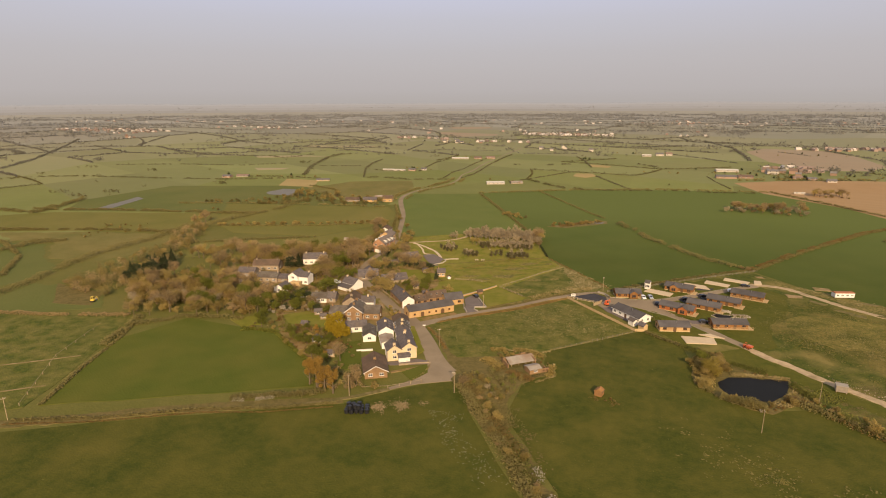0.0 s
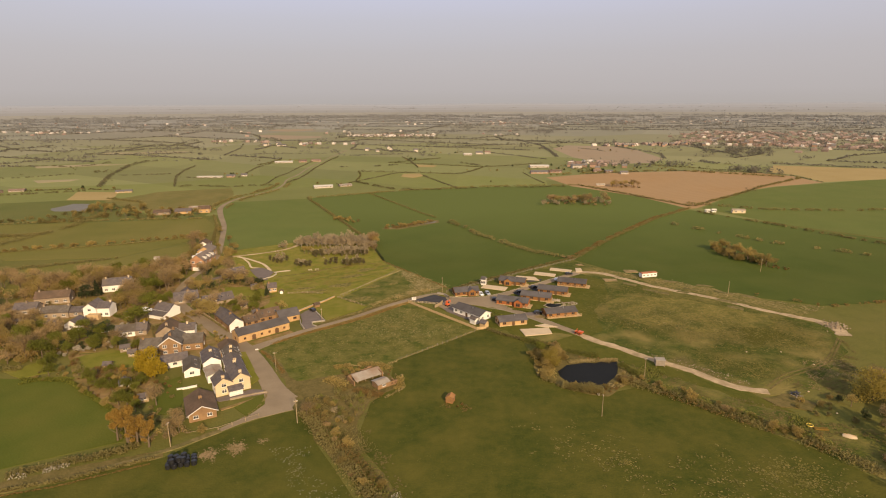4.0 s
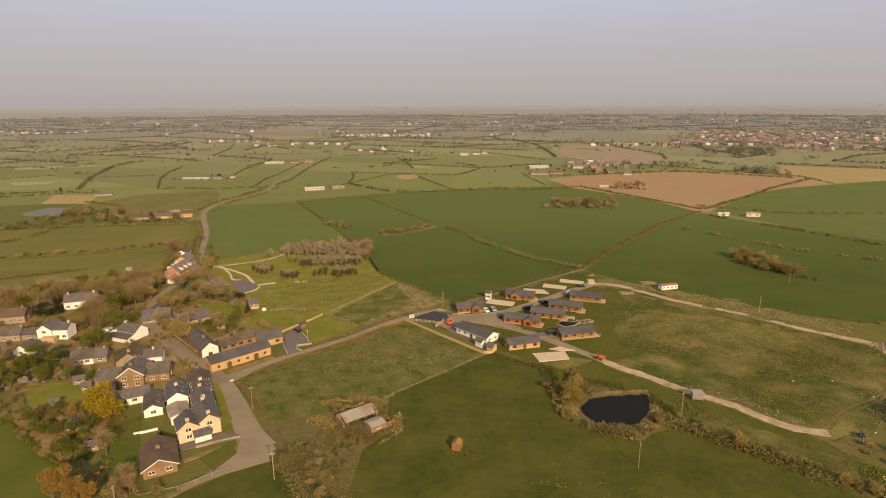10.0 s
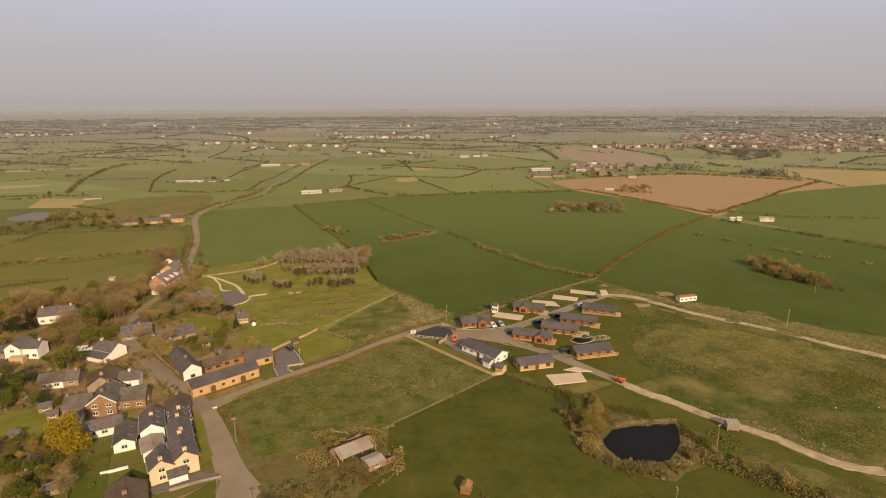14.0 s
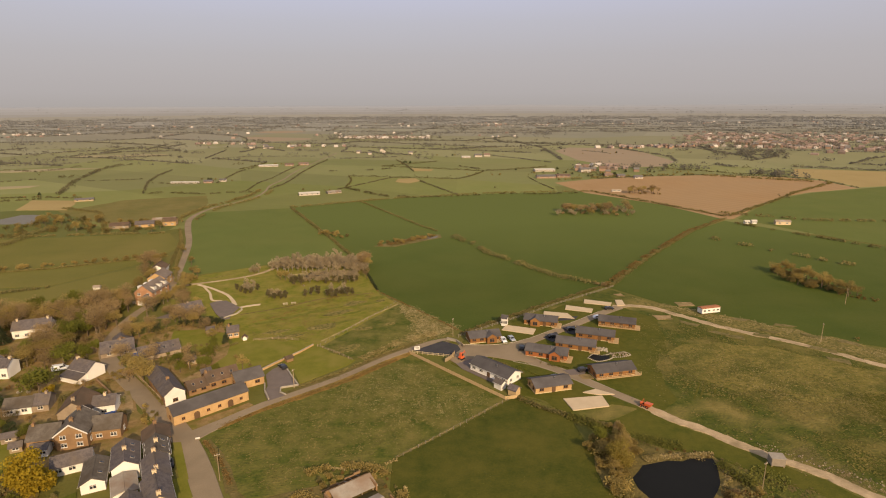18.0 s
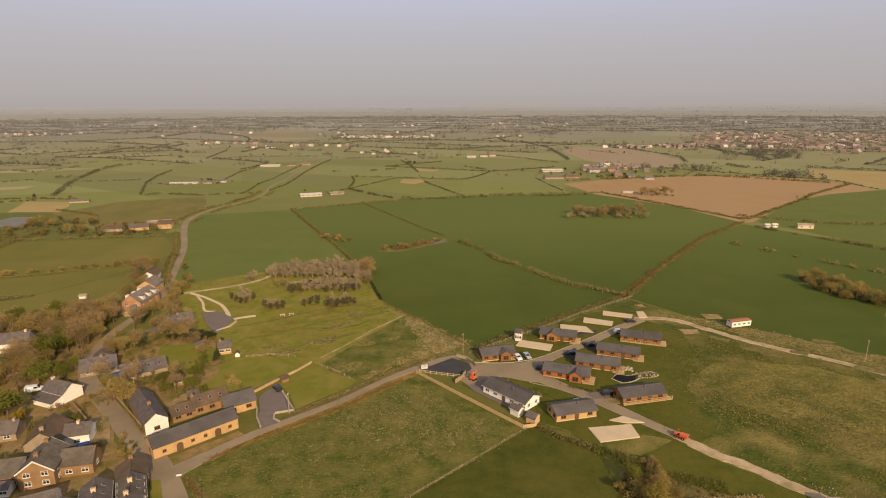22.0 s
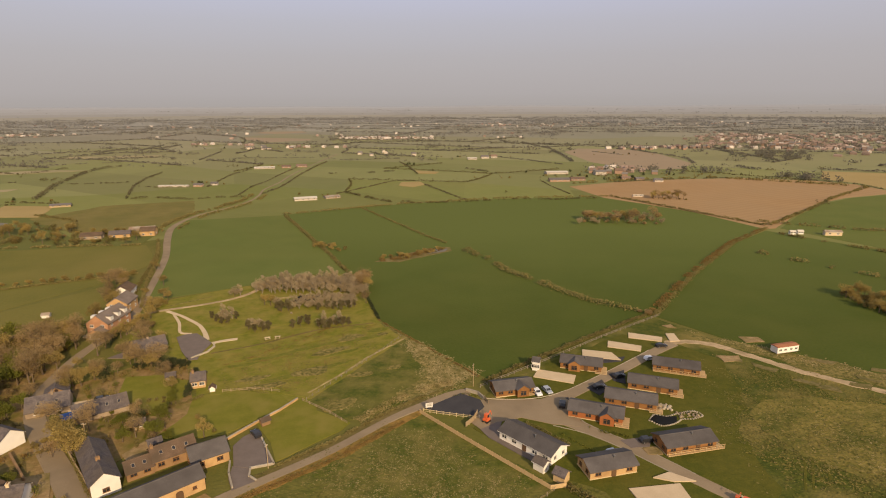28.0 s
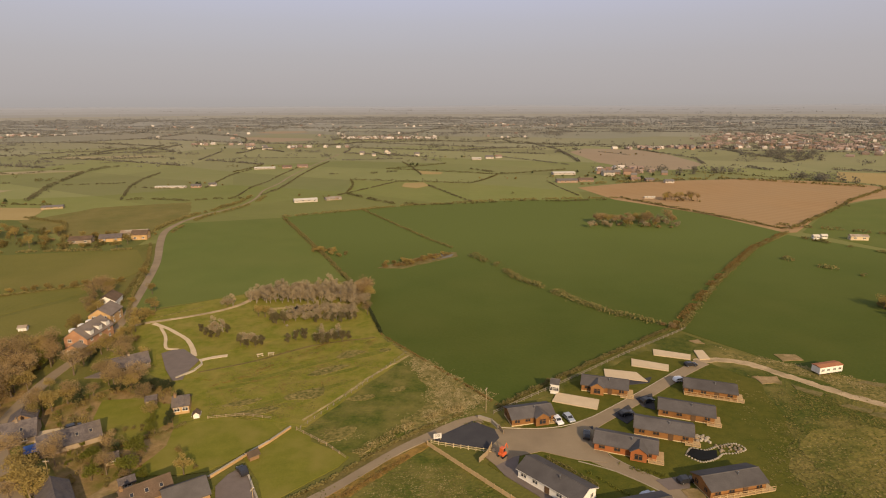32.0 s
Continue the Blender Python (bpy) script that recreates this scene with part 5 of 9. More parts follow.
def gabled(root, x0, y0, L, W, eaves, ridge, wall, roof, along="x", over=0.3, windows=0, storeys=1, door=False, side_windows=0, skylights=0, chimneys=(), back=True, gable_wall=None, ridge_cap=True, trim="frame", barge=None):
    """A gabled block with its corner at (x0, y0). The ridge runs along x or y; windows on the front (and sides)."""
    turn = Matrix.Translation((x0, y0, 0))
    A, B = (L, W) if along == "x" else (W, L)
    if along == "y":
        turn = turn @ Matrix.Translation((L, 0, 0)) @ pose(0, 0, 0, 0, 0, 90)
    # local frame: ridge along u (0..A), depth v (0..B)
    bm = extruded([(0, -0.1), (B, -0.1), (B, eaves), (B / 2, ridge), (0, eaves)], 0, A)
    wl_ob = part("wall", bm, wall, root, at=turn)
    if gable_wall is not None:
        part("gable_wall", extruded([(0.0, -0.05), (B, -0.05), (B, eaves + 0.0), (B / 2, ridge), (0.0, eaves)], -0.04, -0.004), gable_wall, root, "painted gable wall", at=turn)
    slope = (ridge - eaves) / (B / 2)
    if barge:
        for u in (-over * 0.8 - 0.06, A + over * 0.8 + 0.01):
            low = eaves - over * slope
            part("bargeboard", extruded([(-over, low - 0.2), (B / 2, ridge - 0.18), (B + over, low - 0.2), (B + over, low + 0.2), (B / 2, ridge + 0.22), (-over, low + 0.2)], u, u + 0.05), M[barge], root, at=turn)
    t = 0.16
    e = over
    prof = [(-e, eaves - e * slope + 0.03), (B / 2, ridge + 0.03), (B + e, eaves - e * slope + 0.03), (B + e, eaves - e * slope + 0.03 + t), (B / 2, ridge + 0.03 + t), (-e, eaves - e * slope + 0.03 + t)]
    rf = part("roof", extruded(prof, -e * 0.8, A + e * 0.8), roof, root, at=turn)
    if ridge_cap:
        part("ridge_cap", extruded([(B / 2 - 0.16, ridge + t - 0.08), (B / 2 + 0.16, ridge + t - 0.08), (B / 2 + 0.05, ridge + t + 0.1), (B / 2 - 0.05, ridge + t + 0.1)], -e * 0.8, A + e * 0.8), roof, rf)
    for side in (-e - 0.06, B + e - 0.04):
        part("gutter", boxed(-e * 0.7, side, eaves - e * slope - 0.06, A + e * 0.7, side + 0.1, eaves - e * slope + 0.05), M["frame"] if wall in (M["white"], M["cream"]) else M["slate"], rf)
    for k in range(skylights):
        u = A * (k + 0.7) / (skylights + 0.4)
        v = B * 0.22
        z = eaves + v * slope + 0.03 + t
        sky = part("skylight", boxed(-0.34, -0.45, 0, 0.34, 0.45, 0.07), M["tin"], rf, "grey framed skylight", at=Matrix.Translation((u, v, z)) @ pose(0, 0, 0, math.degrees(math.atan(slope)), 0, 0))
        part("pane", boxed(-0.27, -0.38, 0.07, 0.27, 0.38, 0.085), M["glass"], sky)
    for u, pot in chimneys:
        chimney(rf, A * u, B / 2, ridge - 0.7, ridge + pot, M["cream"] if wall in (M["cream"], M["white"]) else M["greystone"] if wall is M["greystone"] else M["brick"])
    # openings: the front is v = 0, its gable end faces the start of u
    rows = [0.95] if storeys == 1 else [0.95, 0.95 + eaves * 0.5]
    height = 1.05 if storeys == 1 else 1.15
    if along == "x":
        for z in rows:
            for k in range(windows):
                u = A * (k + 0.5) / windows
                if door and k == windows // 2 and z == rows[0]:
                    add_door(root, turn @ Matrix.Translation((u, 0, 0.0)))
                else:
                    add_window(root, turn @ Matrix.Translation((u, 0, z)), 1.15 if storeys == 2 else 1.3, height, trim)
        for z in rows:
            for k in range(side_windows):
                v = B * (k + 0.5) / side_windows
                add_window(root, turn @ Matrix.Translation((A, v, z)) @ pose(0, 0, 0, 0, 0, 90), 1.0, height, trim)
                add_window(root, turn @ Matrix.Translation((0, v, z)) @ pose(0, 0, 0, 0, 0, -90), 1.0, height, trim)
    else:
        # the gable at u = 0 is the front
        for z in rows:
            for k in range(windows):
                v = B * (k + 0.5) / windows
                if door and k == windows // 2 and z == rows[0]:
                    add_door(root, turn @ Matrix.Translation((0, v, 0.0)) @ pose(0, 0, 0, 0, 0, -90))
                else:
                    add_window(root, turn @ Matrix.Translation((-0.045 if gable_wall else 0, v, z)) @ pose(0, 0, 0, 0, 0, -90), 1.25, height, trim)
        for z in rows:
            for k in range(side_windows):
                u = A * (k + 0.5) / side_windows
                add_window(root, turn @ Matrix.Translation((u, 0, z)), 1.0, height, trim)
                add_window(root, turn @ Matrix.Translation((u, B, z)) @ pose(0, 0, 0, 0, 0, 180), 1.0, height, trim)
    return rf


def building(name, label, x, y, rot, category="house", group="", squat=0.86):
    return thing(name, pose(x, y, 0, 0, 0, rot) @ Matrix.Diagonal((1, 1, squat, 1)), label, category, group)


# lodges
def lodge(x, y, rot, L, wall, label, W=5.4, porch=None, deck="front", windows=4, wall_white=False, eaves=2.4, ridge=3.6, pots=1):
    h = building("lodge", label, x, y, rot, "lodge", "holiday lodges")
    rf = gabled(h, 0, 0, L, W, eaves, ridge, M[wall], M["slate_light"] if not wall_white else M["slate_light"], windows=windows, side_windows=2, over=0.4, door=True, trim="frame" if wall_white else "lodgetrim")
    part("plinth", boxed(-0.06, -0.06, -0.1, L + 0.06, W + 0.06, 0.35), M["white"] if wall_white else M["skirting"], h, "pale skirting round the base")
    part("flue", rod(bmesh.new(), (L * 0.6, W * 0.35, ridge - 0.7), (L * 0.6, W * 0.35, ridge + 0.5), 0.12, 0.12), M["steel"], rf)
    for u in (-0.36, L + 0.30):
        part("bargeboard", extruded([(-0.4, eaves - 0.3), (W / 2, ridge - 0.02), (W + 0.4, eaves - 0.3), (W + 0.4, eaves - 0.12), (W / 2, ridge + 0.16), (-0.4, eaves - 0.12)], u, u + 0.06), M["frame"] if wall_white else M["lodgetrim"], h)
    if porch is not None:
        pw = 3.2
        g = extruded([(0, 0), (pw, 0), (pw, 2.5), (pw / 2, 3.7), (0, 2.5)], 0, 1.3)
        m = Matrix.Translation((porch * L + pw / 2, -1.2, 0)) @ pose(0, 0, 0, 0, 0, 90)
        pc = part("porch", g, M[wall], h, "gabled timber porch", at=m)
        part("porch_roof", extruded([(-0.25, 2.4), (pw / 2, 3.8), (pw + 0.25, 2.4), (pw + 0.25, 2.54), (pw / 2, 3.95), (-0.25, 2.54)], -0.25, 3.2), M["slate_light"], pc)
        fr, gl = window_meshes(1.6, 1.5, "lodgetrim")
        win = part("window", fr, None, pc, at=Matrix.Translation((-0.01, pw / 2, 0.6)) @ pose(0, 0, 0, 0, 0, -90))
        part("pane", gl, None, pc, at=Matrix.Translation((-0.012, pw / 2, 0.6)) @ pose(0, 0, 0, 0, 0, -90))
    if deck:
        dx0, dx1, dy0 = (0, L + 1.7, -0.7) if deck == "front" else (L - 1.6, L + 1.5, -1.0) if deck == "end" else (-0.2, L * 0.55, -1.3)
        dk = part("deck", boxed(dx0, dy0, -0.05, dx1, 0, 0.3, bevel=0.02), M["deck"], h, "pale timber deck")
        if deck != "left":
            part("end_deck", boxed(L, 0.004, -0.05, L + (1.7 if deck == "front" else 1.5), W * 0.7, 0.296), M["deck"], h)
        n = int((dx1 - dx0) / 1.5)
        for k in range(n + 1):
            xx = dx0 + 0.06 + (dx1 - dx0 - 0.12) * k / n
            part("rail_post", boxed(xx - 0.05, dy0 + 0.02, 0.3, xx + 0.05, dy0 + 0.12, 1.25), M["deck"], dk)
        part("handrail", boxed(dx0, dy0 + 0.02, 1.25, dx1, dy0 + 0.12, 1.33), M["deck"], dk)
        part("rail", boxed(dx0, dy0 + 0.05, 0.75, dx1, dy0 + 0.09, 0.81), M["deck"], dk)
    return h


lodge(4.9, 204.7, 13, 10.2, "timber", "orange timber lodge with a gabled porch and grey roof", porch=0.68, deck="end")
lodge(24.6, 221.6, -17, 11.2, "timber", "timber lodge with a small gable and pale deck", porch=0.35, deck="end")
lodge(50.2, 219.9, -19, 12.0, "timber", "long timber lodge with grey roof and deck")
lodge(39.9, 209.4, -20, 12.0, "timber", "long timber lodge between two others", deck="end")
lodge(31.7, 201.5, -19, 12.0, "timber", "timber lodge with a cluttered rear patio", deck="end")
lodge(21.3, 195.6, -20, 12.4, "redtimber", "red-stained timber lodge with a gabled porch", porch=0.72, deck="end")
lodge(38.8, 179.8, 13, 12.0, "timber", "timber lodge beside the ornamental pond")
lodge(20.5, 171.6, 14, 10.4, "sandstone", "buff lodge beside the bare concrete bases", deck=None, windows=3)
lodge(4.0, 186.4, -46, 13.8, "white", "long white lodge with grey roof beside the fence", W=5.8, wall_white=True, windows=5, deck=None, eaves=2.6, ridge=4.0)


# hamlet
def hamlet():
    h = building("bungalow", "orange brick bungalow with a broad brown tiled roof", -63.6, 107.8, 28)
    gabled(h, 0, 0, 6.6, 10.0, 2.5, 4.6, M["brick"], M["browntile"], "y", over=0.5, windows=2, side_windows=3, chimneys=((0.45, 0.7),))
    part("bargeboard", extruded([(-0.45, 2.2), (3.3, 4.58), (7.05, 2.2), (7.05, 2.42), (3.3, 4.82), (-0.45, 2.42)], -0.5, -0.42), M["frame"], h, "white bargeboard", at=Matrix.Translation((6.6, 0, 0)) @ pose(0, 0, 0, 0, 0, 90))
    h = building("cream_house", "cream rendered house with twin gables and a glazed porch", -61.9, 120.8, 31.7)
    gabled(h, 0, 0, 4.5, 5.6, 4.1, 6.0, M["cream"], M["slate"], "y", windows=1, storeys=2, side_windows=2, chimneys=((0.06, 0.8),))
    gabled(h, 4.52, 0.5, 4.9, 9.0, 4.2, 6.2, M["cream"], M["slate"], "y", windows=1, storeys=2, side_windows=3, chimneys=((0.06, 0.9), (0.9, 0.8)))
    cons = part("conservatory", boxed(3.2, -1.9, -0.05, 6.8, 0.48, 2.0), M["white"], h, "white conservatory under the gables")
    part("roof", extruded([(-2.2, 1.95), (0, 2.85), (0, 2.97), (-2.2, 2.07)], 3.0, 7.0), M["slate"], cons)
    for k in range(4):
        fr, gl = window_meshes(0.85, 1.2)
        w = part("window", fr, None, cons, at=Matrix.Translation((3.66 + k * 0.89, -1.92, 0.6)))
    # terrace running back from the cream house, beside the road
    h = building("terraced_house", "slate-roofed house with a white gable end", -71.4, 135.6, 27, group="terrace")
    gabled(h, 0, 0, 5.0, 9, 3.6, 5.4, M["white"], M["slate"], "y", windows=1, storeys=1, side_windows=2, skylights=3, chimneys=((0.5, 0.8),))
    h = building("terraced_house", "slate-roofed terraced house joined to the cream house", -62.6, 131.6, 30, group="terrace")
    gabled(h, 0, 0, 4.7, 8.0, 3.9, 5.9, M["cream"], M["slate"], "y", windows=1, storeys=2, side_windows=3, chimneys=((0.1, 0.8), (0.95, 0.8)))
    h = building("terraced_house", "white terraced house with brown slate roof and skylights", -66.4, 139.6, 29, group="terrace")
    gabled(h, 0, 0, 4.6, 6.8, 3.5, 5.3, M["white"], M["stonetile"], "y", windows=1, storeys=2, side_windows=3, skylights=2, chimneys=((0.5, 0.9),))
    h = building("terraced_house", "brick terraced house at the far end of the row", -70.4, 146.4, 29, group="terrace")
    gabled(h, 0, 0, 5.4, 5.2, 2.9, 4.6, M["brick"], M["browntile"], "y", windows=1, side_windows=2, chimneys=((0.9, 0.8),))
    h = building("extension", "low white extension with a slate roof", -75.8, 132.2, 25)
    gabled(h, 0, 0, 4.3, 8.6, 2.4, 3.7, M["white"], M["stonetile"], "y", windows=1, side_windows=2, skylights=2)
    h = building("outhouse", "flat grey roofed outhouse behind the terrace", -67.4, 128.8, 31)
    gabled(h, 0, 0, 4.2, 6.4, 2.6, 3.2, M["white"], M["tin"], "y", windows=1)
    h = building("cottage", "white cottage wing with a long slate roof", -85.1, 137.6, 28)
    gabled(h, 0, 0, 7.4, 4.8, 2.4, 4.0, M["white"], M["slate"], windows=3, side_windows=1)
    h = building("brick_house", "brick house with a tall front gable and brown roof", -91.8, 146.6, 14)
    gabled(h, 1.6, 0, 6.4, 8.4, 4.5, 7.2, M["brick"], M["stonetile"], "y", windows=2, storeys=2, side_windows=2, barge="frame", chimneys=((0.2, 0.9), (0.8, 0.9)))
    gabled(h, 8.02, 2.6, 6.0, 5.4, 3.2, 5.6, M["brick"], M["stonetile"], windows=2, storeys=1, side_windows=1)
    gabled(h, -4.6, 1.4, 6.18, 6.4, 3.2, 5.4, M["brick"], M["stonetile"], windows=2, chimneys=((0.1, 0.8),))
    gabled(h, -3.0, -1.6, 3.4, 3.0, 2.2, 3.0, M["white"], M["slate"], windows=2)
    h = building("house", "brown roofed house behind the brick gable", -97.0, 158.0, 16)
    gabled(h, 0, 0, 7.0, 8.4, 3.4, 6.2, M["greystone"], M["browntile"], "y", windows=1, storeys=1, chimneys=((0.15, 0.9),))
    gabled(h, 7.02, 1.8, 5.0, 5.0, 3.2, 5.0, M["white"], M["slate"], windows=1, chimneys=((0.5, 0.8),))
    h = building("cottage", "long low white cottage with slate roof", -113.0, 161.6, 16)
    gabled(h, 0, 0, 6.2, 5.4, 2.4, 4.2, M["white"], M["stonetile"], windows=2, side_windows=1)
    gabled(h, 6.22, 0.3, 3.6, 5.4, 2.4, 4.4, M["greystone"], M["slate"], windows=1, chimneys=((0.75, 0.7),))
    h = building("white_house", "white house with a bright gable and a lean-to", -111.0, 183.6, -21)
    gabled(h, 0.8, 0, 7.4, 5.4, 3.2, 5.4, M["white"], M["slate"], windows=0, side_windows=0, chimneys=((0.1, 0.7),))
    lean = part("lean_to", extruded([(-2.8, -0.05), (-0.004, -0.05), (-0.004, 2.9), (-2.8, 1.9)], 1.0, 8.0), M["white"], h, "white lean-to")
    part("roof", extruded([(-3.1, 1.8), (-0.004, 2.92), (-0.004, 3.06), (-3.1, 1.95)], 0.8, 8.2), M["slate"], lean)
    h = building("white_house", "two storey white house with dark slate roof", -135.6, 180.4, 4)
    gabled(h, 0, 0, 4.6, 7, 4.6, 6.6, M["white"], M["slate"], "y", windows=1, storeys=2, side_windows=2)
    gabled(h, 4.62, 1.0, 4.4, 5.4, 4.2, 6.0, M["white"], M["slate"], windows=2, storeys=1, chimneys=((0.9, 0.8),))
    part("porch", boxed(2.2, -2.2, -0.05, 6.4, -0.02, 2.3, bevel=0.04), M["deck"], h, "pale glazed porch")
    h = building("cottage", "small white cottage with a gable front", -135.4, 168.8, 0)
    gabled(h, 0, 0, 5.0, 5.6, 2.4, 4.2, M["white"], M["slate"], "y", windows=1, side_windows=2)
    h = building("stone_house", "buff stone cottage with slate roof", -151.0, 179.0, 10)
    gabled(h, 0, 0, 9.5, 5.4, 3.0, 5.0, M["greystone"], M["stonetile"], windows=3, side_windows=1, chimneys=((0.05, 0.7), (0.95, 0.7)))
    gabled(h, 9.52, 0.8, 4.5, 4.4, 2.4, 3.9, M["greystone"], M["slate"], windows=1)
    h = building("stone_house", "stone cottage at the hamlet edge", -164.0, 182.5, 12)
    gabled(h, 0, 0, 8, 5.4, 3.0, 5.0, M["greystone"], M["slate"], windows=3, side_windows=1, chimneys=((0.5, 0.7),))
    h = building("farmhouse", "long brick farmhouse with brown tiles", -164.0, 194.0, 16)
    gabled(h, 0, 0, 12.5, 6.4, 3.4, 5.6, M["greystone"], M["browntile"], windows=4, side_windows=1, chimneys=((0.1, 0.8), (0.9, 0.8)))
    h = building("white_house", "long white house among bare trees", -146.0, 210.2, 19)
    gabled(h, 0, 0, 11, 6.4, 3.6, 6.2, M["white"], M["slate"], windows=4, side_windows=1, chimneys=((0.1, 0.8), (0.9, 0.8)))
    h = building("summerhouse", "small cream garden summerhouse", -128.0, 152.4, 40, "hut")
    gabled(h, 0, 0, 3, 3, 2.1, 3.3, M["white"], M["browntile"], "y", windows=1)
    h = building("shed", "little white garden shed with slate roof", -90.4, 124.6, 32, "shed")
    gabled(h, 0, 0, 2.6, 3.6, 1.9, 2.9, M["white"], M["slate"], "y", windows=1)
    # farm court
    h = building("white_barn", "brick barn with a white painted gable", -75.0, 166.2, 40, "barn")
    gabled(h, 0, 0, 5.0, 16, 3.5, 5.6, M["brick"], M["slate"], "y", windows=1, storeys=1, side_windows=3, trim="lodgetrim", gable_wall=M["white"], chimneys=((0.35, 0.7),))
    h = building("stone_barn", "long buff stone barn with arched openings", -68.6, 157.1, 42.3, "barn")
    gabled(h, 0, 0, 18.6, 5.4, 3.2, 4.9, M["sandstone"], M["slate_light"], over=0.25, side_windows=1, trim="lodgetrim")
    for u, kind in ((2.2, 0), (5.4, 1), (8.2, 0), (11.0, 0), (13.8, 1), (16.6, 0)):
        if kind:
            n = 8
            bm = bmesh.new()
            pts = [(-0.7, 0.05), (0.7, 0.05)] + [(0.7 * math.cos(math.pi * k / n), 1.55 + 0.7 * math.sin(math.pi * k / n)) for k in range(n + 1)]
            f = bm.faces.new([bm.verts.new((u + px, -0.012, pz)) for px, pz in pts])
            ext = bmesh.ops.extrude_face_region(bm, geom=[f])
            bmesh.ops.translate(bm, verts=[v for v in ext["geom"] if isinstance(v, bmesh.types.BMVert)], vec=(0, -0.04, 0))
            bmesh.ops.recalc_face_normals(bm, faces=bm.faces)
            part("arched_door", bm, M["door"], h, "dark arched doorway")
        else:
            add_window(h, Matrix.Translation((u, 0, 1.1)), 0.8, 0.8, "lodgetrim")
    h = building("brick_range", "low brick farm range with brown roof and skylights", -71.2, 171.6, 38, "barn")
    gabled(h, 0, 0, 5.0, 4.6, 2.2, 3.8, M["brick"], M["browntile"], skylights=2, windows=2, trim="lodgetrim")
    gabled(h, 5.02, 0.3, 8.4, 5.2, 2.8, 4.8, M["brick"], M["browntile"], skylights=3, windows=3, trim="lodgetrim", chimneys=((0.04, 0.6),))
    h = building("stone_range", "stone outbuilding with grey slate roof beside the yard", -59.6, 174.6, 35, "barn")
    gabled(h, 0, 0, 7.4, 6.0, 2.8, 4.8, M["sandstone"], M["slate_light"], windows=2, side_windows=1, trim="lodgetrim")
    h = building("slate_house", "low house under a wide blue-grey slate roof", -108.0, 195.0, 27)
    gabled(h, 0, 0, 9, 7, 2.0, 4.6, M["greystone"], M["slate"], windows=2, chimneys=((0.6, 0.9),), skylights=2)
    gabled(h, 3, 7.02, 5, 4, 2.6, 4.4, M["brick"], M["slate"], "y", windows=0)
    h = building("slate_house", "long low house with four skylights", -94.8, 192.6, 36)
    gabled(h, 0, 0, 11.4, 6, 1.9, 4.2, M["greystone"], M["slate"], skylights=4, windows=0)
    part("blue_canopy", boxed(-2.6, 0.6, 1.9, 0.1, 4.2, 2.02), M["bluesheet"], h, "blue sheet canopy")
    part("post", boxed(-2.5, 0.7, 0, -2.4, 0.8, 1.9), M["wood"], h)
    part("post", boxed(-2.5, 4.0, 0, -2.4, 4.1, 1.9), M["wood"], h)
    h = building("slate_house", "long low hall under a blue-grey slate roof", -101.6, 229.4, 36)
    gabled(h, 0, 0, 10.4, 6.4, 2.3, 4.4, M["greystone"], M["slate"], windows=4, side_windows=1, chimneys=((0.55, 0.6),))
    h = building("stone_hut", "small stone hut with slate roof and chimney", -75.0, 210.0, 18, "hut")
    gabled(h, 0, 0, 3.6, 4.4, 2.6, 4.2, M["sandstone"], M["slate"], "x", windows=2, chimneys=((0.15, 0.7),))
    h = building("kennel", "tiny white hut beside the stone hut", -69.4, 208.2, 18, "hut")
    gabled(h, 0, 0, 1.3, 1.5, 1.3, 1.9, M["white"], M["browntile"], "y")
    # red houses up the road
    h = building("red_house", "red brick house with white dormers and garage", -124.4, 246.6, -3)
    gabled(h, 0, 0, 7.2, 12.5, 4.8, 8.0, M["redbrick"], M["palered"], "y", windows=2, storeys=2, side_windows=3)
    gabled(h, 2.4, -3.2, 4.6, 3.2, 2.4, 3.9, M["redbrick"], M["palered"], "y")
    part("garage_door", boxed(2.9, -3.27, 0, 6.5, -3.2, 2.1), M["frame"], h, "white garage door")
    for v in (3.0, 7.0, 10.6):
        dm = part("dormer", boxed(5.0, v - 0.8, 5.2, 7.0, v + 0.8, 6.9), M["frame"], h, "white dormer")
        part("roof", boxed(4.7, v - 1.0, 6.9, 7.2, v + 1.0, 7.02), M["palered"], dm)
        dm = part("dormer", boxed(0.2, v - 0.8, 5.2, 2.2, v + 0.8, 6.9), M["frame"], h, "white dormer")
    h = building("red_house", "brick house with a cream gable and grey roof", -129.0, 266.0, 6)
    gabled(h, 0, 0, 7.0, 9.0, 4.4, 7.0, M["sandstone"], M["palered"], "y", windows=2, storeys=2, side_windows=2)
    h = building("red_house", "pale gabled house beside the winding road", -136.5, 283.0, 12)
    gabled(h, 0, 0, 6.2, 8.0, 3.2, 5.4, M["white"], M["browntile"], "y", windows=2, side_windows=2)
    h = building("field_shed", "small pale shelter in a pasture", -150.0, 262.0, 15, "shed")
    gabled(h, 0, 0, 2.4, 1.8, 1.5, 2.0, M["white"], M["tin"])
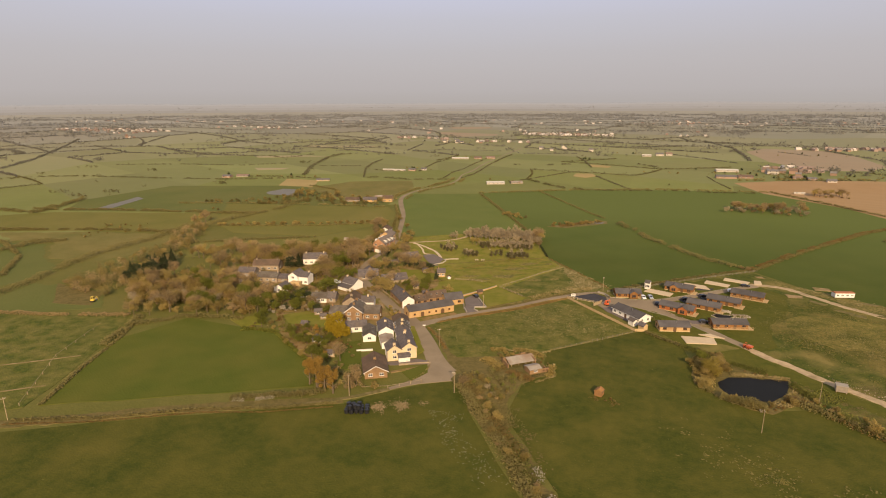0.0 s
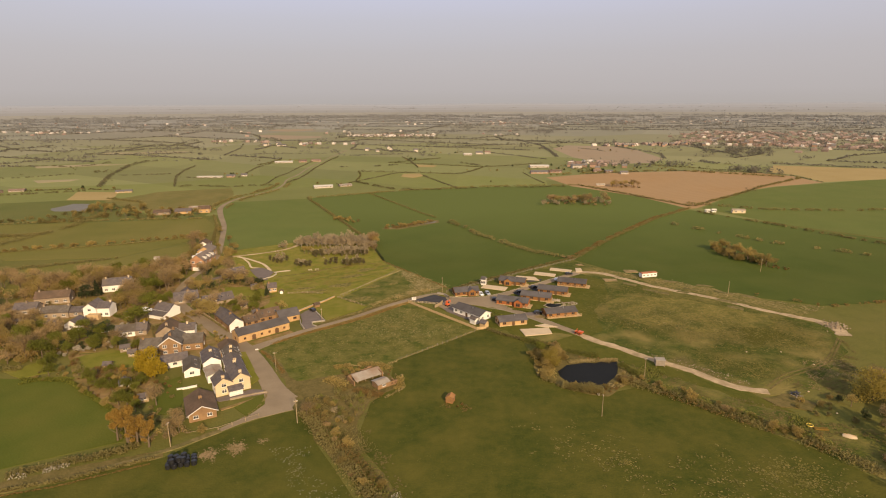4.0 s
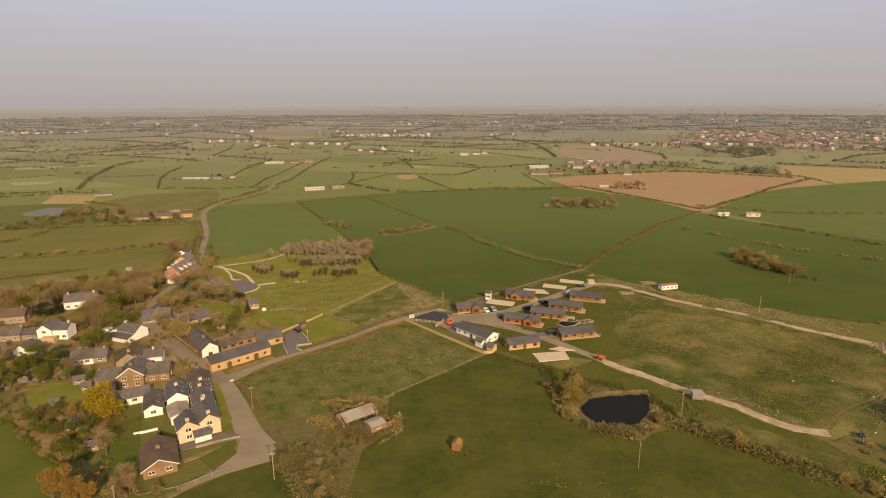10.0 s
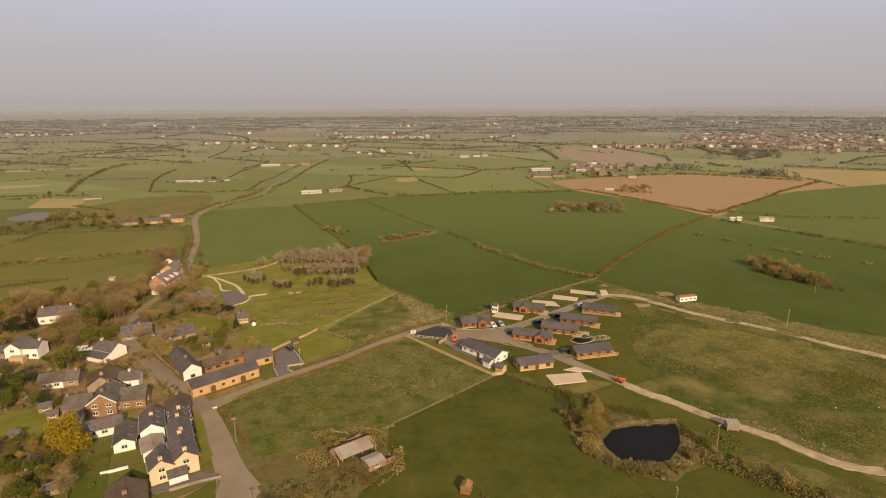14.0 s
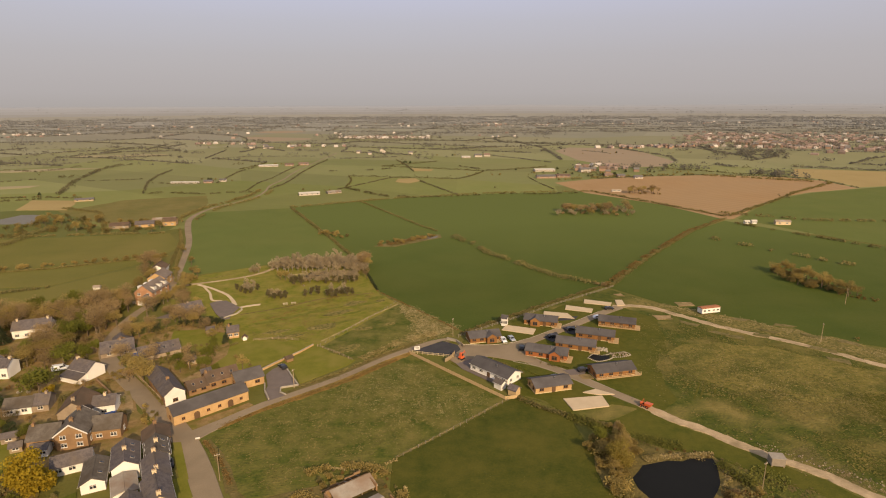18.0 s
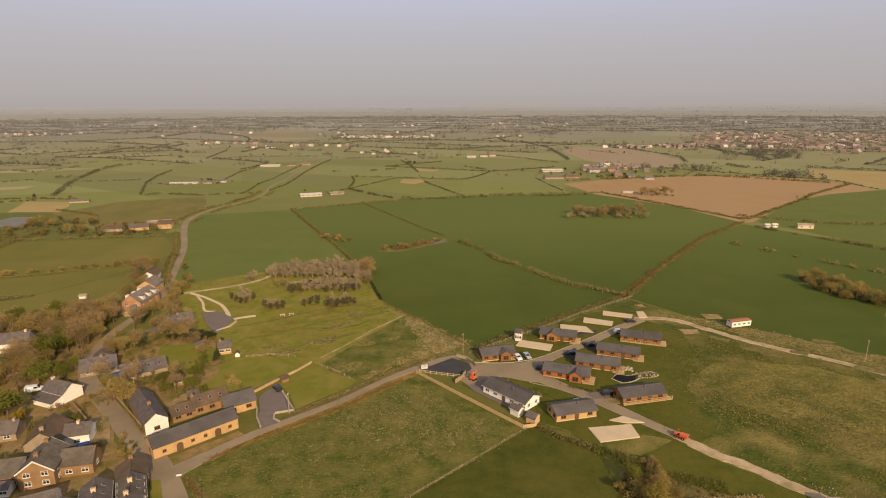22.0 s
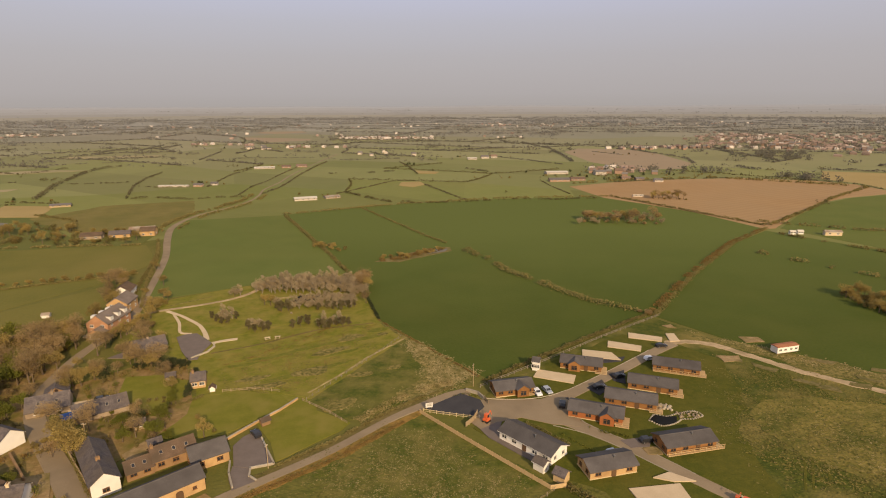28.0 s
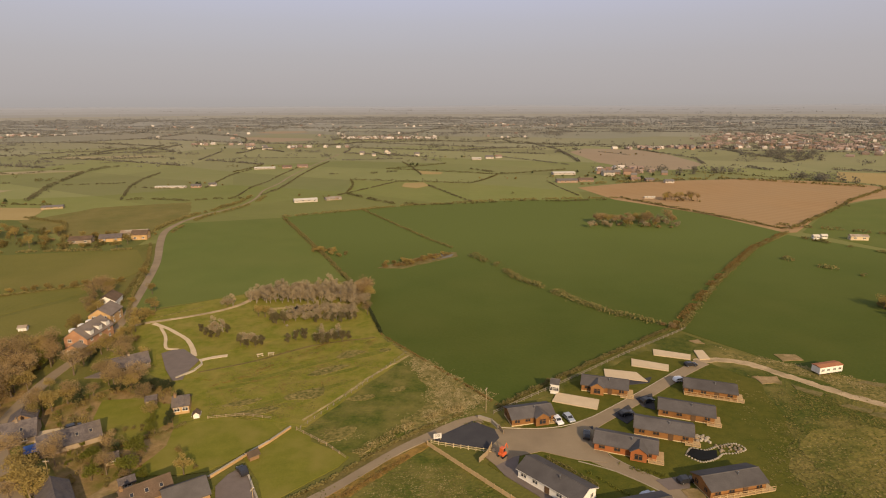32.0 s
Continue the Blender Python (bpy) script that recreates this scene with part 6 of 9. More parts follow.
    # outlying farms
    for x, y, rot, L, W, e, r, wall, roof, lab in (
        (-212, 384, 14, 11, 7, 2.4, 4.0, "greystone", "browntile", "low stone farm cottage"), (-198, 388, 18, 11, 7, 2.4, 4.2, "sandstone", "slate", "farm range with slate roof"),
        (-193, 400, 15, 14, 6, 2.6, 4.0, "farwall", "tin", "pale roofed farm shed"), (-183, 393, 12, 8, 7, 3.6, 5.6, "sandstone", "browntile", "brick farmhouse beside the road"),
        (-125, 516.5, 19, 19.4, 9, 3.4, 5.2, "white", "palemetal", "long pale metal barn across the fields"), (-102.5, 526.5, 27, 13.4, 8, 3.2, 4.8, "tin", "tin", "grey sheet barn beside a pale one"),
        (-273, 600, 2, 30, 6, 2.4, 3.4, "white", "palemetal", "long low pale shed in far fields"), (-241, 602, 8, 9, 7, 3.6, 6, "redbrick", "slate", "far brick farmhouse with slate roof"), (-229, 612, 8, 7, 6, 3.6, 6, "white", "slate", "far white farmhouse with slate roof"),
        (-233, 754, 12, 26, 9, 3.4, 5.2, "cream", "palemetal", "long cream farm barn"), (-203, 764, 14, 12, 9, 4, 7, "redbrick", "redtile", "far red tiled farm building"), (-188, 774, 10, 14, 9, 4, 7, "redbrick", "redtile", "far red tiled farm house"),
        (-300, 490, 24, 15, 8, 3.2, 4.8, "wood", "slate", "dark timber shed beside a sandy yard"), (-415, 488, 10, 10, 8, 3.5, 6, "brick", "slate", "far farmhouse with slate roof"), (-404, 498, 18, 14, 8, 3, 5, "tin", "farroof", "brown farm shed in far fields"),
        (154, 680, 4, 13, 10, 7, 10.5, "white", "slate", "tall white house beside ploughed fields"), (96, 628, 3, 22, 9, 4, 7, "sandstone", "slate", "stone farm buildings beside the ploughed field"), (118, 634, 5, 16, 9, 4, 7, "sandstone", "redtile", "stone barn beside a farm"),
        (104, 690, 5, 26, 12, 4, 6, "cream", "palemetal", "large pale farm shed with trees"), (196, 622, -4, 9, 7, 4, 7, "white", "slate", "white house at a far lane"), (170, 640, 0, 10, 8, 4, 6.5, "brick", "browntile", "far house with brown roof"), (182, 634, 0, 9, 8, 4, 6.5, "redbrick", "slate", "far red brick house"),
        (46, 884, 4, 12, 9, 5, 9, "white", "slate", "far white house with slate roof"), (26, 866, 4, 14, 8, 4, 6, "white", "palemetal", "far pale bungalow beside houses"), (60, 892, 0, 10, 9, 5, 9, "white", "browntile", "far white gabled house"), (-322, 1068, 5, 18, 10, 5, 8, "white", "slate", "far white farm among fields"),
        (146, 532, -3, 9, 2.6, 2.6, 3.2, "white", "palemetal", "white trailer at a field edge"), (208, 388, -6, 9, 3, 2.6, 3.4, "cream", "tin", "long low field shelter"), (195, 392, -4, 3, 2.2, 2, 2.6, "white", "palemetal", "small white field hut"), (190, 391, -4, 3, 2.2, 2, 2.6, "white", "palemetal", "small white field hut"),
    ):
        h = building("farm_building", lab, x, y, rot, "building")
        # farms beyond 450 m swap to the wall and roof colours greyed for haze
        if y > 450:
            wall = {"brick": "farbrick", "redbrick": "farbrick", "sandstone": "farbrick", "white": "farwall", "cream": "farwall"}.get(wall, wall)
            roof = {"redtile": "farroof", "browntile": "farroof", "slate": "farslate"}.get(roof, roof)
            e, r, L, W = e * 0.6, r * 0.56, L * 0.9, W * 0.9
        gabled(h, 0, 0, L, W, e, r, M[wall], M[roof], windows=max(2, int(L / 4)), storeys=2 if e > 3.8 else 1, side_windows=1)


hamlet()


# far villages: simple houses, each its own thing
def villages():
    rng = random.Random(5)
    protos = []
    # village houses use the haze-greyed wall and roof colours
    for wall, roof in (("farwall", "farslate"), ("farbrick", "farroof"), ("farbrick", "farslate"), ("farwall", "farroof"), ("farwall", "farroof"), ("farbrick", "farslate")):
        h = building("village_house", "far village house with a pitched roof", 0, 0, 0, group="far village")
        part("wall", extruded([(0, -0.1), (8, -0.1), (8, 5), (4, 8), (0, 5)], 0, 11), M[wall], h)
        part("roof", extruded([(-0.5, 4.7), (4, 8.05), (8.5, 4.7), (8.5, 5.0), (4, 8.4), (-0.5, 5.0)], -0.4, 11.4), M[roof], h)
        h.matrix_basis = pose(0, -400 - len(protos) * 20, 0)
        protos.append(h)
    spots = []

    def town(cx, cy, sx, sy, turn, count, kinds):
        c, s = math.cos(radians(turn)), math.sin(radians(turn))
        for _ in range(count):
            u, v = rng.uniform(-1, 1) * sx, rng.gauss(0, 0.5) * sy
            v = round(v / 26) * 26 + rng.uniform(-4, 4)
            spots.append((cx + u * c - v * s, cy + u * s + v * c, turn + rng.choice((0, 0, 90)) + rng.uniform(-12, 12), rng.choice(kinds), rng.uniform(0.5, 0.75)))

    town(610, 1090, 110, 90, -30, 40, (1, 1, 2, 5, 0))
    town(-135, 1390, 95, 20, 0, 20, (0, 0, 0, 3, 4))
    town(-320, 1080, 60, 24, 0, 5, (0, 4, 2))
    town(345, 1040, 120, 18, 14, 12, (0, 2, 1, 5))
    town(185, 690, 36, 26, -15, 8, (1, 2, 5))
    town(-90, 960, 60, 30, 5, 5, (0, 2, 5))
    town(-1150, 1060, 120, 40, -20, 5, (0, 1, 5))
    for k, (x, y, a, kind, s) in enumerate(spots):
        if any(inside(x, y, poly) for poly in TAKEN):
            continue
        copy_thing(protos[kind], pose(x, y, 0, 0, 0, a) @ Matrix.Scale(s, 4))
    # the first of each kind stand in the far village too
    for k, h in enumerate(protos):
        h.matrix_basis = pose(560 + 24 * k, 1220 - 9 * k, 0, 0, 0, -30) @ Matrix.Scale(0.6, 4)


def distant_towns():
    """Many tiny gabled houses in one mesh, too far to pick apart."""
    rng = random.Random(14)
    heaps = {"farhouse": ([], []), "farwhite": ([], [])}
    cs, ss = [], []
    for cx, cy, sx, sy, turn, count, whites in ((620, 1150, 130, 170, -30, 150, 0.12), (830, 1330, 260, 190, -35, 260, 0.10), (720, 1000, 130, 80, -35, 70, 0.12), (-140, 1400, 105, 34, -8, 90, 0.75), (-230, 1120, 60, 20, 0, 12, 0.4), (-1500, 1330, 240, 70, -12, 110, 0.3), (-1160, 1600, 160, 90, -10, 26, 0.6), (-430, 1190, 70, 20, -15, 14, 0.5), (350, 1060, 130, 26, 14, 40, 0.3), (185, 720, 30, 34, 0, 12, 0.3), (-330, 1500, 500, 160, 0, 24, 0.5), (-500, 2200, 900, 260, 0, 50, 0.5), (900, 2300, 800, 260, 0, 60, 0.4), (-1900, 2100, 600, 260, 0, 40, 0.4)):
        c, s = math.cos(radians(turn)), math.sin(radians(turn))
        for _ in range(count):
            u, v = rng.uniform(-1, 1) * sx, rng.gauss(0, 0.55) * sy
            x, y = cx + u * c - v * s, cy + u * s + v * c
            if any(inside(x, y, poly) for poly in TAKEN):
                continue
            a = radians(turn + rng.choice((0, 0, 90)) + rng.uniform(-15, 15))
            L, W, e = rng.uniform(6, 10), rng.uniform(5, 6.5), rng.uniform(1.8, 2.8)
            r = e + rng.uniform(1.5, 2.4)
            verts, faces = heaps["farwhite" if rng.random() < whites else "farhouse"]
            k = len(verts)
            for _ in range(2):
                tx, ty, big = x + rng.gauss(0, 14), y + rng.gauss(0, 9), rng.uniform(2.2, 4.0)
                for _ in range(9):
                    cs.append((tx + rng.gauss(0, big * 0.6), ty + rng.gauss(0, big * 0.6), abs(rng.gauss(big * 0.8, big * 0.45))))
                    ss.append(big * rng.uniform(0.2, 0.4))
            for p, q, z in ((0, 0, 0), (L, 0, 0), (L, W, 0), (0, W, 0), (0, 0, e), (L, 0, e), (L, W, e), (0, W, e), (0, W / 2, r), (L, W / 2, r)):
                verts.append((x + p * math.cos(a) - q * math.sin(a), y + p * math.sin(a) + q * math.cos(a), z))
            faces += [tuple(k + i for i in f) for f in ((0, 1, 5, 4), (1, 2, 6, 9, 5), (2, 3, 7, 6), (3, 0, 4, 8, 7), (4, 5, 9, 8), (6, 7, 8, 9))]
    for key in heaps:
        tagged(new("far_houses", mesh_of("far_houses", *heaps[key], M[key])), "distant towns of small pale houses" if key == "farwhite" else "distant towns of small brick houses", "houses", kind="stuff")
    v, f = flakes(cs, ss, seed=15)
    tagged(new("far_trees", flake_mesh("far_trees", v, f, M["farhedge2"])), "dark trees among the distant houses", "trees", kind="stuff")


villages()
distant_towns()

# ---- trees and hedges ----
def make_tree(name, label, crown_mat, bark_mat, height, radius, seed, leaves=700, leaf=0.34, bare=False, cone=False, low=0.25, blobs=7, category="tree"):
    rng = random.Random(seed)
    t = thing(name, pose(0, -300 - seed * 15, 0), label, category)
    bm = bmesh.new()
    top = height * (0.92 if cone else 0.6)
    rod(bm, (0, 0, -0.1), (rng.uniform(-0.2, 0.2), rng.uniform(-0.2, 0.2), top), height * 0.028 + 0.05, 0.04, 6)
    tips = []
    if not cone:
        for k in range(9 if bare else 6):
            a, z = 2 * math.pi * (k + rng.random() * 0.6) / 6, height * rng.uniform(low + 0.08, 0.58)
            reach = radius * rng.uniform(0.55, 0.9)
            tip = Vector((reach * math.cos(a), reach * math.sin(a), min(height * 0.92, z + reach * rng.uniform(0.5, 1.1))))
            rod(bm, (0, 0, z), tip, height * 0.010 + 0.025, 0.02, 4)
            tips.append(tip)
            for _ in range(4 if bare else 1):
                q = tip + Vector((rng.gauss(0, 1), rng.gauss(0, 1), abs(rng.gauss(0.4, 0.5)))) * radius * 0.3
                rod(bm, tip.lerp(Vector((0, 0, z)), rng.uniform(0.1, 0.4)), q, 0.035, 0.012, 3)
    part("trunk", bm, bark_mat, t)
    cs, ss = [], []
    if cone:
        for _ in range(leaves):
            h = rng.random() ** 1.4
            r = radius * (1 - h) * math.sqrt(rng.uniform(0.35, 1)) * (0.85 + 0.3 * math.sin(h * 40))
            a = rng.uniform(0, 2 * math.pi)
            cs.append((r * math.cos(a), r * math.sin(a), height * (low * 0.4 + (1 - low * 0.4) * h)))
            ss.append(leaf * rng.uniform(0.6, 1.2) * (1.1 - 0.5 * h))
    else:
        heads = [(0, 0, height * 0.72, radius * 0.62)]
        for k in range(blobs):
            a = 2 * math.pi * (k + rng.random()) / blobs
            d = radius * rng.uniform(0.35, 0.68)
            heads.append((d * math.cos(a), d * math.sin(a), height * rng.uniform(low + 0.22, 0.84), radius * rng.uniform(0.32, 0.52)))
        for _ in range(leaves):
            x, y, z, r = rng.choice(heads)
            v = Vector((rng.gauss(0, 1), rng.gauss(0, 1), rng.gauss(0, 1))).normalized() * r * rng.uniform(0.45, 1.08)
            cs.append((x + v.x, y + v.y, max(height * low * 0.6, min(height, z + v.z * 0.9))))
            ss.append(leaf * rng.uniform(0.5, 1.25))
    v, f = flakes(cs, ss, seed=seed)
    if bare:
        # slivers instead of leaves
        k = v.reshape(-1, 4, 3)
        mid = k.mean(1, keepdims=True)
        k = mid + (k - mid) * np.array([1.9, 0.22, 1.9, 0.22])[None, :, None]
        v = k.reshape(-1, 3)
    part("crown", flake_mesh("crown", v, f, crown_mat), None, t)
    return t


TREES = {
    "bare": [make_tree("bare_tree", "bare brown tree with fine twigs", M["twig"], M["bark"], 9.0, 3.8, k, leaves=1500, leaf=0.27, bare=True) for k in (1, 2, 3)],
    "bud": [make_tree("budding_tree", "broad tree with olive spring buds", M["bud"], M["bark"], 8.0, 3.5, k, leaves=1500, leaf=0.19) for k in (4, 5, 6)],
    "leaf": [make_tree("leafy_tree", "rounded tree in fresh green leaf", M["leaf"], M["bark"], 7.0, 3.3, k, leaves=1500, leaf=0.24) for k in (7, 8)],
    "pine": [make_tree("evergreen_tree", "dark evergreen tree with dense foliage", M["evergreen"], M["bark"], 8.0, 2.3, k, leaves=1300, leaf=0.3, cone=True) for k in (9, 10)],
    "yew": [make_tree("evergreen_tree", "rounded dark evergreen with dense foliage", M["evergreen"], M["bark"], 6.5, 3.3, k, leaves=1400, leaf=0.25, low=0.1) for k in (11, 12)],
    "gold": [make_tree("golden_tree", "bright golden tree in full leaf", M["gold"], M["bark"], 6.5, 3.0, k, leaves=7500, leaf=0.2, low=0.02, blobs=16) for k in (13,)],
    "rust": [make_tree("rust_tree", "tall tree with rust orange leaves", M["rust"], M["bark"], 9.0, 2.3, k, leaves=2400, leaf=0.17, low=0.04, blobs=7) for k in (14, 15)],
    "conifer": [make_tree("conifer_tree", "brownish-green upright young conifer in rough grass", M["conifer"], M["bark"], 6.4, 2.1, k, leaves=1700, leaf=0.24, low=0.02, blobs=6) for k in (31, 32)],
    "pale": [make_tree("pale_tree", "pale budding birch in a plantation", M["palecrown"], M["palebark"], 7.0, 1.9, k, leaves=1500, leaf=0.2, bare=True, low=0.04) for k in (16, 17)],
    "blossom": [make_tree("blossom_bush", "thorn bush in white blossom", M["blossom"], M["bark"], 3.0, 1.9, k, leaves=800, leaf=0.17, low=0.05, category="bush") for k in (18,)],
    "bush": [make_tree("bush", "dense olive-brown bush with fine twigs", M["hedge"], M["bark"], 2.6, 1.9, k, leaves=800, leaf=0.19, low=0.02, category="bush") for k in (19, 20)],
    "gorse": [make_tree("gorse_bush", "low ochre bush with dry leaves", M["bracken"], M["bark"], 2.2, 1.7, k, leaves=700, leaf=0.18, low=0.02, category="bush") for k in (21,)],
    "hedgebush": [make_tree("thorn_bush", "brownish-green thorn bush coming into leaf", M["bud"], M["bark"], 3.4, 2.2, k, leaves=900, leaf=0.20, low=0.03, category="bush") for k in (22, 23)],
    "thicket": [make_tree("thicket_bush", "rounded brown thicket bush reaching the ground", M["twig"] if k == 24 else M["bud"], M["bark"], 4.6, 3.2, k, leaves=1700, leaf=0.22, low=0.0, blobs=9, category="bush") for k in (24, 25)],
    "willow": [make_tree("willow_tree", "broad golden-olive willow coming into leaf", M["willow"], M["bark"], 9.0, 5.8, k, leaves=4200, leaf=0.24, low=0.03, blobs=12) for k in (27,)],
    "tan": [make_tree("willow_tree", "pale golden-brown willow in bud", M["palecrown"], M["bark"], 8.0, 4.0, k, leaves=2200, leaf=0.2, low=0.05, blobs=9) for k in (26,)],
}
USED = set()
tree_rng = random.Random(21)


def plant(kind, x, y, s=1.0, tall=1.0):
    proto = tree_rng.choice(TREES[kind])
    m = pose(x, y, 0.02, 0, 0, tree_rng.uniform(0, 360)) @ Matrix.Diagonal((s, s, s * tall, 1))
    if proto in USED:
        copy_thing(proto, m)
    else:
        USED.add(proto)
        proto.matrix_basis = m


def grove(kinds, poly, count, s=(0.7, 1.15), clear=()):
    xs, ys = [p[0] for p in poly], [p[1] for p in poly]
    done, tries = [], 0
    while len(done) < count and tries < count * 30:
        tries += 1
        x, y = tree_rng.uniform(min(xs), max(xs)), tree_rng.uniform(min(ys), max(ys))
        if not inside(x, y, poly) or any(math.hypot(x - a, y - b) < 1.9 for a, b in done):
            continue
        if any(math.hypot(x - a, y - b) < r for a, b, r in clear):
            continue
        done.append((x, y))
        plant(tree_rng.choice(kinds), x, y, tree_rng.uniform(*s), tree_rng.uniform(0.85, 1.15))


# around the hamlet
CLEAR = [(-141, 204, 8), (-139, 207, 7), (-104, 178, 6), (-128, 182, 8), (-142, 182, 9), (-157, 186, 8), (-156, 198, 10), (-140, 215, 8), (-106, 186, 8), (-110, 166, 9), (-95, 152, 9), (-101, 161, 8), (-134, 173, 5), (-116, 225, 5), (-113, 210, 5), (-121, 252, 8), (-127, 270, 7), (-103, 199, 7), (-90, 198, 7), (-96, 206, 6), (-88, 210, 8), (-118, 240, 4)]
grove(("bare", "bare", "bud", "bud", "leaf"), [(-122, 192), (-118, 225), (-128, 248), (-140, 238), (-168, 222), (-172, 205), (-150, 202), (-132, 190)], 96, s=(0.65, 1.2), clear=CLEAR)
grove(("bare", "bud", "bud", "hedgebush"), [(-172, 205), (-168, 222), (-190, 236), (-215, 215), (-200, 190), (-175, 190)], 34, s=(0.65, 1.1), clear=CLEAR)
grove(("bud", "bare", "bud", "leaf", "hedgebush"), [(-128, 140), (-172, 128), (-196, 150), (-200, 172), (-166, 178), (-140, 166), (-124, 158)], 110, s=(0.5, 0.95), clear=CLEAR)
grove(("yew", "pine", "yew"), [(-211, 160), (-203, 161), (-202, 172), (-205, 188), (-216, 200), (-220, 186)], 28, s=(0.75, 1.15))
hedge([(-170, 134), (-163, 118), (-158, 103)], 2.4, 3.6, M["hedge"], "thick brown hedge between paddocks", 0.24, 46, 0.1, seed=112)
grove(("bud", "hedgebush", "bud", "thicket"), [(-230, 130), (-198, 150), (-206, 190), (-258, 268), (-266, 262), (-240, 205), (-236, 160)], 26, s=(0.45, 0.75))
grove(("bare", "bud", "hedgebush"), [(-262, 262), (-252, 268), (-292, 330), (-300, 326)], 10, s=(0.5, 0.9))
grove(("bush", "gorse", "hedgebush"), [(-330, 232), (-300, 222), (-276, 252), (-300, 268), (-330, 256)], 30, s=(0.35, 0.7))
grove(("hedgebush", "bush", "leaf", "blossom"), [(-128, 148), (-112, 150), (-104, 168), (-118, 176), (-138, 166)], 24, s=(0.5, 0.85), clear=CLEAR)
grove(("bush", "leaf", "gorse", "hedgebush"), [(-100, 128), (-84, 114), (-78, 114), (-84, 128), (-92, 138)], 21, s=(0.35, 0.7))
grove(("bush", "leaf", "hedgebush"), [(-120, 130), (-108, 131), (-112, 136), (-124, 146)], 12, s=(0.35, 0.6))
for x, y, kind, s in ((-85.2, 132.6, "gold", 1.4), (-94.5, 133.5, "rust", 0.5), (-71.6, 98.2, "rust", 1.0), (-74.6, 99.4, "rust", 1.15), (-68.6, 97.6, "rust", 0.9), (-77.5, 100.2, "rust", 0.95), (-73, 101, "rust", 1.0),
                      (-117, 164, "yew", 1.15), (-120.5, 161.5, "yew", 1.0), (-111.4, 172.4, "leaf", 1.2), (-116.6, 190.6, "leaf", 1.0), (-123, 196, "bud", 1.0), (-127, 190, "bud", 0.9), (-112.4, 200, "leaf", 0.6), (-129, 199, "bare", 1.0), (-113.0, 195, "leaf", 0.7), (-108.6, 172, "gold", 0.35), (-146, 206, "pine", 1.2), (-149, 203, "yew", 1.1), (-119, 150.5, "blossom", 1.2), (-116, 151.5, "blossom", 0.9),
                      (-91.4, 184.4, "bud", 1.1), (-88.0, 180.6, "bud", 1.1), (-85.4, 179.0, "bud", 0.8), (-95.6, 187.4, "bud", 0.7), (-89.8, 190, "bare", 0.8), (-99.5, 191, "bare", 0.8), (-74.2, 192.6, "leaf", 0.75), (-77.8, 187.4, "bare", 0.6), (-80.5, 195.5, "yew", 0.45), (-106.5, 207, "bud", 0.8), (-82.5, 129, "gorse", 0.9), (-80.4, 127, "gorse", 0.8),
                      (-58.6, 103.4, "hedgebush", 0.6), (-79, 106, "bush", 0.9), (-66.8, 103.5, "bare", 0.45), (-64.4, 99.5, "bare", 0.5), (-101, 165.5, "gorse", 0.7), (-92, 168, "gorse", 0.6), (-88, 166.5, "hedgebush", 0.6), (-83.5, 161.5, "hedgebush", 0.7), (-76.5, 158.5, "hedgebush", 0.55)):
    plant(kind, x, y, s)
for k in range(9):
    plant("bush", -92.5 + k * 1.6 + tree_rng.uniform(-0.4, 0.4), 198.8 + k * 0.75, 0.55)
for k in range(8):
    plant("yew", -95.5 + k * 1.9, 221.5 + k * 0.35, 0.42 + 0.1 * tree_rng.random())
for k in range(6):
    plant("yew", -74.2 - k * 0.6, 205.5 + k * 2.6, 0.42)
grove(("bare", "bud", "bare", "yew"), [(-112, 214), (-96, 223), (-84, 226), (-80, 222), (-98, 219), (-108, 208)], 16, s=(0.5, 0.8))
grove(("bare", "bud"), [(-104, 228), (-92, 226), (-86, 228), (-98, 224)], 8, s=(0.5, 0.7))
grove(("bush", "hedgebush", "blossom"), [(-124, 232), (-121, 246), (-126, 244), (-130, 234)], 7, s=(0.6, 0.9))

# young plantation
grove(("pale", "pale", "pale", "tan"), [(-84, 289), (-83, 297), (-62, 304), (-44, 304), (-40, 289), (-60, 289)], 108, s=(0.66, 1.05))
grove(("bud", "tan", "bare"), [(-45, 286), (-46, 306), (-40, 304), (-37, 284)], 12, s=(0.6, 0.9))
grove(("pale", "tan", "tan"), [(-67, 270), (-64, 277), (-54, 284), (-43, 283), (-42, 271), (-54, 271)], 40, s=(0.5, 0.74))
for x, y in ((-67.3, 268.5), (-64.6, 268.6), (-69.4, 270.6), (-54, 269.6), (-51.2, 271.2), (-48.4, 270.2), (-45.6, 269.4), (-43.2, 271.2), (-41.4, 273), (-59.2, 252.8), (-57, 254.4), (-54.5, 255.2), (-50, 252.2), (-48.4, 251.8), (-46.6, 252.4), (-44.7, 254.4), (-42.4, 253.8), (-40.6, 255), (-89.6, 261.2), (-87, 258.6), (-84.6, 256.6), (-82.2, 256.4), (-80.8, 260.6), (-73.2, 250.6), (-70.6, 249), (-68.4, 250), (-66.8, 251)):
    plant("conifer", x, y, tree_rng.uniform(0.6, 0.84), 1.05)
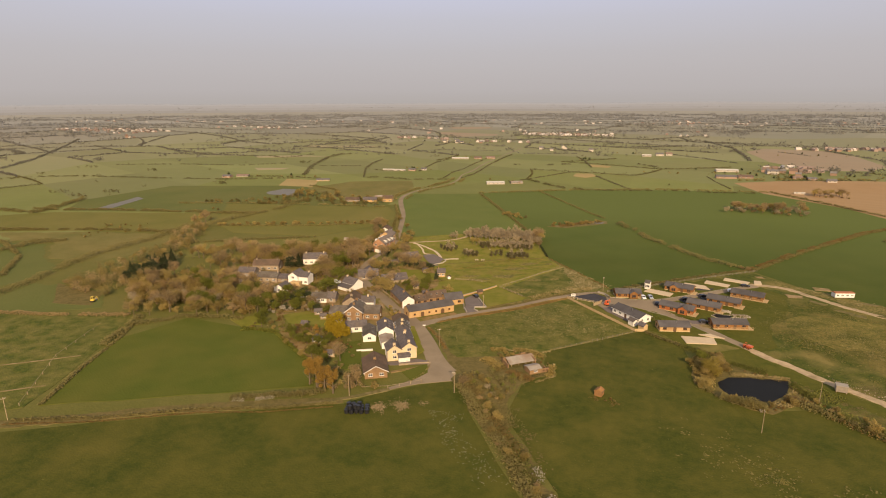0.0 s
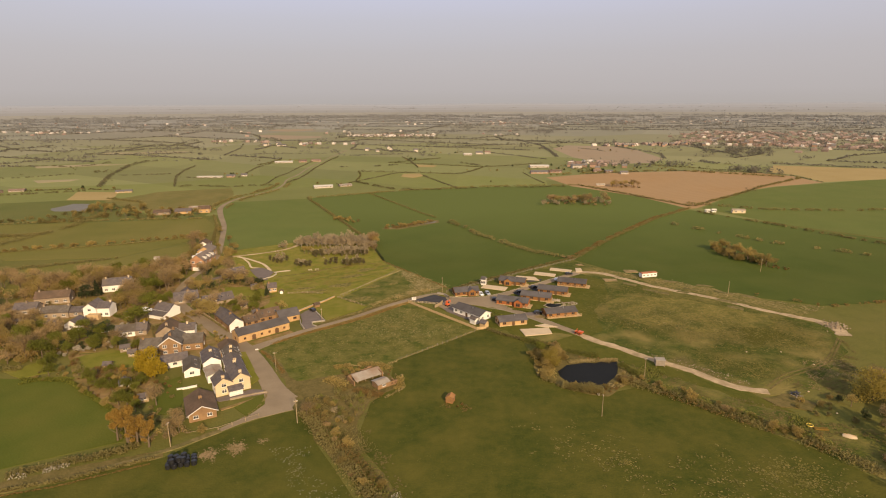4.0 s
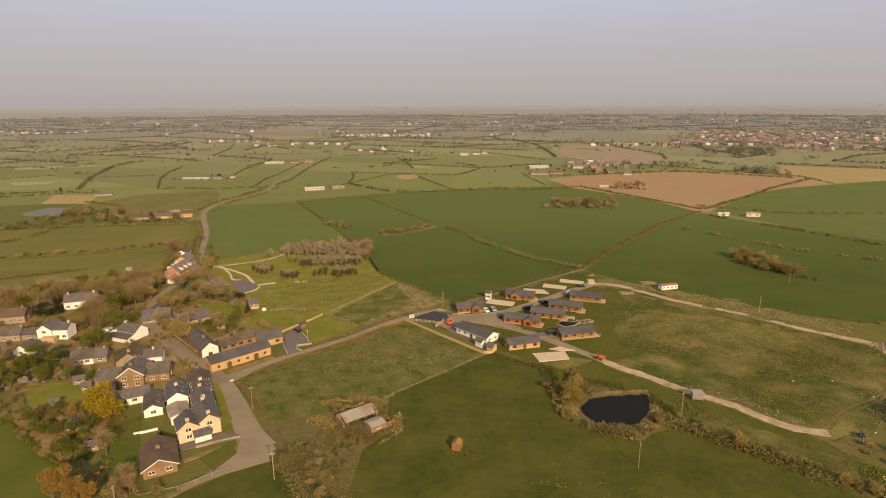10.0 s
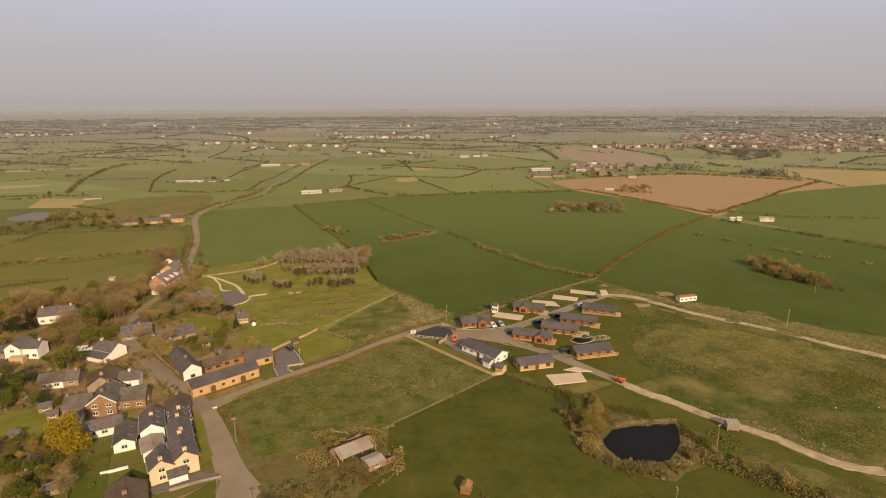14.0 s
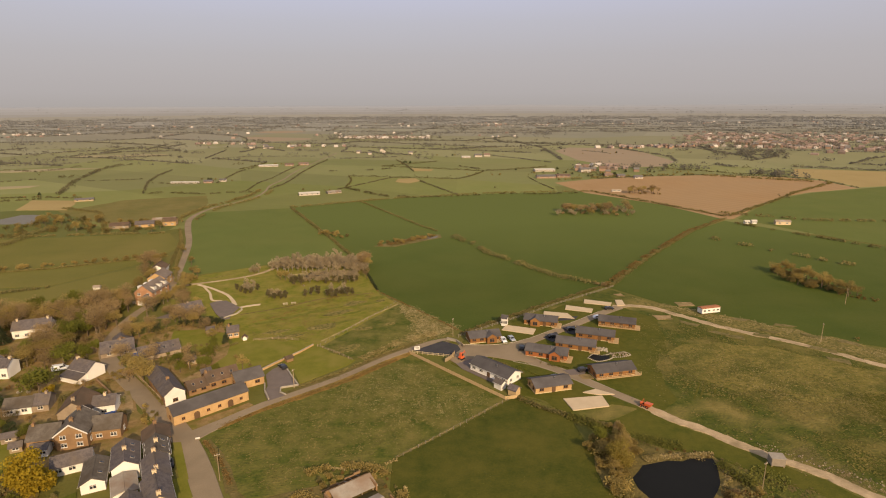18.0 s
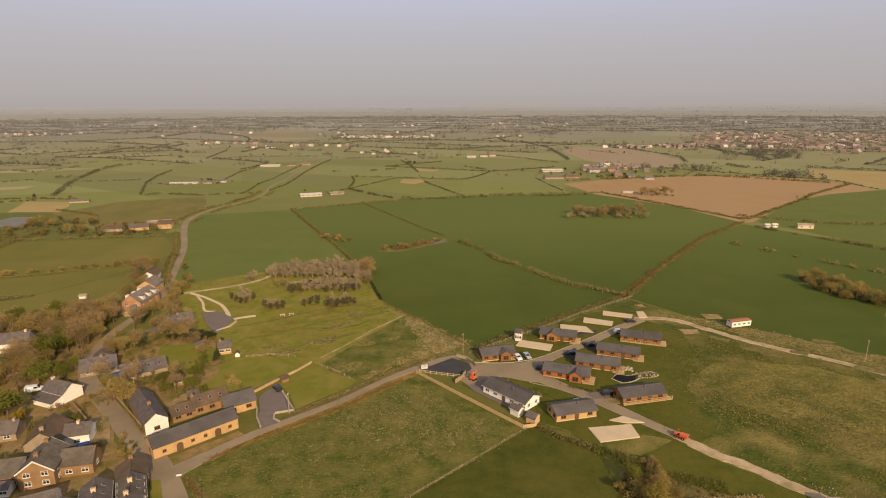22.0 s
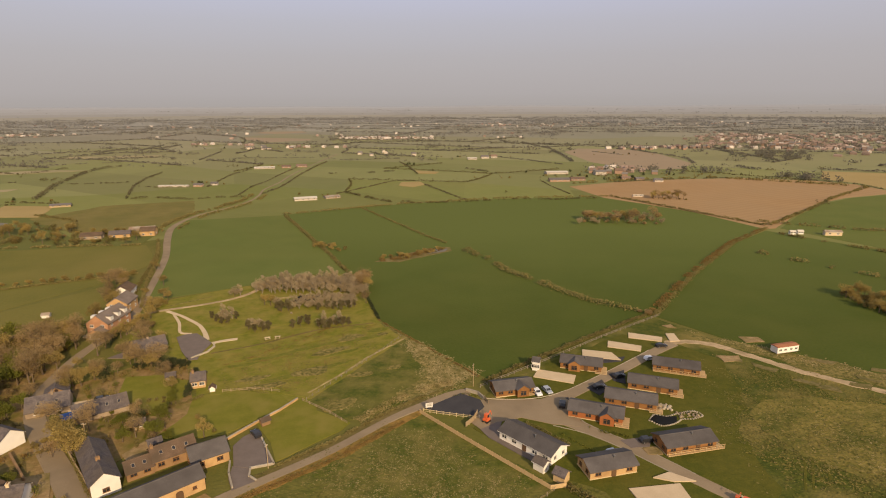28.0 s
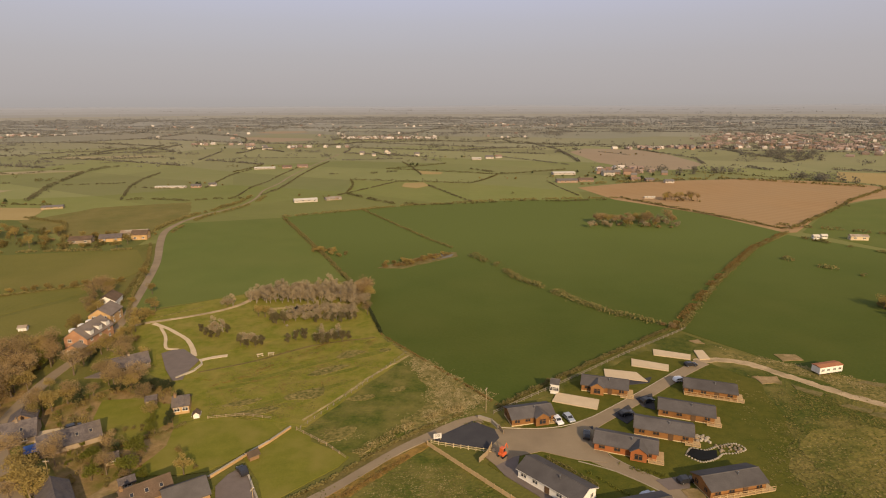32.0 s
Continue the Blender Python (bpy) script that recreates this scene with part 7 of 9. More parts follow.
for x, y, kind, s in ((-90.2, 285.4, "tan", 0.85), (-88.4, 286.4, "pale", 0.8), (-55.4, 257.4, "tan", 0.42), (-86, 262.6, "pale", 0.85), (-82.6, 261.4, "pale", 0.8), (-71, 253.6, "tan", 0.68), (-47.2, 256.8, "tan", 0.5), (-44.4, 257.6, "pale", 0.75), (-49.4, 256.6, "pale", 0.75), (-75.4, 275.4, "bud", 0.6), (-73, 274.8, "bud", 0.65), (-71, 276, "tan", 0.6), (-86.6, 261, "tan", 0.6), (-83.6, 259, "tan", 0.62), (-84.8, 262, "pale", 0.6), (-72.4, 252.4, "pale", 0.62), (-69.4, 252.6, "tan", 0.6), (-73.6, 253.4, "pale", 0.55), (-57.6, 255.8, "pale", 0.5), (-48.6, 254.4, "pale", 0.62), (-46, 255.6, "pale", 0.6), (-43.6, 256.4, "pale", 0.58), (-50.6, 255, "tan", 0.5), (-37.6, 277, "bare", 0.55), (-63, 266, "blossom", 0.4)):
    plant(kind, x, y, s)
grove(("bud", "bare", "hedgebush"), [(-128, 252), (-133, 282), (-141, 304), (-147, 302), (-138, 280), (-133, 262)], 16, s=(0.5, 0.85), clear=CLEAR + [(-133, 287, 6)])
grove(("hedgebush", "bush", "bud"), [(-112, 240), (-110, 262), (-114, 285), (-117.6, 285), (-114.6, 262), (-115, 243)], 18, s=(0.5, 0.8))
grove(("hedgebush", "bud", "bush"), [(-180, 372), (-178, 398), (-280, 420), (-270, 380), (-200, 372)], 40, s=(0.7, 1.1), clear=[(-206, 388, 7), (-190, 392, 9), (-182, 398, 8)])

# trees along the lane through the hamlet
for x, y, kind, s in ((-119.4, 214, "bare", 0.75), (-121, 221, "bare", 0.85), (-122, 228.6, "bud", 0.7), (-121.6, 236, "bare", 0.8), (-114, 205, "bare", 0.6), (-112.4, 222, "bud", 0.6), (-112.6, 236.5, "bare", 0.7), (-113.4, 241, "bud", 0.6), (-121.6, 259.4, "hedgebush", 0.9), (-113.6, 256, "hedgebush", 0.9), (-115, 276, "hedgebush", 0.8), (-125.4, 276.4, "bud", 0.5)):
    plant(kind, x, y, s)
for x, y, kind, s in ((-125, 300, "bud", 0.8), (-127.5, 290, "hedgebush", 0.7), (-144, 294, "bare", 0.9), (-139, 322, "bud", 0.7), (-150, 310, "hedgebush", 0.9), (-84.1, 214.9, "bare", 0.75), (-79.5, 208.7, "bud", 0.6), (-90, 224, "bare", 0.8), (-101, 236, "bare", 0.9), (-103, 229, "bud", 0.8), (-104, 243, "bare", 0.8), (-107, 254, "hedgebush", 0.8), (-112, 231, "bare", 0.9), (-122.5, 238, "bare", 0.9), (-112, 247, "bud", 0.7), (-103, 216, "bare", 0.8), (-107.5, 212, "bud", 0.75), (-62.4, 187.4, "bud", 0.6), (-61, 189.6, "bush", 0.6), (-67, 195, "hedgebush", 0.45), (-113, 258, "bud", 0.6), (-115.6, 270, "bare", 0.7), (-118.2, 222, "bud", 0.8), (-97, 240, "bud", 0.6)):
    plant(kind, x, y, s)

# pond bank
grove(("thicket", "hedgebush", "hedgebush", "bush", "gorse"), [(29, 131), (32, 132), (35, 143), (40, 145), (38, 157), (32, 154), (28, 146)], 40, s=(0.45, 0.75))
grove(("gorse", "gorse", "hedgebush", "bush"), [(33, 127.4), (39, 126.8), (47, 126.0), (50, 127), (46, 123.5), (36, 124.2)], 26, s=(0.4, 0.62))
grove(("gorse", "gorse", "bush"), [(42, 142.6), (51, 144), (56, 140), (57, 142), (50, 147), (42, 146)], 10, s=(0.3, 0.55))
plant("bud", 34.2, 141.4, 0.62, 0.8)
plant("bud", 31.4, 143.8, 0.5, 0.8)
hedge([(31.4, 147), (29.6, 143), (29.2, 138), (30, 133.6), (32.4, 131)], 2.9, 3.6, M["bud"], "olive willow scrub on the pond bank", 0.18, 180, 0.3, seed=101)
hedge([(30, 133), (31.6, 130.4), (34.6, 128)], 1.7, 2.8, M["hedge"], "brown scrub on the pond bank", 0.18, 200, 0.2, seed=102)
hedge([(34.6, 127.2), (38, 125.2), (41.4, 123.8), (45, 123)], 2.3, 2.8, M["hedge"], "round brown bushes in front of the pond", 0.18, 230, 0.3, seed=103)
hedge([(36.4, 126.4), (40, 124.6), (44.6, 122.8)], 1.9, 2.2, M["bud"], "olive bushes in front of the pond", 0.16, 130, 0.45, seed=110)
hedge([(39.4, 142.8), (43, 143.6), (47, 143.2), (52, 144.2), (55, 144)], 0.8, 1.6, M["strawgrass"], "tan reeds behind the pond", 0.16, 90, 0.15, seed=104)
hedge([(47.6, 127.6), (49.4, 126.4), (51.6, 128)], 0.8, 1.8, M["strawgrass"], "pale reeds at the pond's corner", 0.16, 90, 0.1, seed=105)
hedge([(54.8, 141), (56, 137), (58.4, 133.6)], 1.5, 3.2, M["greenscrub"], "green bushes between pond and track", 0.18, 150, 0.15, seed=106)
hedge([(50.6, 130.4), (54.6, 130.6), (58.8, 129.8)], 1.3, 2.8, M["bracken"], "rusty brambles beside the pond", 0.18, 120, 0.1, seed=107)
hedge([(39, 151), (46, 148.4), (52, 146.6), (57.4, 142.6)], 0.5, 4.6, M["greenscrub"], "low green brambles below the track", 0.16, 90, 0.42, seed=108)
hedge([(59, 139), (66, 131.5), (74, 122.6), (84, 113.6), (92, 107)], 0.6, 7.5, M["greenscrub"], "low green scrub below the track", 0.18, 130, 0.4, seed=109)
hedge([(26.6, 160.4), (31.6, 156.8), (34.6, 151)], 1.3, 3.0, M["greenscrub"], "dark green scrub behind the pond", 0.17, 130, 0.2, seed=118)
# bank below the track
grove(("bush", "hedgebush", "gorse", "bush"), [(55, 131), (57, 135), (68, 124), (78, 113), (92, 103), (90, 96), (75, 108)], 46, s=(0.3, 0.55))
hedge([(53, 129.4), (60, 125), (68, 118), (76, 110.6), (88, 98.6), (96, 88)], 1.7, 4.4, M["hedge"], "dense brown-green hedge along the bank", 0.22, 60, 0.1, seed=81)
hedge([(55, 127.4), (64, 119.8), (75, 109.6), (90, 95)], 1.1, 2.6, M["bracken"], "rusty brambles along the foot of the bank", 0.2, 18, 0.45, seed=82)
hedge([(57, 130.6), (68, 120.4), (78, 111), (92, 97.6)], 1.7, 2.8, M["greenscrub"], "dark green brambles along the bank", 0.2, 60, 0.35, seed=83)
grove(("thicket", "hedgebush", "bush", "bush"), [(52, 128.6), (56, 127.4), (62.6, 122.4), (68, 118), (75, 112.4), (88, 98.5), (90, 100), (78, 113), (64, 125), (57, 131), (53, 132)], 52, s=(0.45, 0.85))
grove(("thicket", "bud", "hedgebush"), [(99, 97), (104, 98), (112, 90), (116, 70), (104, 55), (94, 62), (98, 82)], 26, s=(0.55, 1.0))
grove(("bud", "bud", "bare", "hedgebush"), [(104, 104), (116, 120), (124, 134), (136, 132), (128, 104), (116, 92)], 10, s=(0.8, 1.2), clear=[(116.6, 119.7, 6), (112, 122, 5)])
grove(("bush", "hedgebush"), [(92, 112), (100, 110), (108, 122), (98, 126)], 10, s=(0.4, 0.7))
# scrub round the ruined sheds
grove(("gorse", "bush", "hedgebush", "bush", "thicket"), [(-37, 114), (-29, 103), (-22, 108), (-23, 122), (-34, 121)], 20, s=(0.35, 0.7))
plant("bare", -34.4, 110.6, 0.5)
plant("tan", -28, 113, 0.42, 0.7)
plant("tan", -25.4, 109.5, 0.4, 0.6)
hedge([(-34, 117), (-29, 111), (-24, 104), (-18, 94)], 0.8, 7.0, M["hedge"], "soft brown brambles below the sheds", 0.16, 110, 0.35, seed=111)
hedge([(-35, 115), (-29, 107), (-23, 98), (-14, 84), (-4, 66)], 0.8, 5.0, M["greenscrub"], "green brambles among the scrub", 0.16, 90, 0.45, seed=119)
grove(("hedgebush", "bush", "gorse", "bush"), [(-28, 124), (-32, 132), (-27, 140), (-16, 139), (-12, 131), (-16, 122), (-22, 124)], 36, s=(0.3, 0.6), clear=[(-20.5, 130.5, 5), (-13, 130.5, 3.4), (-24, 128, 2.5)])
grove(("bush", "hedgebush", "thicket", "bush"), [(-31, 103), (-25, 103), (-11, 82), (0, 64), (8, 46), (5, 46), (-8, 69), (-20, 88)], 34, s=(0.5, 0.85))
hedge([(-32.8, 138), (-27.7, 141), (-21.1, 140.4), (-16.6, 139), (-12.6, 133.4), (-11.8, 126.6), (-14.8, 122.8)], 1.1, 2.4, M["bud"], "scrubby ring round the ruined sheds", 0.17, 90, 0.3, seed=113)
hedge([(-11.8, 134), (-10.8, 126), (-14.2, 121.8), (-18.4, 118.4)], 0.5, 1.0, M["strawgrass"], "pale dry grass round the sheds", 0.14, 50, 0.25, seed=114)
hedge([(-25, 125.4), (-20.6, 122.6), (-16.2, 121.6)], 1.3, 3.0, M["bracken"], "tan brambles in front of the ruined sheds", 0.16, 110, 0.2, seed=115)
hedge([(-36, 133), (-31, 130), (-27.6, 126)], 1.2, 4.2, M["bud"], "olive brambles beside the ruined sheds", 0.17, 120, 0.25, seed=116)
hedge([(-29, 140.4), (-21, 139), (-14, 143)], 0.6, 0.8, M["strawgrass"], "pale grass along a fallen fence", 0.14, 40, 0.3, seed=117)
# copses in the fields
grove(("bare", "bud", "tan", "thicket"), [(75, 420), (100, 423), (129, 420), (131, 440), (112, 448), (84, 440)], 58, s=(0.6, 0.95))
grove(("thicket", "bud", "bare"), [(156, 519), (182, 515), (180, 530), (160, 532)], 20, s=(0.6, 0.9))
grove(("hedgebush", "bud", "hedgebush"), [(143.5, 279), (147, 262), (157, 249), (163, 248), (159, 262), (152, 283), (146, 286)], 46, s=(0.6, 1.0))
grove(("gorse", "bush"), [(158, 249), (164, 241), (167, 243), (162, 250)], 8, s=(0.5, 0.8))
grove(("gorse", "bush", "hedgebush"), [(-40, 340), (-32, 337), (-10, 356), (-8, 361), (-26, 352)], 26, s=(0.5, 0.9))
grove(("bush", "hedgebush"), [(-80, 368), (-62, 356), (-58, 362), (-76, 376)], 12, s=(0.7, 1.1))
plant("thicket", 64.4, 264, 0.85)
plant("thicket", 62, 266, 0.6)



def woodland(poly, count, mats, label, size=(3.0, 4.6), high=(5.5, 9.0), leaf=0.42, per=130, seed=70, clear=()):
    """A mass of distant tree crowns over thin stems, one mesh for each leaf colour."""
    rng = random.Random(seed)
    xs, ys = [p[0] for p in poly], [p[1] for p in poly]
    heaps = {m: ([], []) for m in mats}
    stems = bmesh.new()
    done = 0
    while done < count:
        x, y = rng.uniform(min(xs), max(xs)), rng.uniform(min(ys), max(ys))
        if not inside(x, y, poly) or any(inside(x, y, c) for c in clear):
            continue
        done += 1
        r, h = rng.uniform(*size), rng.uniform(*high)
        cs, ss = heaps[rng.choice(mats)]
        rod(stems, (x, y, -0.1), (x, y, h * 0.7), 0.16, 0.05, 4)
        lobes = [(rng.gauss(0, r * 0.4), rng.gauss(0, r * 0.4), h * rng.uniform(0.35, 0.8), r * rng.uniform(0.35, 0.6)) for _ in range(6)]
        for _ in range(per):
            a, b, c, q = rng.choice(lobes)
            v = Vector((rng.gauss(0, 1), rng.gauss(0, 1), rng.gauss(0, 1))).normalized() * q * rng.uniform(0.5, 1.1)
            cs.append((x + a + v.x, y + b + v.y, max(0.3, c + v.z)))
            ss.append(leaf * rng.uniform(0.5, 1.25))
    for m in mats:
        v, f = flakes(*heaps[m], seed=seed)
        tagged(new("woodland", flake_mesh("woodland", v, f, M[m])), label, "woodland", kind="stuff")
    me = bpy.data.meshes.new("woodland_stems")
    stems.to_mesh(me)
    stems.free()
    me.materials.append(M["bark"])
    tagged(new("woodland_stems", me), "bare stems of the " + label, "woodland", kind="stuff")


woodland([(-226, 138), (-236, 170), (-240, 214), (-266, 272), (-258, 277), (-226, 226), (-210, 189), (-200, 163), (-190, 138)], 150, ("twig", "bud", "hedge"), "brown leafless woodland beyond the hamlet", size=(2.2, 3.4), high=(3.0, 6.2), leaf=0.18, per=420, seed=70)
hedge([(-246, 128), (-250, 147), (-259, 172), (-264, 196), (-262, 232), (-268, 270)], 3.0, 6.0, M["hedge"], "tall overgrown brown hedge", 0.24, 46, 0.08, seed=90)
hedge([(-258, 278), (-253, 305), (-246, 342), (-249, 384)], 2.6, 4.6, M["hedge"], "tall hedge along a pasture", 0.3, 26, 0.12, seed=91)
woodland([(-200, 150), (-170, 136), (-140, 142), (-122, 142), (-128, 156), (-150, 166), (-170, 176), (-186, 184)], 135, ("twig", "bud", "bud"), "soft brown woodland along the paddock", size=(2.2, 3.6), high=(3.0, 6.0), leaf=0.2, per=380, seed=71)
woodland([(-192, 190), (-176, 200), (-172, 226), (-150, 240), (-132, 244), (-130, 226), (-150, 216), (-160, 206), (-170, 200)], 105, ("twig", "bud"), "bare brown trees behind the hamlet", size=(2.4, 3.8), high=(4, 7.5), leaf=0.2, per=380, seed=72)
woodland([(-322, 345), (-190, 374), (-186, 402), (-216, 386), (-262, 430), (-276, 390)], 60, ("hedge", "bud", "hedge"), "scrubby bushes round a farm", size=(1.8, 3.2), high=(1.6, 3.4), leaf=0.34, per=130, seed=73)
woodland([(98, 58), (104, 84), (104, 98), (112, 106), (124, 118), (132, 130), (142, 140), (140, 100), (124, 60)], 34, ("bud", "twig", "hedge"), "dense brown trees on the bank", size=(3, 4.6), high=(6, 10.5), leaf=0.34, per=260, seed=74)

LAWNS = ([(-97, 217), (-88, 219.5), (-77, 215), (-73, 206), (-79.4, 198.6), (-86.1, 200.4), (-94, 207)], [(-75, 185), (-71, 202), (-62, 210), (-46, 203), (-58, 187)], [(-117, 146), (-110, 152), (-98, 149), (-95, 138.5), (-110, 138.4)])
for poly, count, mats, seed in (
    ([(-122, 149), (-108, 132), (-98, 128), (-84, 114), (-79, 120), (-86, 136), (-100, 138), (-108, 146)], 80, ("hedge", "leaf", "bracken"), 75),
    ([(-172, 172), (-170, 200), (-124, 214), (-112, 196), (-98, 182), (-84, 166), (-92, 160), (-104, 158), (-118, 156), (-128, 158)], 110, ("hedge", "bud", "leaf", "bracken"), 76),
    ([(-106, 214), (-98, 224), (-82, 226), (-74, 208), (-76, 188), (-84, 184), (-94, 196)], 60, ("hedge", "bud", "leaf"), 77),
    ([(-78, 100), (-66, 99), (-58, 104), (-66, 106), (-74, 112), (-82, 112)], 30, ("hedge", "bud", "twig"), 78),
    ([(-38, 118), (-30, 108), (-22, 108), (-18, 122), (-26, 124), (-34, 124)], 40, ("hedge", "greenscrub", "bud"), 79),
):
    woodland(poly, count, mats, "low garden shrubs and brambles" if seed < 79 else "tangled brown scrub below the sheds", size=(0.6, 1.5), high=(0.8, 2.2), leaf=0.14, per=150, seed=seed, clear=LAWNS)

HEDGE = "thin brown-green hedge along a field edge"


def line(points, h=1.6, w=1.6, mat="hedge", leaf=0.4, per=8, gap=0.0, label=HEDGE):
    fine = 0.6 if points[0][1] < 330 else 0.8
    hedge(points, h * 0.85, w, M[mat], label, leaf * fine, per * 1.2 / fine ** 2, gap)


hedge([(0.6, 359), (8, 347), (14, 338)], 2.6, 4.4, M["hedge"], "bushy olive hedge across the crop field", 0.3, 30, 0.35, seed=94)
hedge([(15, 334), (20, 318), (29, 306), (40.5, 287), (48.6, 276.5), (62, 267)], 2.3, 3.8, M["hedge"], "bushy olive hedge across the crop field", 0.28, 30, 0.2, seed=95)
line([(-69, 486), (-19, 392), (-7, 373)], 1.5, 1.5, per=6)
line([(-118, 459), (-66, 351), (-43, 299)], 2.0, 2.2, per=8)
line([(-43, 299), (-37, 280), (-31, 260)], 1.4, 1.2, "evergreen", per=9, label="dark clipped hedge beside the plantation")
line([(-118, 459), (-38, 503), (39, 527), (128, 535)], 1.8, 2.0, leaf=0.6, per=5, gap=0.2)
line([(128, 535), (160, 474), (190, 415)], 2.0, 2.2, leaf=0.6, per=6)
line([(64, 263), (100, 313), (146, 371), (188, 411)], 1.6, 3.4, "bracken", per=10, gap=0.25, label="orange bracken bank along the field edge")
line([(66, 262), (102, 313), (148, 371), (186, 408)], 1.8, 2.2, per=8, gap=0.2)
line([(-31, 259), (-1.4, 219.8), (2.4, 214.5)], 0.7, 0.8, "bracken", leaf=0.25, per=8, gap=0.3, label="dry tussocks along the field edge")
line([(2.4, 213), (22.6, 230.6), (44, 248), (64, 264)], 1.3, 1.6, per=12)
line([(184, 392), (216, 345), (242, 302), (262, 270)], 2.0, 2.4, leaf=0.6, per=6, gap=0.35)
line([(148, 352), (167, 323), (187, 296), (220, 271), (240, 240)], 2.2, 3.2, leaf=0.6, per=6, gap=0.5)
line([(193, 417), (255, 475), (301, 521), (372, 581)], 2.2, 2.6, leaf=0.8, per=4, gap=0.15)
line([(115, 613), (190, 642), (267, 655), (372, 584)], 2.6, 3.2, leaf=0.9, per=4, gap=0.3)
line([(190, 430), (240, 400), (300, 395), (330, 400)], 2.0, 3.2, leaf=0.7, per=4, gap=0.5)
line([(246, 224), (190, 200), (152, 192), (128, 208)], 1.4, 2.2, "bracken", per=6, gap=0.5)
line([(-57, 157), (-48.4, 165.2), (-40.2, 171.6), (-30.6, 179.8), (-24.2, 186.6), (-17.8, 193.4)], 0.5, 1.6, "bracken", leaf=0.25, per=12, label="rusty verge of dry grass along the lane")
line([(-43.6, 176.4), (-34, 184.8), (-28, 191.4), (-21.4, 198.6), (-14.6, 204.6), (-6, 210.4)], 0.7, 0.9, per=11, gap=0.15)
line([(-29, 193.6), (-25.6, 197.6), (-20, 204), (-14, 209.2), (-6, 213.4)], 0.9, 3.0, "strawgrass", leaf=0.24, per=22, gap=0.25, label="pale dry grass and bramble bank")
hedge([(-36, 113), (-29, 103), (-21, 90.6), (-14, 80), (-6, 66), (4, 44)], 1.5, 4.2, M["hedge"], "overgrown brown hedge along a ditch", 0.2, 80, 0.06, seed=92)
hedge([(-33, 112), (-26, 102), (-18, 90), (-11, 79)], 1.0, 4.6, M["bracken"], "rusty dead scrub beside the hedge", 0.18, 40, 0.25, seed=93)
line([(-10, 82), (-5, 72), (0, 60)], 2.2, 2.2, "blossom", leaf=0.3, per=6, gap=0.4, label="blackthorn in white blossom")
line([(-141, 60), (-120, 68), (-97, 80), (-81, 85), (-65, 93)], 0.8, 1.2, "hedge", per=11)
line([(-141, 58), (-120, 66), (-97, 78), (-81, 83), (-65, 91)], 0.35, 0.7, "bracken", leaf=0.25, per=10, label="dry ditch edge along a field")
line([(-94, 86), (-86, 90), (-75, 94.5), (-71, 98)], 1.9, 2.6, "hedge", per=20, gap=0.1, label="thick leafless brown hedge")
line([(-93, 85), (-84, 89.4), (-79, 91)], 1.3, 1.5, "blossom", leaf=0.28, per=8, gap=0.3, label="pale blossoming hedge")
line([(-141, 68), (-150, 88), (-158, 110), (-164, 122)], 1.1, 1.6, per=9, gap=0.1)
line([(-164, 120), (-150, 134), (-128, 138)], 2.2, 3.0, per=12)
line([(-124, 131), (-109, 130), (-84, 112), (-77, 101)], 1.2, 1.4, "leaf", per=11, label="green garden hedge along a paddock")
line([(-122, 128), (-116, 131.6), (-108, 131.4)], 0.9, 1.0, "leaf", leaf=0.3, per=14, label="row of clipped garden shrubs")
line([(-240, 112), (-200, 120), (-172, 128)], 1.8, 2.6, "twig", per=10, gap=0.1)
line([(-252, 276), (-215, 287), (-188, 295), (-145, 318)], 1.2, 1.6, leaf=0.5, per=8)
line([(-232, 232), (-200, 250), (-171, 266)], 1.8, 2.2, leaf=0.5, per=7, gap=0.2)
line([(-172, 372), (-232, 366), (-300, 352), (-340, 340)], 1.8, 2.4, leaf=0.6, per=6, gap=0.15)
line([(-426, 284), (-367, 301), (-305, 310), (-274, 314), (-250, 322)], 2.4, 3.4, leaf=0.5, per=14, gap=0.15)
line([(-451, 276), (-412, 274), (-420, 303), (-435, 336)], 3.4, 5.0, leaf=0.5, per=16, gap=0.15)
line([(-377, 224), (-343, 236), (-303, 246), (-262, 252)], 2.2, 3.6, leaf=0.5, per=14, gap=0.2)
line([(-322, 185), (-320, 203), (-310, 216)], 2.8, 4.6, leaf=0.5, per=16, gap=0.1)
line([(-272, 150), (-300, 180), (-340, 200), (-430, 215)], 2.0, 3.0, leaf=0.6, per=6, gap=0.15)
line([(-290, 460), (-250, 440), (-215, 384)], 2.0, 2.6, leaf=0.6, per=6, gap=0.2)
line([(-120, 272), (-134, 304), (-148, 342), (-164, 376)], 1.5, 1.6, per=8, gap=0.2)
line([(-124, 268), (-138, 308), (-152, 350), (-168, 384)], 1.5, 1.8, per=8, gap=0.3)
line([(-180, 398), (-184, 436), (-181, 466), (-172, 492), (-167, 520), (-169, 550)], 2.2, 3.4, leaf=0.7, per=6, gap=0.25)
line([(-169, 408), (-172, 436), (-170, 462), (-161, 487), (-155, 515), (-157, 548)], 2.0, 3.4, "hedge", leaf=0.6, per=5, gap=0.3)
line([(-112, 236), (-119, 262), (-121.6, 262)], 1.1, 1.2, "evergreen", per=14, label="dark clipped hedge beside the road")
line([(-107, 206), (-100, 194.6), (-86, 178), (-76, 167)], 1.2, 0.8, "hedge", leaf=0.25, per=16, label="roadside garden hedge")
line([(-81, 196.6), (-73, 203), (-70, 206)], 0.9, 1.0, "hedge", leaf=0.25, per=14)
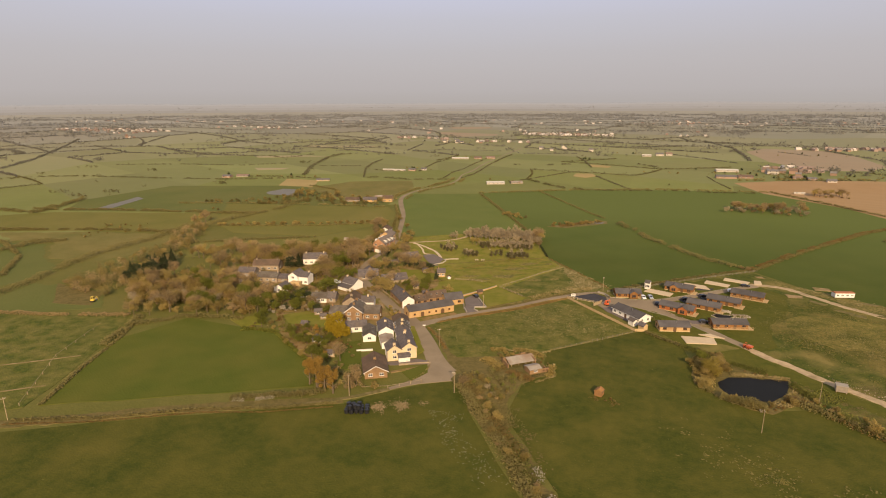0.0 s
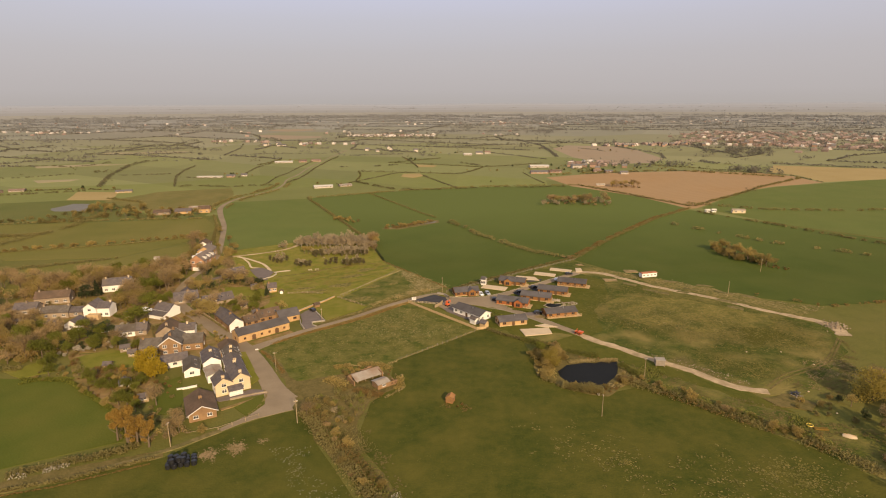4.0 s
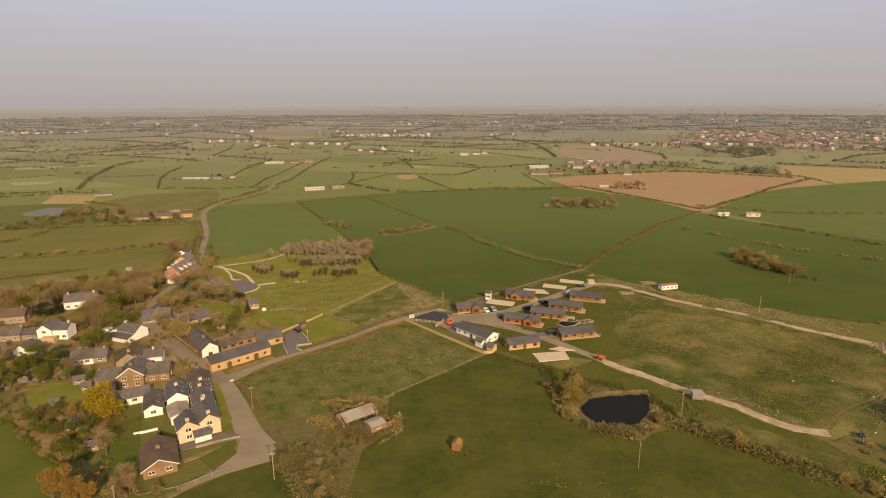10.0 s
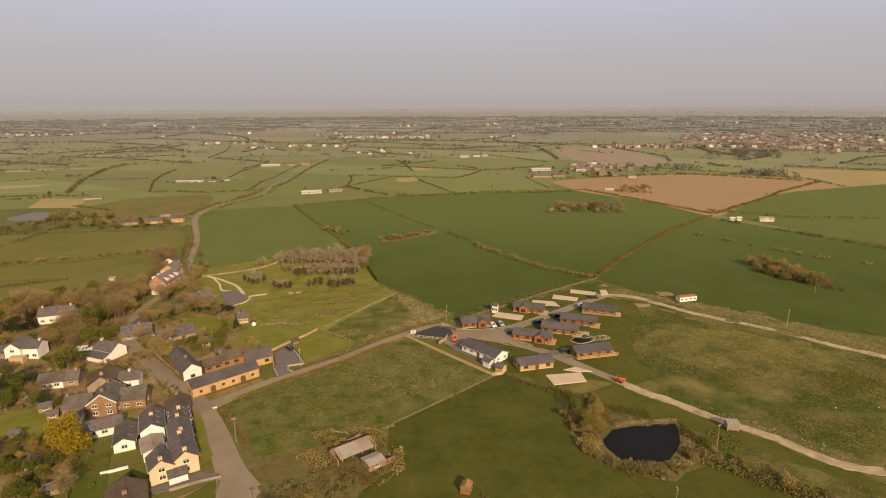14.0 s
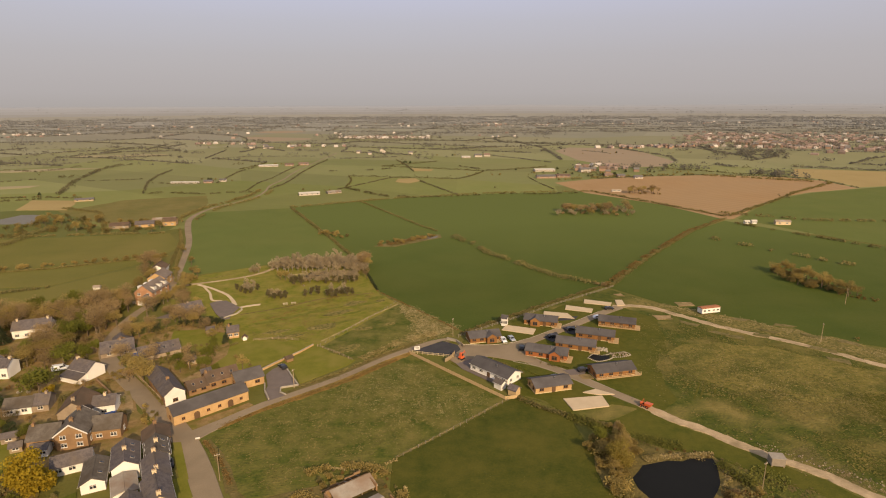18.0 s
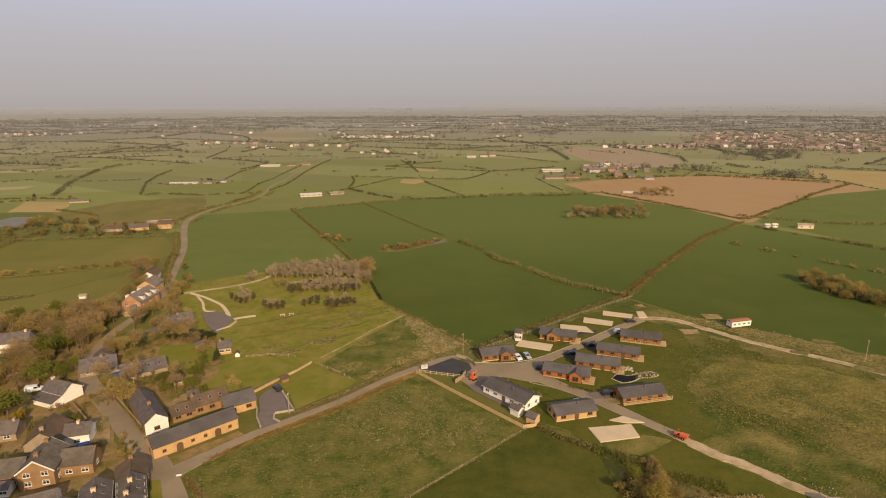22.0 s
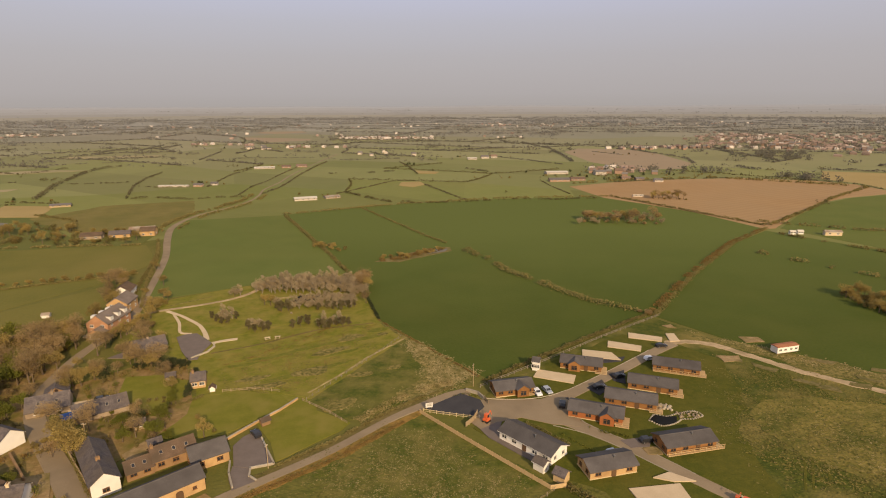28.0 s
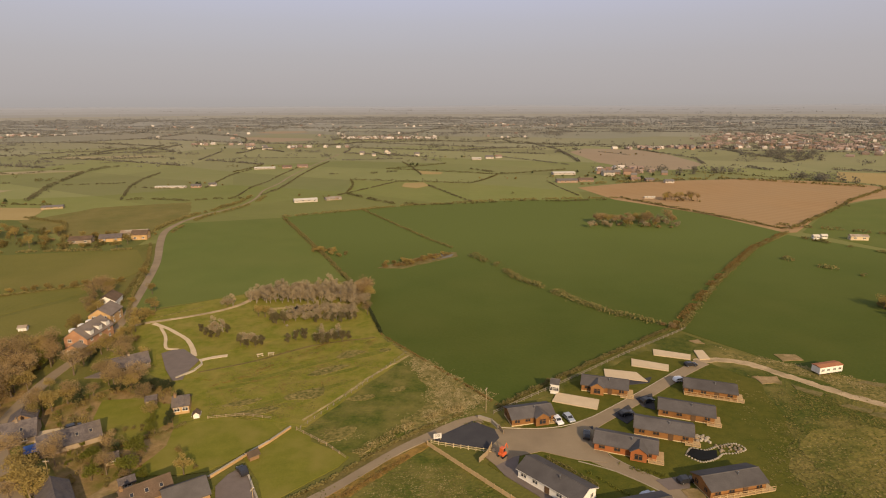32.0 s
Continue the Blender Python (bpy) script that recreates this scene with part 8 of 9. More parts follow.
line([(-75, 222), (-66, 228), (-54, 243), (-42, 258)], 0.4, 0.8, "bracken", leaf=0.22, per=6, gap=0.4)
line([(-82, 230), (-68, 226), (-50, 240), (-30, 257)], 0.35, 0.5, "meadow", leaf=0.2, per=6, gap=0.3)
line([(14.6, 171), (20, 165), (29, 159), (35, 156)], 1.2, 2.0, "hedge", per=12, gap=0.15)
line([(18, 188), (24, 181), (26, 178.6)], 0.6, 0.7, "leaf", leaf=0.2, per=12, gap=0.3, label="low shrubs beside the lodge road")
line([(10.8, 192.6), (15.5, 187.6), (19, 183.4)], 0.9, 1.4, "hedge", leaf=0.22, per=16, gap=0.15, label="shrub bed beside the white lodge")
line([(25, 190.6), (29, 188.2), (33, 186.6)], 0.8, 1.4, "leaf", leaf=0.22, per=14, gap=0.2, label="shrub bed in front of the red lodge")
line([(-6, 205.5), (-2.5, 206.8), (0, 205.4)], 0.5, 0.8, "leaf", leaf=0.2, per=10)


def tufts(poly, count, mat, label, size=(0.18, 0.4), seed=3, stray=0.0):
    rng = random.Random(seed)
    xs, ys = [p[0] for p in poly], [p[1] for p in poly]
    cs, ss = [], []
    while len(cs) < count * 5:
        x, y = rng.uniform(min(xs), max(xs)), rng.uniform(min(ys), max(ys))
        if inside(x, y, poly) and noise.noise(Vector((x / 6, y / 6, seed))) > -0.05:
            x, y = x + rng.gauss(0, stray), y + rng.gauss(0, stray)
            for _ in range(5):
                s = rng.uniform(*size)
                cs.append((x + rng.gauss(0, s), y + rng.gauss(0, s), 0.08 + s * 0.25 * rng.random()))
                ss.append(s * 0.6)
    v, f = flakes(cs, ss, flat=0.94, seed=seed)
    tagged(new("grass_tufts", flake_mesh("grass_tufts", v, f, mat)), label, "grass", kind="stuff")


tufts([(-60, 152), (-36, 181), (-14, 195), (11, 170), (-14, 147), (-40, 132)], 900, M["paddock"], "tussocks of pale and green grass", seed=3)
tufts([(-22, 246), (-31, 257), (-9, 230), (0, 219), (-8, 208), (-19, 202), (-20, 207), (-13, 216), (-17, 229)], 2600, M["strawgrass"], "pale dry grass tufts", (0.2, 0.5), seed=4, stray=1.2)
tufts([(62, 225), (100, 205), (134, 176), (126, 150), (98, 126), (70, 146), (52, 168)], 1300, M["rough"], "rough yellow grass tufts", seed=5)
tufts([(-74, 222), (-66, 244), (-32, 258), (-24, 244), (-44, 208), (-66, 208)], 800, M["meadow"], "dry meadow tufts", seed=6)
tufts([(-39, 115), (-33, 133), (-15, 136), (-19, 110), (-2, 70), (6, 46), (-12, 72), (-30, 102)], 420, M["scrub"], "dry scrub and dead grass", (0.3, 0.7), seed=7)
tufts([(57, 132), (58, 141), (82, 120), (100, 108), (124, 96), (110, 66), (98, 84), (76, 110)], 1200, M["scrub"], "brambles and dead grass on the bank", (0.3, 0.8), seed=8)
tufts([(70, 250), (104, 226), (138, 196), (150, 192), (138, 184), (112, 206), (86, 230)], 600, M["strawgrass"], "pale dry grass beside the track", (0.25, 0.6), seed=9)
tufts([(108, 186), (124, 180), (132, 164), (124, 152), (110, 152), (98, 164)], 1300, M["dry2"], "yellow grass thinning out near the track end", (0.3, 0.7), seed=31, stray=3.0)
tufts([(80, 150), (96, 154), (106, 142), (98, 132), (86, 136)], 700, M["dry2"], "thin yellow grass above the gravel track", (0.3, 0.7), seed=32, stray=2.4)
tufts([(101, 165), (110, 171), (118, 166), (112, 159), (105, 156)], 900, M["grass"], "darker green grass in a hollow", (0.3, 0.7), seed=33, stray=1.6)
tufts([(72.5, 146), (79, 146.6), (82, 139), (80, 134), (74, 138.5)], 420, M["scraped"], "pale rubble and dry soil above the track", (0.12, 0.34), seed=34, stray=1.0)
tufts([(-55.6, 94), (-51, 98.2), (-46.6, 98.4), (-46.2, 96.2), (-52.6, 92.8)], 230, M["soil"], "worn pale soil scattered beside the bales", (0.2, 0.5), seed=37, stray=0.7)
tufts([(-44, 99.6), (-42.4, 100.6), (-41.6, 99.6), (-43, 98.8)], 22, M["soil"], "small bare place in the field", (0.2, 0.4), seed=38, stray=0.4)
tufts([(72, 222), (86, 217), (110, 195), (124, 181), (114, 178), (92, 200), (74, 212)], 800, M["dry2"], "tan grass below the upper track", (0.3, 0.7), seed=39, stray=3.0)
tufts([(96, 124), (136, 160), (132, 148), (112, 120)], 300, M["scrub"], "weeds on disturbed ground", (0.3, 0.7), seed=10)

# trees round the outlying farms
for cx, cy, spread, count in ((-205, 392, 16, 10), (-186, 402, 10, 6), (-232, 616, 22, 8), (-205, 782, 26, 10), (-318, 1080, 36, 12), (110, 652, 40, 22), (170, 668, 40, 22), (190, 636, 24, 10), (46, 902, 26, 8), (-336, 508, 14, 7), (-410, 505, 14, 8), (-110, 545, 20, 4), (-45, 792, 14, 7), (270, 915, 60, 16), (230, 668, 40, 14)):
    for _ in range(count):
        plant(tree_rng.choice(("bush", "hedgebush", "yew", "thicket")), cx + tree_rng.gauss(0, spread), cy + abs(tree_rng.gauss(0, spread * 0.5)), tree_rng.uniform(0.45, 0.8))

for poly, count, kinds in (
    ([(-84, 112), (-76, 101), (-70, 100), (-72, 114), (-80, 122)], 14, ("bush", "hedgebush", "bare", "rust")),
    ([(-104, 126), (-90, 116), (-80, 122), (-86, 130), (-98, 140)], 22, ("bush", "leaf", "hedgebush", "gorse")),
    ([(-126, 150), (-104, 152), (-100, 158), (-110, 160), (-124, 160)], 14, ("bush", "leaf", "yew", "blossom")),
    ([(-150, 164), (-138, 160), (-128, 160), (-138, 168), (-150, 176)], 16, ("bush", "bud", "hedgebush")),
    ([(-170, 176), (-150, 174), (-140, 176), (-150, 178), (-166, 181)], 14, ("bush", "bud", "hedgebush", "bare")),
    ([(-128, 188), (-118, 182), (-120, 176), (-128, 174), (-124, 184)], 8, ("bush", "leaf", "bud")),
    ([(-148, 186), (-140, 184), (-136, 188), (-146, 194)], 8, ("bud", "bare", "hedgebush")),
    ([(-70, 160), (-76, 158), (-82, 166), (-78, 166)], 6, ("bush", "hedgebush")),
    ([(-98, 180), (-90, 176), (-86, 182), (-96, 190)], 9, ("bud", "bush", "bare")),
    ([(-84, 199), (-70, 192), (-66, 186), (-74, 184), (-84, 192)], 10, ("bush", "bare", "leaf")),
    ([(-110, 186), (-98, 182), (-94, 186), (-104, 192)], 4, ("bush", "hedgebush")),
):
    grove(kinds, poly, count, s=(0.35, 0.65), clear=CLEAR)
tufts([(-40, 97), (-30, 98), (-18, 80), (-4, 60), (-16, 66), (-34, 86)], 260, M["blossom"], "pale flowers scattered in the grass", (0.10, 0.2), seed=12)
tufts([(-20, 112), (10, 150), (28, 130), (60, 112), (80, 90), (70, 20), (20, 20), (-4, 76)], 420, M["paddock"], "small pale tufts in the pasture", (0.12, 0.3), seed=13)
tufts([(70, 91), (80, 93), (86, 87), (74, 82)], 130, M["dry2"], "worn yellow grass in the pasture", (0.3, 0.7), seed=35, stray=1.6)
tufts([(41, 92), (44, 93), (47, 88), (45, 87)], 60, M["dry2"], "pale dry grass in the pasture", (0.2, 0.4), seed=36, stray=0.5)
tufts([(-60, 92), (-100, 76), (-140, 56), (-100, 10), (-20, 30), (-4, 56), (-30, 96)], 320, M["paddock"], "small tufts in the lower field", (0.12, 0.28), seed=14)
tufts([(0, 116), (6, 113), (8, 115), (3, 119)], 40, M["bracken"], "dry weeds beside the brick hut", (0.2, 0.4), seed=15)
tufts([(-48, 206), (-30, 256), (-60, 246), (-76, 226)], 260, M["bracken"], "brown tussocks in the meadow", (0.25, 0.55), seed=16)

for k, (cx, cy, r) in enumerate(((-42.8, 233.5, 5), (-46.3, 219.6, 5), (-56.3, 211.2, 5), (-38.4, 243.7, 4), (-33.7, 201.5, 4.4), (-60.3, 215.4, 4))):
    ring = [(cx + r * math.cos(a), cy + 0.55 * r * math.sin(a)) for a in (math.tau * q / 10 for q in range(10))]
    tufts(ring, 70, M["strawgrass"], "pale dead tufts in the meadow", (0.15, 0.38), seed=40 + k, stray=0.8)
    tufts(ring, 40, M["scrub"], "dark dead tufts in the meadow", (0.2, 0.45), seed=50 + k, stray=0.8)
for k in range(26):
    t = k / 25
    plant("hedgebush", -250 + 104 * t + tree_rng.uniform(-1.5, 1.5), 276.5 + 40 * t + tree_rng.uniform(-1, 1), tree_rng.uniform(0.6, 0.95))
for x, y, s in ((-166, 148, 1.0), (-172, 142, 1.05), (-178, 138, 1.0), (-160, 152, 1.1), (-184, 142, 0.9), (-150, 150, 0.9)):
    plant("tan", x, y, s)
tufts([(-36, 172), (-16, 190), (8, 168), (-8, 156)], 1500, M["strawgrass"], "straw-coloured grass tussocks", (0.14, 0.34), seed=17, stray=2.0)
tufts([(-58, 152), (-36, 179), (-18, 192), (10, 169), (-14, 147), (-40, 133)], 1500, M["dry"], "clumps of tan grass in the paddock", (0.25, 0.55), seed=33, stray=2.0)
tufts([(64, 196), (76, 203), (98, 201), (120, 178), (108, 162), (88, 170), (72, 176)], 1600, M["strawgrass"], "straw-coloured tussocks in rough grass", seed=18)
grove(("bush", "hedgebush", "bare", "leaf", "bush"), [(-172, 172), (-172, 204), (-124, 216), (-110, 196), (-96, 180), (-84, 166), (-94, 158), (-104, 150), (-126, 152)], 64, s=(0.3, 0.62), clear=CLEAR + [(-109, 166, 6), (-92, 162, 7), (-88, 154, 8), (-131, 183, 7), (-106, 187, 7)])
grove(("bush", "hedgebush", "gorse", "leaf"), [(-104, 212), (-92, 222), (-80, 224), (-73, 206), (-72, 190), (-78, 178), (-90, 192)], 24, s=(0.25, 0.5), clear=[(-103, 199, 8), (-90, 198, 8), (-88, 211, 8), (-75, 212, 5)])
grove(("gorse", "blossom", "hedgebush"), [(43, 121.8), (47, 122.4), (52.6, 128), (54.6, 134), (52, 131), (46, 126)], 12, s=(0.35, 0.65))
tufts([(62, 226), (84, 238), (138, 186), (132, 150), (100, 124), (66, 146), (50, 168)], 800, M["dry"], "coarse yellow-green tussocks", (0.3, 0.6), seed=19)
tufts([(-72, 222), (-66, 244), (-32, 257), (-24, 246), (-44, 208), (-66, 209)], 900, M["dry"], "brownish tussocks in the meadow", (0.25, 0.5), seed=20)
tufts([(-60, 152), (-36, 181), (-14, 195), (11, 170), (-14, 147), (-40, 132)], 700, M["dry"], "yellowish tussocks in the paddock", (0.25, 0.5), seed=21)
tufts([(104, 126), (112, 144), (130, 146), (124, 130), (112, 122)], 260, M["soil"], "broken pale clods of earth", (0.2, 0.5), seed=22)
tufts([(64, 194), (77, 203), (91, 191), (101, 180), (108, 170), (103, 158), (92, 162), (79, 170), (68, 174), (62, 184)], 1500, M["dry"], "dry yellow grass spread through the rough field", (0.35, 0.75), seed=23, stray=4.0)
tufts([(70, 190), (90, 186), (100, 172), (92, 166), (76, 174)], 500, M["strawgrass"], "bleached grass in the rough field", (0.2, 0.45), seed=24, stray=4.0)
tufts([(104, 160), (132, 166), (134, 176), (112, 190), (100, 184)], 450, M["dry"], "dry yellow grass towards the track", (0.3, 0.6), seed=25, stray=3.0)
plant("willow", 116.6, 119.7, 1.0)
plant("rust", 124.5, 124.0, 1.0)
plant("tan", 122.0, 112.0, 1.0)
for x, y, kind, s in ((108.6, 116.4, "bud", 0.5), (106.8, 118.5, "yew", 0.4), (108.1, 110.4, "yew", 0.55), (104.3, 108.4, "bush", 1.0), (110, 106, "bush", 1.2), (5.6, 117.0, "gorse", 0.5), (4.4, 115.8, "gorse", 0.4), (6.6, 116.2, "bush", 0.4),
                      (-70.4, 99.2, "rust", 1.0), (-73.4, 98.4, "rust", 1.1), (-64.2, 103.6, "bare", 0.6), (-66.4, 106.8, "bare", 0.55), (-79, 121, "gorse", 0.5), (-76.4, 123, "gorse", 0.45), (-80.5, 131, "bush", 0.6)):
    plant(kind, x, y, s)
grove(("bush", "leaf", "hedgebush", "gorse"), [(-108, 131.5), (-94, 123), (-84, 113.5), (-79, 113), (-84, 124), (-92, 133), (-97, 137)], 40, s=(0.3, 0.6), clear=[(-89, 126, 4)])
grove(("bush", "leaf", "hedgebush", "blossom"), [(-126, 146), (-118, 147), (-109, 153), (-99, 150), (-102, 156), (-116, 157)], 22, s=(0.35, 0.65), clear=[(-108, 164, 6)])
tufts([(24, 108), (48, 92), (84, 92), (88, 82), (70, 72), (30, 90)], 350, M["dry"], "thin dry streaks in the pasture", (0.3, 0.7), seed=26, stray=3.0)
grove(("hedgebush", "thicket", "bush"), [(31, 146), (33, 152), (37, 155), (40, 150), (38, 144), (34, 141)], 14, s=(0.6, 0.95))
plant("willow", 33.4, 141.0, 0.6, 1.1)
plant("bud", 31.4, 138.0, 0.6)
plant("bud", 36.0, 146.0, 0.7)
plant("leaf", 31.6, 149.0, 0.6)
line([(39, 142.4), (43.5, 143.4), (48, 143.8), (52.4, 143)], 0.9, 1.8, "strawgrass", leaf=0.22, per=40, gap=0.05, label="pale dry reeds along the pond")
line([(52, 133), (54.6, 136), (55, 139.6)], 0.8, 1.4, "strawgrass", leaf=0.22, per=30, gap=0.1, label="pale dry reeds along the pond")
tufts([(49, 126.6), (53.6, 128.6), (54.4, 132), (51, 129.6)], 120, M["strawgrass"], "pale trampled grass at the pond corner", (0.2, 0.45), seed=34)
plant("bud", 35.4, 146.6, 0.5)
tufts([(66, 148), (88, 129), (86, 126), (62, 146)], 260, M["soil"], "broken pale soil and stones beside the track", (0.15, 0.4), seed=27, stray=0.8)
line([(-68.6, 149.4), (-65, 145.6), (-61.9, 141.4), (-62.4, 139)], 0.9, 0.7, "evergreen", leaf=0.2, per=22, label="dark clipped hedge round a front lawn")
line([(-49.8, 124.6), (-48.2, 121), (-48.4, 116), (-50.4, 110.6)], 0.5, 0.7, "hedge", leaf=0.2, per=14, gap=0.2)
for x, y, kind, s in ((-74, 120.5, "bush", 0.7), (-77.6, 126.6, "gorse", 0.7), (-79.6, 128.2, "gorse", 0.6), (-75.8, 129, "bush", 0.5), (-66.6, 122.6, "yew", 0.3), (-68.4, 125.2, "bush", 0.5), (-93, 168.6, "gorse", 0.5), (-85.6, 160.4, "gorse", 0.55), (-82.4, 158, "bush", 0.7), (-79, 155.2, "gorse", 0.5)):
    plant(kind, x, y, s)
tufts([(56, 186), (66, 204), (80, 208), (112, 172), (110, 156), (92, 156), (66, 168)], 1500, M["dry2"], "yellow-green tussocks fading into the rough grass", (0.3, 0.7), seed=28, stray=3.0)
tufts([(56, 186), (66, 204), (80, 208), (112, 172), (110, 156), (92, 156), (66, 168)], 1100, M["rough"], "green tussocks in the yellowing grass", (0.3, 0.7), seed=29, stray=3.0)

# ---- loose things ----
def car(x, y, rot, mat, label, van=False):
    c = thing("van" if van else "car", pose(x, y, 0.17, 0, 0, rot) @ Matrix.Scale(0.84, 4), label, "van" if van else "car", "parked vehicles")
    L, W = (4.9, 1.95) if van else (4.3, 1.78)
    if van:
        prof = [(-L / 2, 0.3), (L / 2, 0.3), (L / 2, 0.95), (L / 2 - 0.9, 1.15), (L / 2 - 1.5, 1.95), (-L / 2 + 0.1, 2.0), (-L / 2, 1.8)]
        cab = [(L / 2 - 1.0, 1.2), (L / 2 - 1.55, 1.85), (L / 2 - 2.4, 1.85), (L / 2 - 2.4, 1.2)]
    else:
        prof = [(-L / 2, 0.3), (L / 2, 0.3), (L / 2, 0.62), (L / 2 - 0.15, 0.78), (L / 2 - 1.1, 0.9), (L / 2 - 1.75, 1.40), (-L / 2 + 0.75, 1.44), (-L / 2 + 0.08, 0.95)]
        cab = [(L / 2 - 1.2, 0.94), (L / 2 - 1.75, 1.34), (-L / 2 + 0.8, 1.37), (-L / 2 + 0.3, 0.98)]
    m = pose(0, 0, 0, 0, 0, -90)
    bm = extruded(prof, -W / 2, W / 2)
    bmesh.ops.bevel(bm, geom=list(bm.edges), offset=0.06, segments=2, affect="EDGES")
    part("body", bm, mat, c, at=m)
    part("side_windows", extruded(cab, -W / 2 - 0.006, W / 2 + 0.006), M["glass"], c, at=m)
    a, b = (prof[3], prof[4]) if van else (prof[4], prof[5])
    bm = bmesh.new()
    nrm = Vector((0, b[1] - a[1], a[0] - b[0])).normalized() * 0.012
    q = [Vector((s * (W / 2 - 0.14), p[0], p[1])) + nrm for s, p in ((-1, a), (1, a), (1, b), (-1, b))]
    bm.faces.new([bm.verts.new(v.lerp(sum(q, Vector()) / 4, 0.08)) for v in q])
    part("windscreen", bm, M["glass"], c, at=m)
    for sx in (-1, 1):
        part("headlight", boxed(sx * W * 0.34 - 0.17, L / 2 - 0.05, 0.56, sx * W * 0.34 + 0.17, L / 2 + 0.012, 0.70), M["lamp"], c, at=m)
        for yy in (L / 2 - 0.8, -L / 2 + 0.8):
            w = part("wheel", rod(bmesh.new(), (sx * (W / 2 - 0.2), yy, 0.31), (sx * (W / 2 + 0.02), yy, 0.31), 0.31, 0.31, 12), M["rubber"], c, at=m)
            part("rim", rod(bmesh.new(), (sx * (W / 2 + 0.015), yy, 0.31), (sx * (W / 2 + 0.03), yy, 0.31), 0.19, 0.17, 10), M["steel"], w)
    return c


car(15.6, 206.6, -72, M["carwhite"], "white hatchback parked beside a timber lodge")
car(18.4, 207.6, -70, M["carsilver"], "silver car parked beside a timber lodge")
car(-50.9, 187.9, 130, M["cardark"], "dark blue car in the paved yard")
car(51.8, 226.6, 15, M["carwhite"], "white car beside the lodge road")
car(58.4, 235.6, 10, M["cardark"], "dark car at the end of the lodge road")
car(32.4, 209.6, 20, M["cardark"], "dark car parked behind a lodge")
car(36.4, 184.8, 12, M["cardark"], "dark car on a lodge drive")
car(27.6, 180.2, 20, M["carsilver"], "silver car behind the buff lodge")
car(20.9, 200.6, 75, M["cardark"], "dark car beside the turning area")
car(-62.6, 141.6, 120, M["cardark"], "black car outside the terrace")
car(-115.5, 187.4, 25, M["carwhite"], "white van behind a white house", van=True)
car(-99, 234.0, 30, M["cardark"], "dark car in the paved car park")
car(-95, 204, 40, M["cardark"], "dark car in a pale yard")


def digger(x, y, rot, mat, label):
    d = thing("mini_digger", pose(x, y, 0.17, 0, 0, rot), label, "digger")
    for s in (-1, 1):
        part("track", boxed(-0.9, s * 0.6 - 0.17, 0, 0.9, s * 0.6 + 0.17, 0.45, bevel=0.12), M["rubber"], d)
    part("chassis", boxed(-0.75, -0.65, 0.45, 0.7, 0.65, 1.05, bevel=0.08), mat, d)
    cb = part("cab", boxed(-0.55, -0.5, 1.05, 0.4, 0.45, 2.2, bevel=0.08), mat, d)
    part("cab_window", boxed(0.395, -0.38, 1.3, 0.42, 0.33, 2.05), M["glass"], cb)
    part("cab_window", boxed(-0.4, -0.52, 1.3, 0.28, -0.49, 2.05), M["glass"], cb)
    part("boom", rod(bmesh.new(), (0.6, 0.2, 0.9), (1.7, 0.2, 2.2), 0.13, 0.10, 5), mat, d)
    part("dipper", rod(bmesh.new(), (1.7, 0.2, 2.2), (2.3, 0.2, 0.8), 0.10, 0.08, 5), mat, d)
    part("bucket", extruded([(2.1, 0.2), (2.5, 0.1), (2.6, 0.6), (2.3, 0.8)], -0.1, 0.5), M["steel"], d, at=pose(0, 0, 0, 0, 0, -90) @ pose(0, 0, 0, 0, 0, 90))
    return d


def dumper(x, y, rot):
    d = thing("dumper_truck", pose(x, y, 0.17, 0, 0, rot) @ Matrix.Scale(0.8, 4), "orange-red site dumper on the gravel track", "dumper")
    part("chassis", boxed(-1.5, -0.55, 0.45, 1.3, 0.55, 0.85, bevel=0.06), M["red"], d)
    part("skip", extruded([(0.1, 0.9), (1.9, 1.0), (2.2, 1.7), (-0.1, 1.6)], -0.85, 0.85), M["red"], d, at=pose(0, 0, 0, 0, 0, -90))
    part("engine_cover", boxed(-1.7, -0.5, 0.85, -0.8, 0.5, 1.4, bevel=0.08), M["red"], d)
    part("seat", boxed(-0.75, -0.25, 0.85, -0.3, 0.25, 1.25, bevel=0.05), M["rubber"], d)
    for s in (-1, 1):
        part("roll_bar", rod(bmesh.new(), (-0.8, s * 0.45, 0.85), (-0.8, s * 0.45, 2.4), 0.04, 0.04), M["red"], d)
        for u in (-1.1, 0.9):
            w = part("wheel", rod(bmesh.new(), (u, s * 0.55, 0.45), (u, s * 0.9, 0.45), 0.45, 0.45, 12), M["rubber"], d)
            part("rim", rod(bmesh.new(), (u, s * 0.9, 0.45), (u, s * 0.92, 0.45), 0.22, 0.2, 10), M["red"], w)
    part("roll_bar_top", boxed(-0.84, -0.45, 2.36, -0.76, 0.45, 2.44), M["red"], d)


dumper(47.2, 164.6, -45)
digger(1.6, 193.2, 50, M["red"], "orange-red mini digger beside the fence")
digger(-199.5, 136.0, 20, M["yellow"], "yellow digger on trampled ground")


